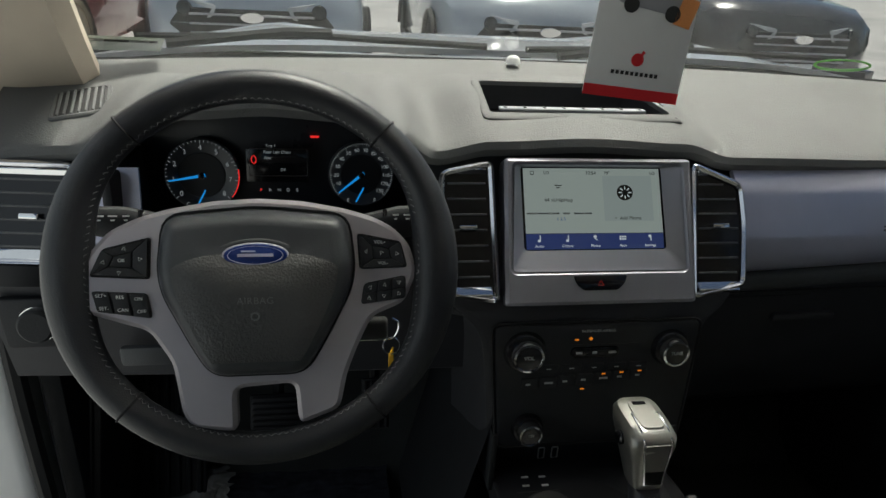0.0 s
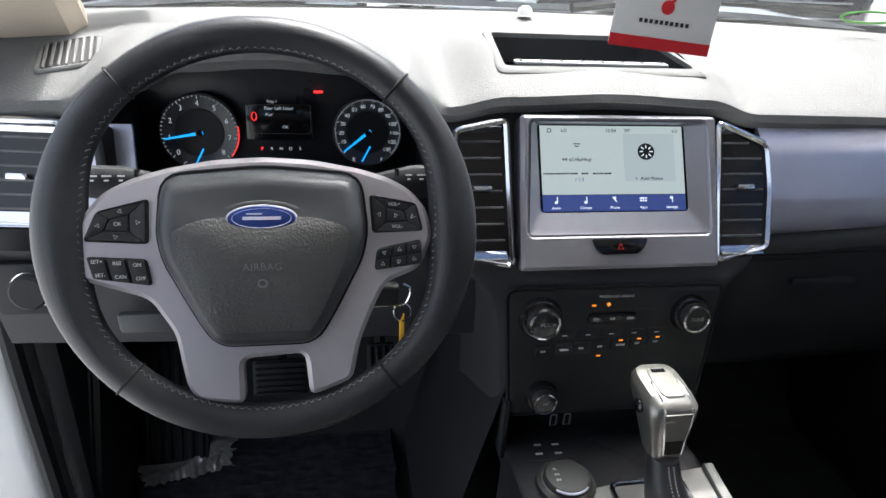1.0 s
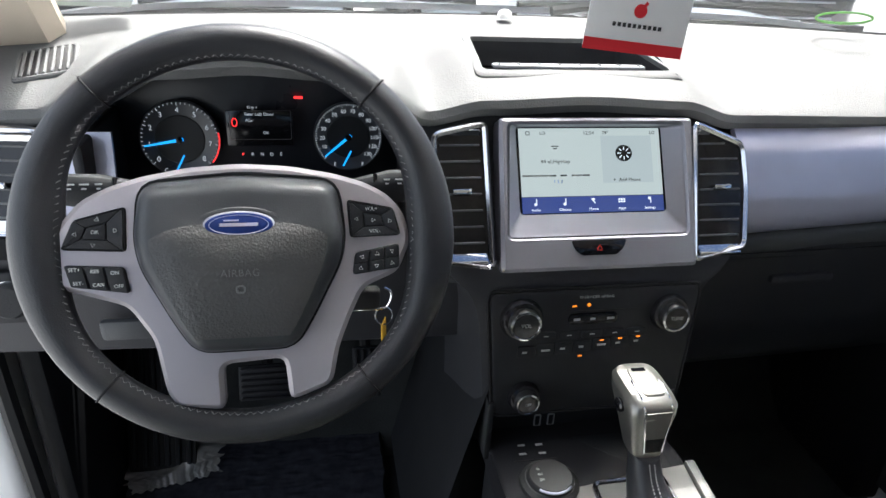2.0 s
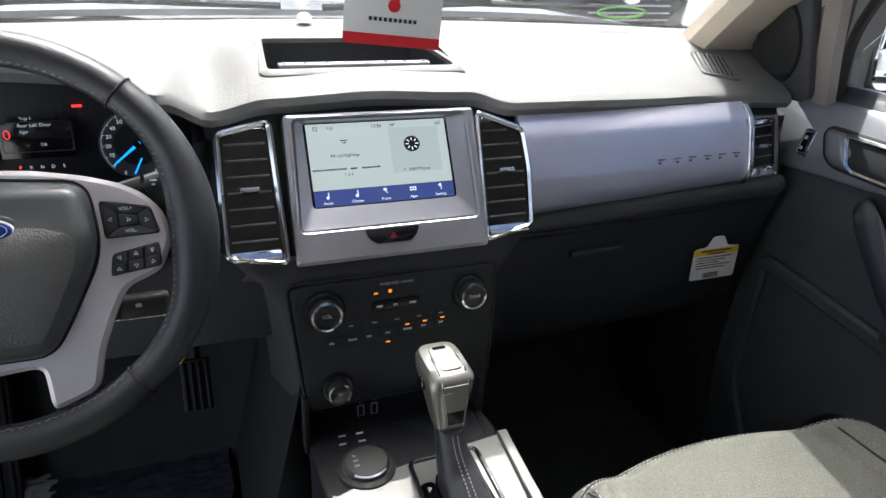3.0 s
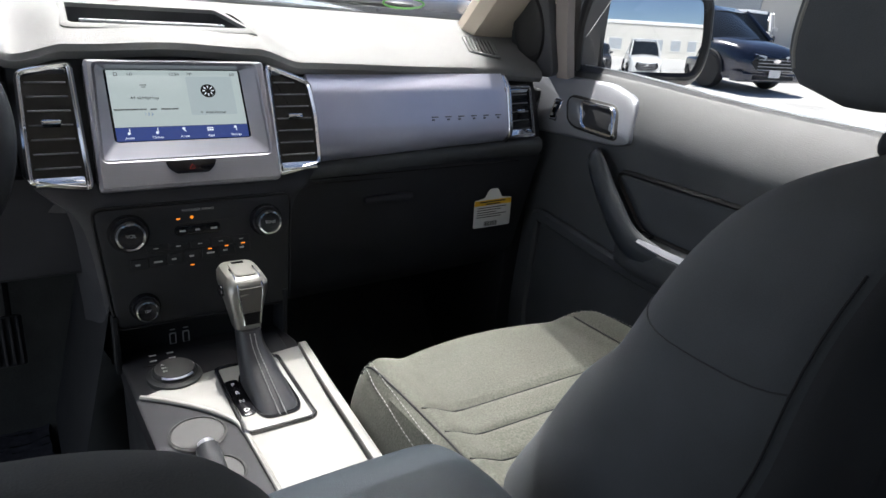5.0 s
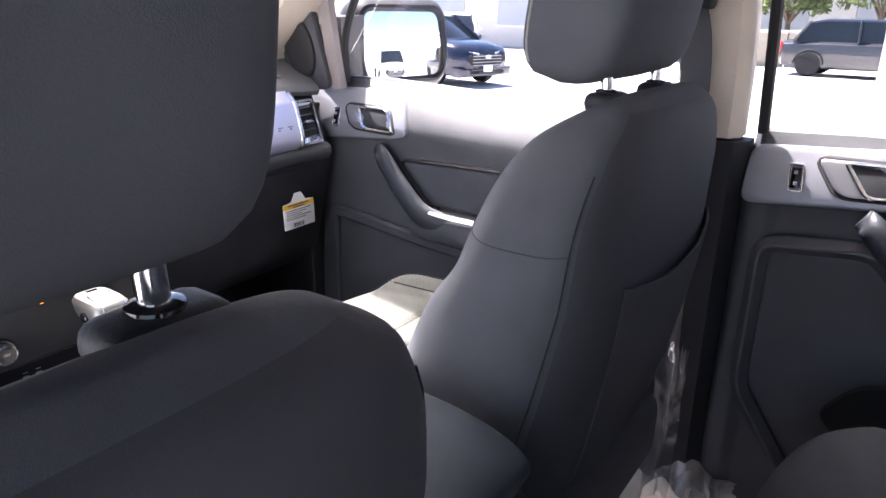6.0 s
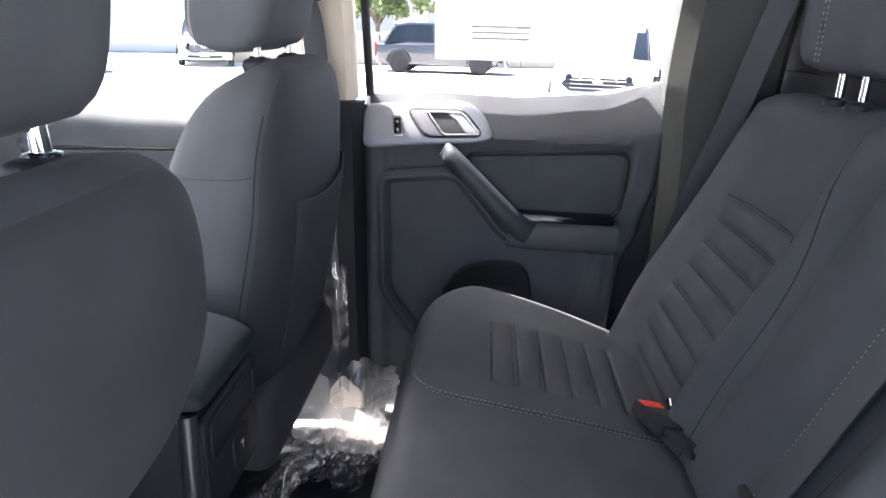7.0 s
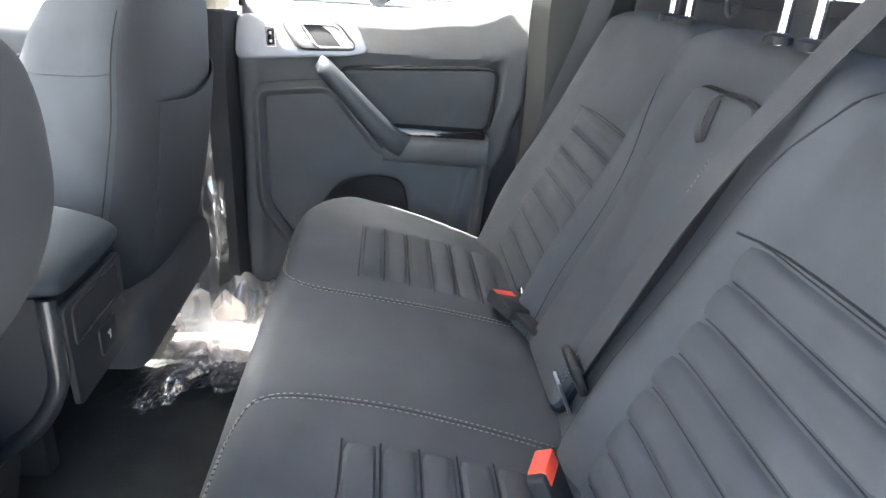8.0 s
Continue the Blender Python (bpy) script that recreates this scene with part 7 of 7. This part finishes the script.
# ---- passenger side mirror and speaker sail ----
sm = thing("side_mirror", pose(0.80, 0.80, 0.80), "grey door mirror outside the passenger window", "mirror")
SMM = Matrix.Translation((-0.80, -0.80, -0.80))
GLS = plane((0.985, 0.765, 0.850), (0.21, -0.055, 0), (0.0, 0.045, 1.0))
out = rounded([(-0.116, -0.064), (0.112, -0.060), (0.124, 0.0), (0.112, 0.096), (-0.122, 0.094), (-0.130, 0.01)], 0.024, 6)
part("housing", loft([[GLS @ Vector((x * f, y * f, z)) for x, y in grown(out, g)] for f, g, z in ((1, 0.014, 0.012), (1, 0.030, -0.004), (1, 0.036, -0.03), (0.95, 0.030, -0.07), (0.76, 0.010, -0.11), (0.4, 0.0, -0.125), (0.02, 0.0, -0.128))], caps=False), material("grey mirror plastic", (0.06, 0.057, 0.055), 0.5, mottle=0.06), sm, m=SMM)
part("housing_lip", loft([[GLS @ Vector((x, y, z)) for x, y in grown(out, g)] for g, z in ((0.016, 0.012), (0.008, 0.016), (0.0, 0.010), (0.0, 0.004))], caps=False), RUBBER, sm, m=SMM)
silvering = material("mirror silvering", (0.85, 0.87, 0.88), 0.01, metal=1.0, mottle=0.0)
for link in list(silvering.node_tree.links):
    if link.to_socket.name == "Roughness":
        silvering.node_tree.links.remove(link)
glass_line = [tuple(Vector(p).lerp(Vector(q), k / 12)) for p, q in zip(out, out[1:] + out[:1]) for k in range(12)]
part("mirror_glass", loft([[GLS @ Vector((x * f, y * f, 0.012 - 0.36 * f * f * (x * x + y * y))) for x, y in glass_line] for f in [1.0 - k / 24 for k in range(24)] + [0.004]], caps=False), silvering, sm, m=SMM)
part("mount", loft([[(0.775, 0.78, 0.79), (0.775, 0.78, 0.93), (0.775, 0.86, 0.93), (0.775, 0.86, 0.79)], [(0.86, 0.785, 0.785), (0.86, 0.785, 0.935), (0.86, 0.88, 0.935), (0.86, 0.88, 0.785)]]), bpy.data.materials["grey mirror plastic"], sm, m=SMM)
sl = thing("speaker_sail", plane((0.712, 0.845, 0.835), (0.06, -1, 0), (-0.25, 0.0, 1)), "dark corner panel with an oval tweeter", "speaker")
part("panel", plate(rounded([(-0.062, -0.075), (0.070, -0.065), (0.066, 0.02), (0.060, 0.120), (0.010, 0.125), (-0.050, 0.03)], 0.02), -0.012, 0.006, 0.005), material("dark sail panel", (0.045, 0.046, 0.052), 0.6, grain=0.3, mottle=0.06), sl)
part("tweeter", loft([[(0.006 + r * math.cos(t), 0.030 + r * 1.65 * math.sin(t), z) for t in [2 * math.pi * k / 32 for k in range(32)]] for r, z in ((0.044, 0.004), (0.042, 0.012), (0.036, 0.015), (0.02, 0.013))]), RUBBER, sl)
part("tweeter_lip", tube([(0.006 + 0.026 * math.cos(t), -0.018 + 0.010 * math.sin(t), 0.014) for t in [math.pi + math.pi * k / 12 for k in range(13)]], 0.002, 5), SATIN_DARK, sl)
part("frame_trim", loft([[(a_, h, -0.030), (a_ + 0.030, h, -0.030), (a_ + 0.028, h, -0.012), (a_ + 0.002, h, -0.008)] for a_, h in ((0.062, -0.068), (0.064, 0.02), (0.072, 0.13))]), material("mauve grey frame trim", (0.25, 0.22, 0.21), 0.6, mottle=0.05), sl, "grey window frame trim")

# ---- windscreen stickers and wipers ----
st = thing("windscreen_sticker", plane((-0.600, 0.972, 0.886), (0.16, 0.065, -0.01), (0.0, -0.75, 0.37)), "small printed sticker inside the windscreen", "sticker")
part("film", box((0.125, 0.05, 0.0006), (0, 0, 0), 0), thin_film("pale sticker film", (0.45, 0.5, 0.42), 0.4, 0.05, 0.3, (1, 1, 1)), st)
part("dark_panel", box((0.110, 0.007, 0.0004), (0, 0.012, 0.0006), 0), INK, st, smooth=False)
bars([(-0.045, 0.012, 0.035), (0.02, 0.012, 0.025)], 0.004, PRINT, st, pose(0, 0, 0.0009))
gs = thing("green_decal", plane((0.50, 1.000, 0.886), (0.2, -0.05, 0), (0.0, -0.72, 0.40)), "pale green oval decal on the windscreen", "sticker")
part("ring", tube([(0.042 * math.cos(t), 0.020 * math.sin(t), 0) for t in [2 * math.pi * k / 40 for k in range(40)]], 0.0022, 5, closed=True), material("bright green print", (0.25, 0.75, 0.12), 0.4), gs)
for x0, x1, y0 in ((-0.62, -0.05, 1.17), (0.02, 0.62, 1.17)):
    w = thing("wiper", pose((x0 + x1) / 2, y0, 0.872), "black wiper arm resting on the cowl", "wiper", group="wipers")
    L = x1 - x0
    part("blade", tube([(-L / 2, 0.0, 0.0), (0, 0.03, 0.006), (L / 2, 0.0, 0.002)], 0.006, 6), RUBBER, w)
    part("arm", tube([(-L / 2 + 0.05, -0.03, -0.006), (-L * 0.1, 0.0, 0.014), (0.02, 0.028, 0.012)], 0.008, 6), RUBBER, w)


# ---- parked vehicles ----
PAINTS = {n: material(n, c, 0.22, coat=0.8, mottle=0.02, metal=m) for n, c, m in (("silver blue paint", (0.60, 0.66, 0.71), 0.05), ("white paint", (0.75, 0.75, 0.74), 0.0), ("dark blue paint", (0.015, 0.02, 0.04), 0.2), ("deep red paint", (0.25, 0.015, 0.015), 0.1), ("graphite paint", (0.06, 0.06, 0.065), 0.3))}
CARGLASS = material("dark car glass", (0.012, 0.015, 0.018), 0.04, mottle=0.05)
LAMP = material("clear lamp lens", (0.65, 0.67, 0.70), 0.08, metal=0.3, mottle=0.1)


def parked(m, paint, label, long=4.5, wide=1.85, high=1.62, hood=1.02, truck=False):
    """A vehicle facing +y, standing on z = 0."""
    c = thing("parked_car", m, label, "car", group="parked cars")
    P = PAINTS[paint]
    h, w = long / 2, wide / 2
    # lower body: sections along y: (y, half width, deck height, belly)
    secs = [(-h, 0.80, hood * 0.88, 0.45), (-h + 0.12, 0.94, hood, 0.30), (-h + 0.9, 1.0, hood * 1.02, 0.24), (0, 1.0, hood * 1.02, 0.24), (h - 1.35, 1.0, hood * 1.01, 0.24), (h - 0.9, 0.99, hood * 0.99, 0.24), (h - 0.35, 0.95, hood * 0.93, 0.26), (h - 0.12, 0.88, hood * 0.85, 0.30), (h, 0.72, hood * 0.70, 0.40)]
    loops = []
    for y, k, top, bot in secs:
        a = w * k
        loops.append([(-a * 0.90, y, bot), (-a * 0.99, y, bot + 0.12), (-a, y, (top + bot) * 0.55), (-a * 0.97, y, top - 0.10), (-a * 0.86, y, top - 0.02), (-a * 0.4, y, top + 0.02), (0, y, top + 0.03),
                      (a * 0.4, y, top + 0.02), (a * 0.86, y, top - 0.02), (a * 0.97, y, top - 0.10), (a, y, (top + bot) * 0.55), (a * 0.99, y, bot + 0.12), (a * 0.90, y, bot)])
    part("body", loft(loops), P, c)
    rear = -h + (1.9 if truck else 0.35)
    cab = [(rear, 0.80, hood * 1.0), (rear + 0.35, 0.76, high - 0.08), (rear + 0.8, 0.75, high), (h - 2.0, 0.74, high - 0.01), (h - 1.65, 0.76, high - 0.10), (h - 1.0, 0.86, hood * 0.99)]
    part("greenhouse", loft([[(-w * k * (1.08), y, hood * 0.97), (-w * k, y, z - 0.05), (-w * k * 0.9, y, z), (0, y, z + 0.02), (w * k * 0.9, y, z), (w * k, y, z - 0.05), (w * k * 1.08, y, hood * 0.97)] for y, k, z in cab]), CARGLASS, c, "dark tinted windows")
    part("roof", loft([[(-w * k * 0.93, y, z - 0.03), (-w * k * 0.85, y, z + 0.012), (0, y, z + 0.035), (w * k * 0.85, y, z + 0.012), (w * k * 0.93, y, z - 0.03)] for y, k, z in cab[1:5]]), P, c)
    for q in (-1, 1):
        for (y0, z0), (y1, z1), k in (((h - 1.0, hood), (h - 1.75, high - 0.06), 0.80), ((rear + 0.02, hood), (rear + 0.4, high - 0.06), 0.79), ((-0.15, hood), (-0.2, high - 0.03), 0.79)):
            part("roof_pillar", tube([(q * w * 0.92, y0, z0 - 0.02), (q * w * k * 0.97, y1, z1)], 0.04, 6), P, c)
        lamp = rounded([(0.30, hood * 0.74), (0.80, hood * 0.80), (0.84, hood * 0.70), (0.72, hood * 0.62), (0.34, hood * 0.65)], 0.03)
        lo = [(q * x * w, h - 0.02 - 0.42 * max(0, x - 0.3) ** 1.5, z) for x, z in lamp]
        hl = part("headlight", loft([lo, [(x * 0.99, y + 0.03, z) for x, y, z in lo], [(x * 0.97, y + 0.04, 0.06 * hood + 0.915 * z) for x, y, z in lo]]), LAMP, c)
        part("lamp_eye", lathe([(0.06, 0), (0.05, 0.02), (0.02, 0.025)], 16), CARGLASS, hl, m=pose(q * 0.56 * w, h + 0.0, hood * 0.71, -80, 0, 0))
        part("tail_lamp", box((0.12, 0.06, 0.30), (q * w * 0.78, -h + 0.03, hood * 0.82), 0.02), RED, c)
        part("door_mirror", box((0.16, 0.10, 0.12), (q * (w + 0.06), h - 1.45, hood * 1.06), 0.03), P, c)
        for y in (h - 0.88, -h + 0.88):
            wl = part("wheel", lathe([(0.20, -0.10), (0.335, -0.10), (0.355, -0.05), (0.355, 0.05), (0.335, 0.10), (0.24, 0.105)], 28), RUBBER, c, "black tyre", m=pose(q * (w - 0.10), y, 0.355, 0, 90 * q, 0))
            part("rim", merge(lathe([(0.245, 0.085), (0.235, 0.10), (0.20, 0.075), (0.0, 0.07)], 24), *[box((0.045, 0.21, 0.02), (0.11 * math.cos(t), 0.11 * math.sin(t), 0.09), 0.006, 1, (0, 0, math.degrees(t) - 90)) for t in [2 * math.pi * k / 5 for k in range(5)]]), SATIN, wl)
            part("wheel_arch", tube([(q * (w + 0.005), y + 0.40 * math.cos(t), 0.355 + 0.40 * math.sin(t)) for t in [math.pi * k / 14 for k in range(15)]], 0.035, 6), RUBBER, c)
    gr = rounded([(-0.30, hood * 0.72), (0.30, hood * 0.72), (0.36, hood * 0.60), (0.24, hood * 0.44), (-0.24, hood * 0.44), (-0.36, hood * 0.60)], 0.03)
    g = part("grille", loft([[(x * wide, h - 0.03 - 0.3 * abs(x) ** 2, z) for x, z in gr], [(x * wide, h + 0.035 - 0.3 * abs(x) ** 2, z) for x, z in grown(gr, -0.01)]]), RUBBER, c, "black grille")
    for k in range(4):
        part("grille_bar", box((wide * 0.52, 0.02, 0.018), (0, h + 0.03, hood * (0.48 + 0.065 * k)), 0.004, 1), SATIN, g)
    part("badge", lathe([(0.10, 0), (0.09, 0.02), (0, 0.02)], 24), CHROME, c, m=pose(0, h + 0.035, hood * 0.66, -90, 0, 0) @ Matrix.Diagonal((1, 0.42, 1, 1)))
    part("bumper", loft([[(-w * 0.94, y, 0.24), (-w * 0.96, y, 0.44), (w * 0.96, y, 0.44), (w * 0.94, y, 0.24)] for y in (h - 0.25, h - 0.02)] + [[(-w * 0.80, h + 0.03, 0.27), (-w * 0.80, h + 0.03, 0.40), (w * 0.80, h + 0.03, 0.40), (w * 0.80, h + 0.03, 0.27)]]), P, c)
    part("lower_intake", box((wide * 0.62, 0.05, 0.10), (0, h + 0.01, 0.34), 0.02), RUBBER, c)
    part("plate", box((0.30, 0.012, 0.15), (0, h + 0.05, 0.42), 0.003), PAPER, c)
    return c


parked(pose(-0.95, 8.0, GROUND + RISE, 0, 0, 180), "silver blue paint", "silver blue car parked nose-in across the lane", hood=1.10, high=1.70)
parked(pose(1.52, 8.1, GROUND + RISE, 0, 0, 180), "silver blue paint", "pale silver blue car parked across the lane", hood=1.05, high=1.66)
parked(pose(-3.5, 8.0, GROUND + RISE, 0, 0, 180), "deep red paint", "dark red car parked across the lane", hood=1.05)
parked(pose(4.0, 8.2, GROUND + RISE, 0, 0, 180), "graphite paint", "dark grey car parked across the lane", hood=1.08)
parked(pose(13.4, 10.1, GROUND, 0, 0, 170), "dark blue paint", "dark blue crossover parked across the lot", hood=1.02, high=1.60)
parked(pose(23.0, 15.5, GROUND, 0, 0, 120), "white paint", "white car parked far across the lot", hood=1.0)
parked(pose(24.5, 10.0, GROUND, 0, 0, 110), "silver blue paint", "silver car parked far across the lot")
parked(pose(13.6, -2.9, GROUND, 0, 0, 75), "silver blue paint", "pale car parked in the sun behind the truck", hood=1.05)
parked(pose(8.5, -9.0, GROUND, 0, 0, 10), "graphite paint", "dark grey pickup parked behind", hood=1.12, high=1.8, truck=True, long=5.2)
parked(pose(4.6, -11.5, GROUND, 0, 0, 8), "white paint", "white pickup parked behind", hood=1.15, high=1.85, truck=True, long=5.4)
parked(pose(12.0, -11.5, GROUND, 0, 0, 15), "white paint", "white van-like car parked behind", hood=1.1, high=1.8)
parked(pose(2.0, -14.0, GROUND, 0, 0, 0), "graphite paint", "dark car parked behind the truck", hood=1.05)

# truck bed behind the cab
tb = thing("truck_bed", pose(0, -1.9, -0.62), "white pickup bed behind the cab window", "truck bed")
for q in (-1, 1):
    part("bed_side", box((0.08, 1.55, 0.62), (q * 0.80, 0, 0.98), 0.02), WHITE, tb)
    part("wheel", lathe([(0.20, -0.11), (0.36, -0.11), (0.385, -0.05), (0.385, 0.05), (0.36, 0.11), (0.2, 0.11)], 28), RUBBER, tb, m=pose(q * 0.74, -0.15, 0.385, 0, 90, 0))
part("bed_floor", box((1.54, 1.55, 0.04), (0, 0, 0.78), 0.01), RUBBER, tb)
part("tailgate", box((1.52, 0.07, 0.62), (0, -0.76, 0.98), 0.02), WHITE, tb)

# far buildings and planting at the edge of the lot
STUCCO = material("pale stucco", (0.62, 0.60, 0.56), 0.9, grain=0.3, grain_size=0.05, mottle=0.06, mottle_size=1.0)
material("pale reflecting window", (0.40, 0.43, 0.46), 0.15, mottle=0.1)


def building(m, w, d, h, label):
    b = thing("building", m, label, "building", group="far buildings")
    part("wall", box((w, d, h), (0, 0, h / 2), 0.05, 1), STUCCO, b)
    part("parapet", box((w + 0.3, d + 0.3, 0.5), (0, 0, h + 0.1), 0.05, 1), PAPER, b)
    for k in range(int(w / 4)):
        x = -w / 2 + 2.2 + 4 * k
        wn_ = part("window", box((2.2, 0.12, 1.6), (x, -d / 2 - 0.02, 1.9), 0.02, 1), bpy.data.materials["pale reflecting window"], b)
        part("window_frame", merge(box((2.4, 0.14, 0.1), (x, -d / 2 - 0.03, 2.75), 0.01, 1), box((2.4, 0.14, 0.1), (x, -d / 2 - 0.03, 1.05), 0.01, 1)), PAPER, wn_)
    return b


building(pose(38, 14, GROUND, 0, 0, -75), 30, 12, 4.2, "low pale stucco building beyond the lot")
building(pose(14, -42, GROUND, 0, 0, 180), 46, 12, 5.0, "long pale building behind the parked trucks")
building(pose(-6, 60, GROUND, 0, 0, 0), 50, 14, 5.0, "pale showroom building far ahead")
LEAF = material("dusty green leaves", (0.13, 0.17, 0.06), 0.75, mottle=0.5, mottle_size=0.4)
BARK = material("grey brown bark", (0.12, 0.09, 0.065), 0.9, grain=0.5, grain_size=0.03, mottle=0.3)


def tree(m, h, seed):
    rnd = random.Random(seed)
    t = thing("tree", m, "small leafy tree at the edge of the lot", "tree", group="trees")
    part("trunk", merge(tube([(0, 0, 0), (0.05, 0.02, h * 0.3), (0.0, 0.06, h * 0.55)], [0.14, 0.11, 0.07], 8), *[tube([(0.02, 0.03, h * 0.4), (math.cos(a) * h * 0.14, math.sin(a) * h * 0.14, h * 0.62), (math.cos(a) * h * 0.25, math.sin(a) * h * 0.25, h * 0.8)], [0.06, 0.04, 0.015], 6) for a in [2 * math.pi * k / 5 for k in range(5)]]), BARK, t)
    bm = bmesh.new()
    for k in range(1500):
        a, b, r = rnd.uniform(0, 2 * math.pi), math.asin(rnd.uniform(-0.6, 1)), h * 0.36 * rnd.uniform(0.25, 1) ** 0.5
        c = Vector((r * math.cos(a) * math.cos(b), r * math.sin(a) * math.cos(b), h * 0.68 + 0.85 * r * math.sin(b)))
        c += Vector((noise.noise(c * 0.9 + Vector((seed, 0, 0))), noise.noise(c * 0.9 + Vector((0, seed, 0))), 0)) * h * 0.28
        e, f = Vector((rnd.gauss(0, 1), rnd.gauss(0, 1), rnd.gauss(0, 1))).normalized() * 0.16, Vector((rnd.gauss(0, 1), rnd.gauss(0, 1), rnd.gauss(0, 1))).normalized() * 0.09
        vs = [bm.verts.new(c + q) for q in (-e, f, e, -f)]
        bm.faces.new(vs)
    part("crown", bm, LEAF, t, smooth=False)
    return t


for k, (x, y) in enumerate(((30, 4.5), (31.5, 1.5), (33, 8.0), (29.5, -1.0), (34, 11.5))):
    tree(pose(x, y, GROUND, 0, 0, 40 * k), 3.6 + 0.5 * (k % 3), k + 1)
bw = thing("boundary_wall", pose(27, 3, GROUND, 0, 0, -80), "low beige block wall in front of the trees", "wall")
BLOCK = material("beige block", (0.42, 0.37, 0.29), 0.9, grain=0.4, grain_size=0.03, mottle=0.15, mottle_size=0.5)
for k in range(9):
    part("panel", box((1.86, 0.18, 1.15), (-7.6 + 1.9 * k, 0, 0.575), 0.02, 1), BLOCK, bw)
    part("cap", box((1.88, 0.26, 0.10), (-7.6 + 1.9 * k, 0, 1.20), 0.02, 1), STUCCO, bw)
parked(pose(23.5, 1.2, GROUND, 0, 0, 175), "graphite paint", "dark car parked by the block wall", hood=1.0)
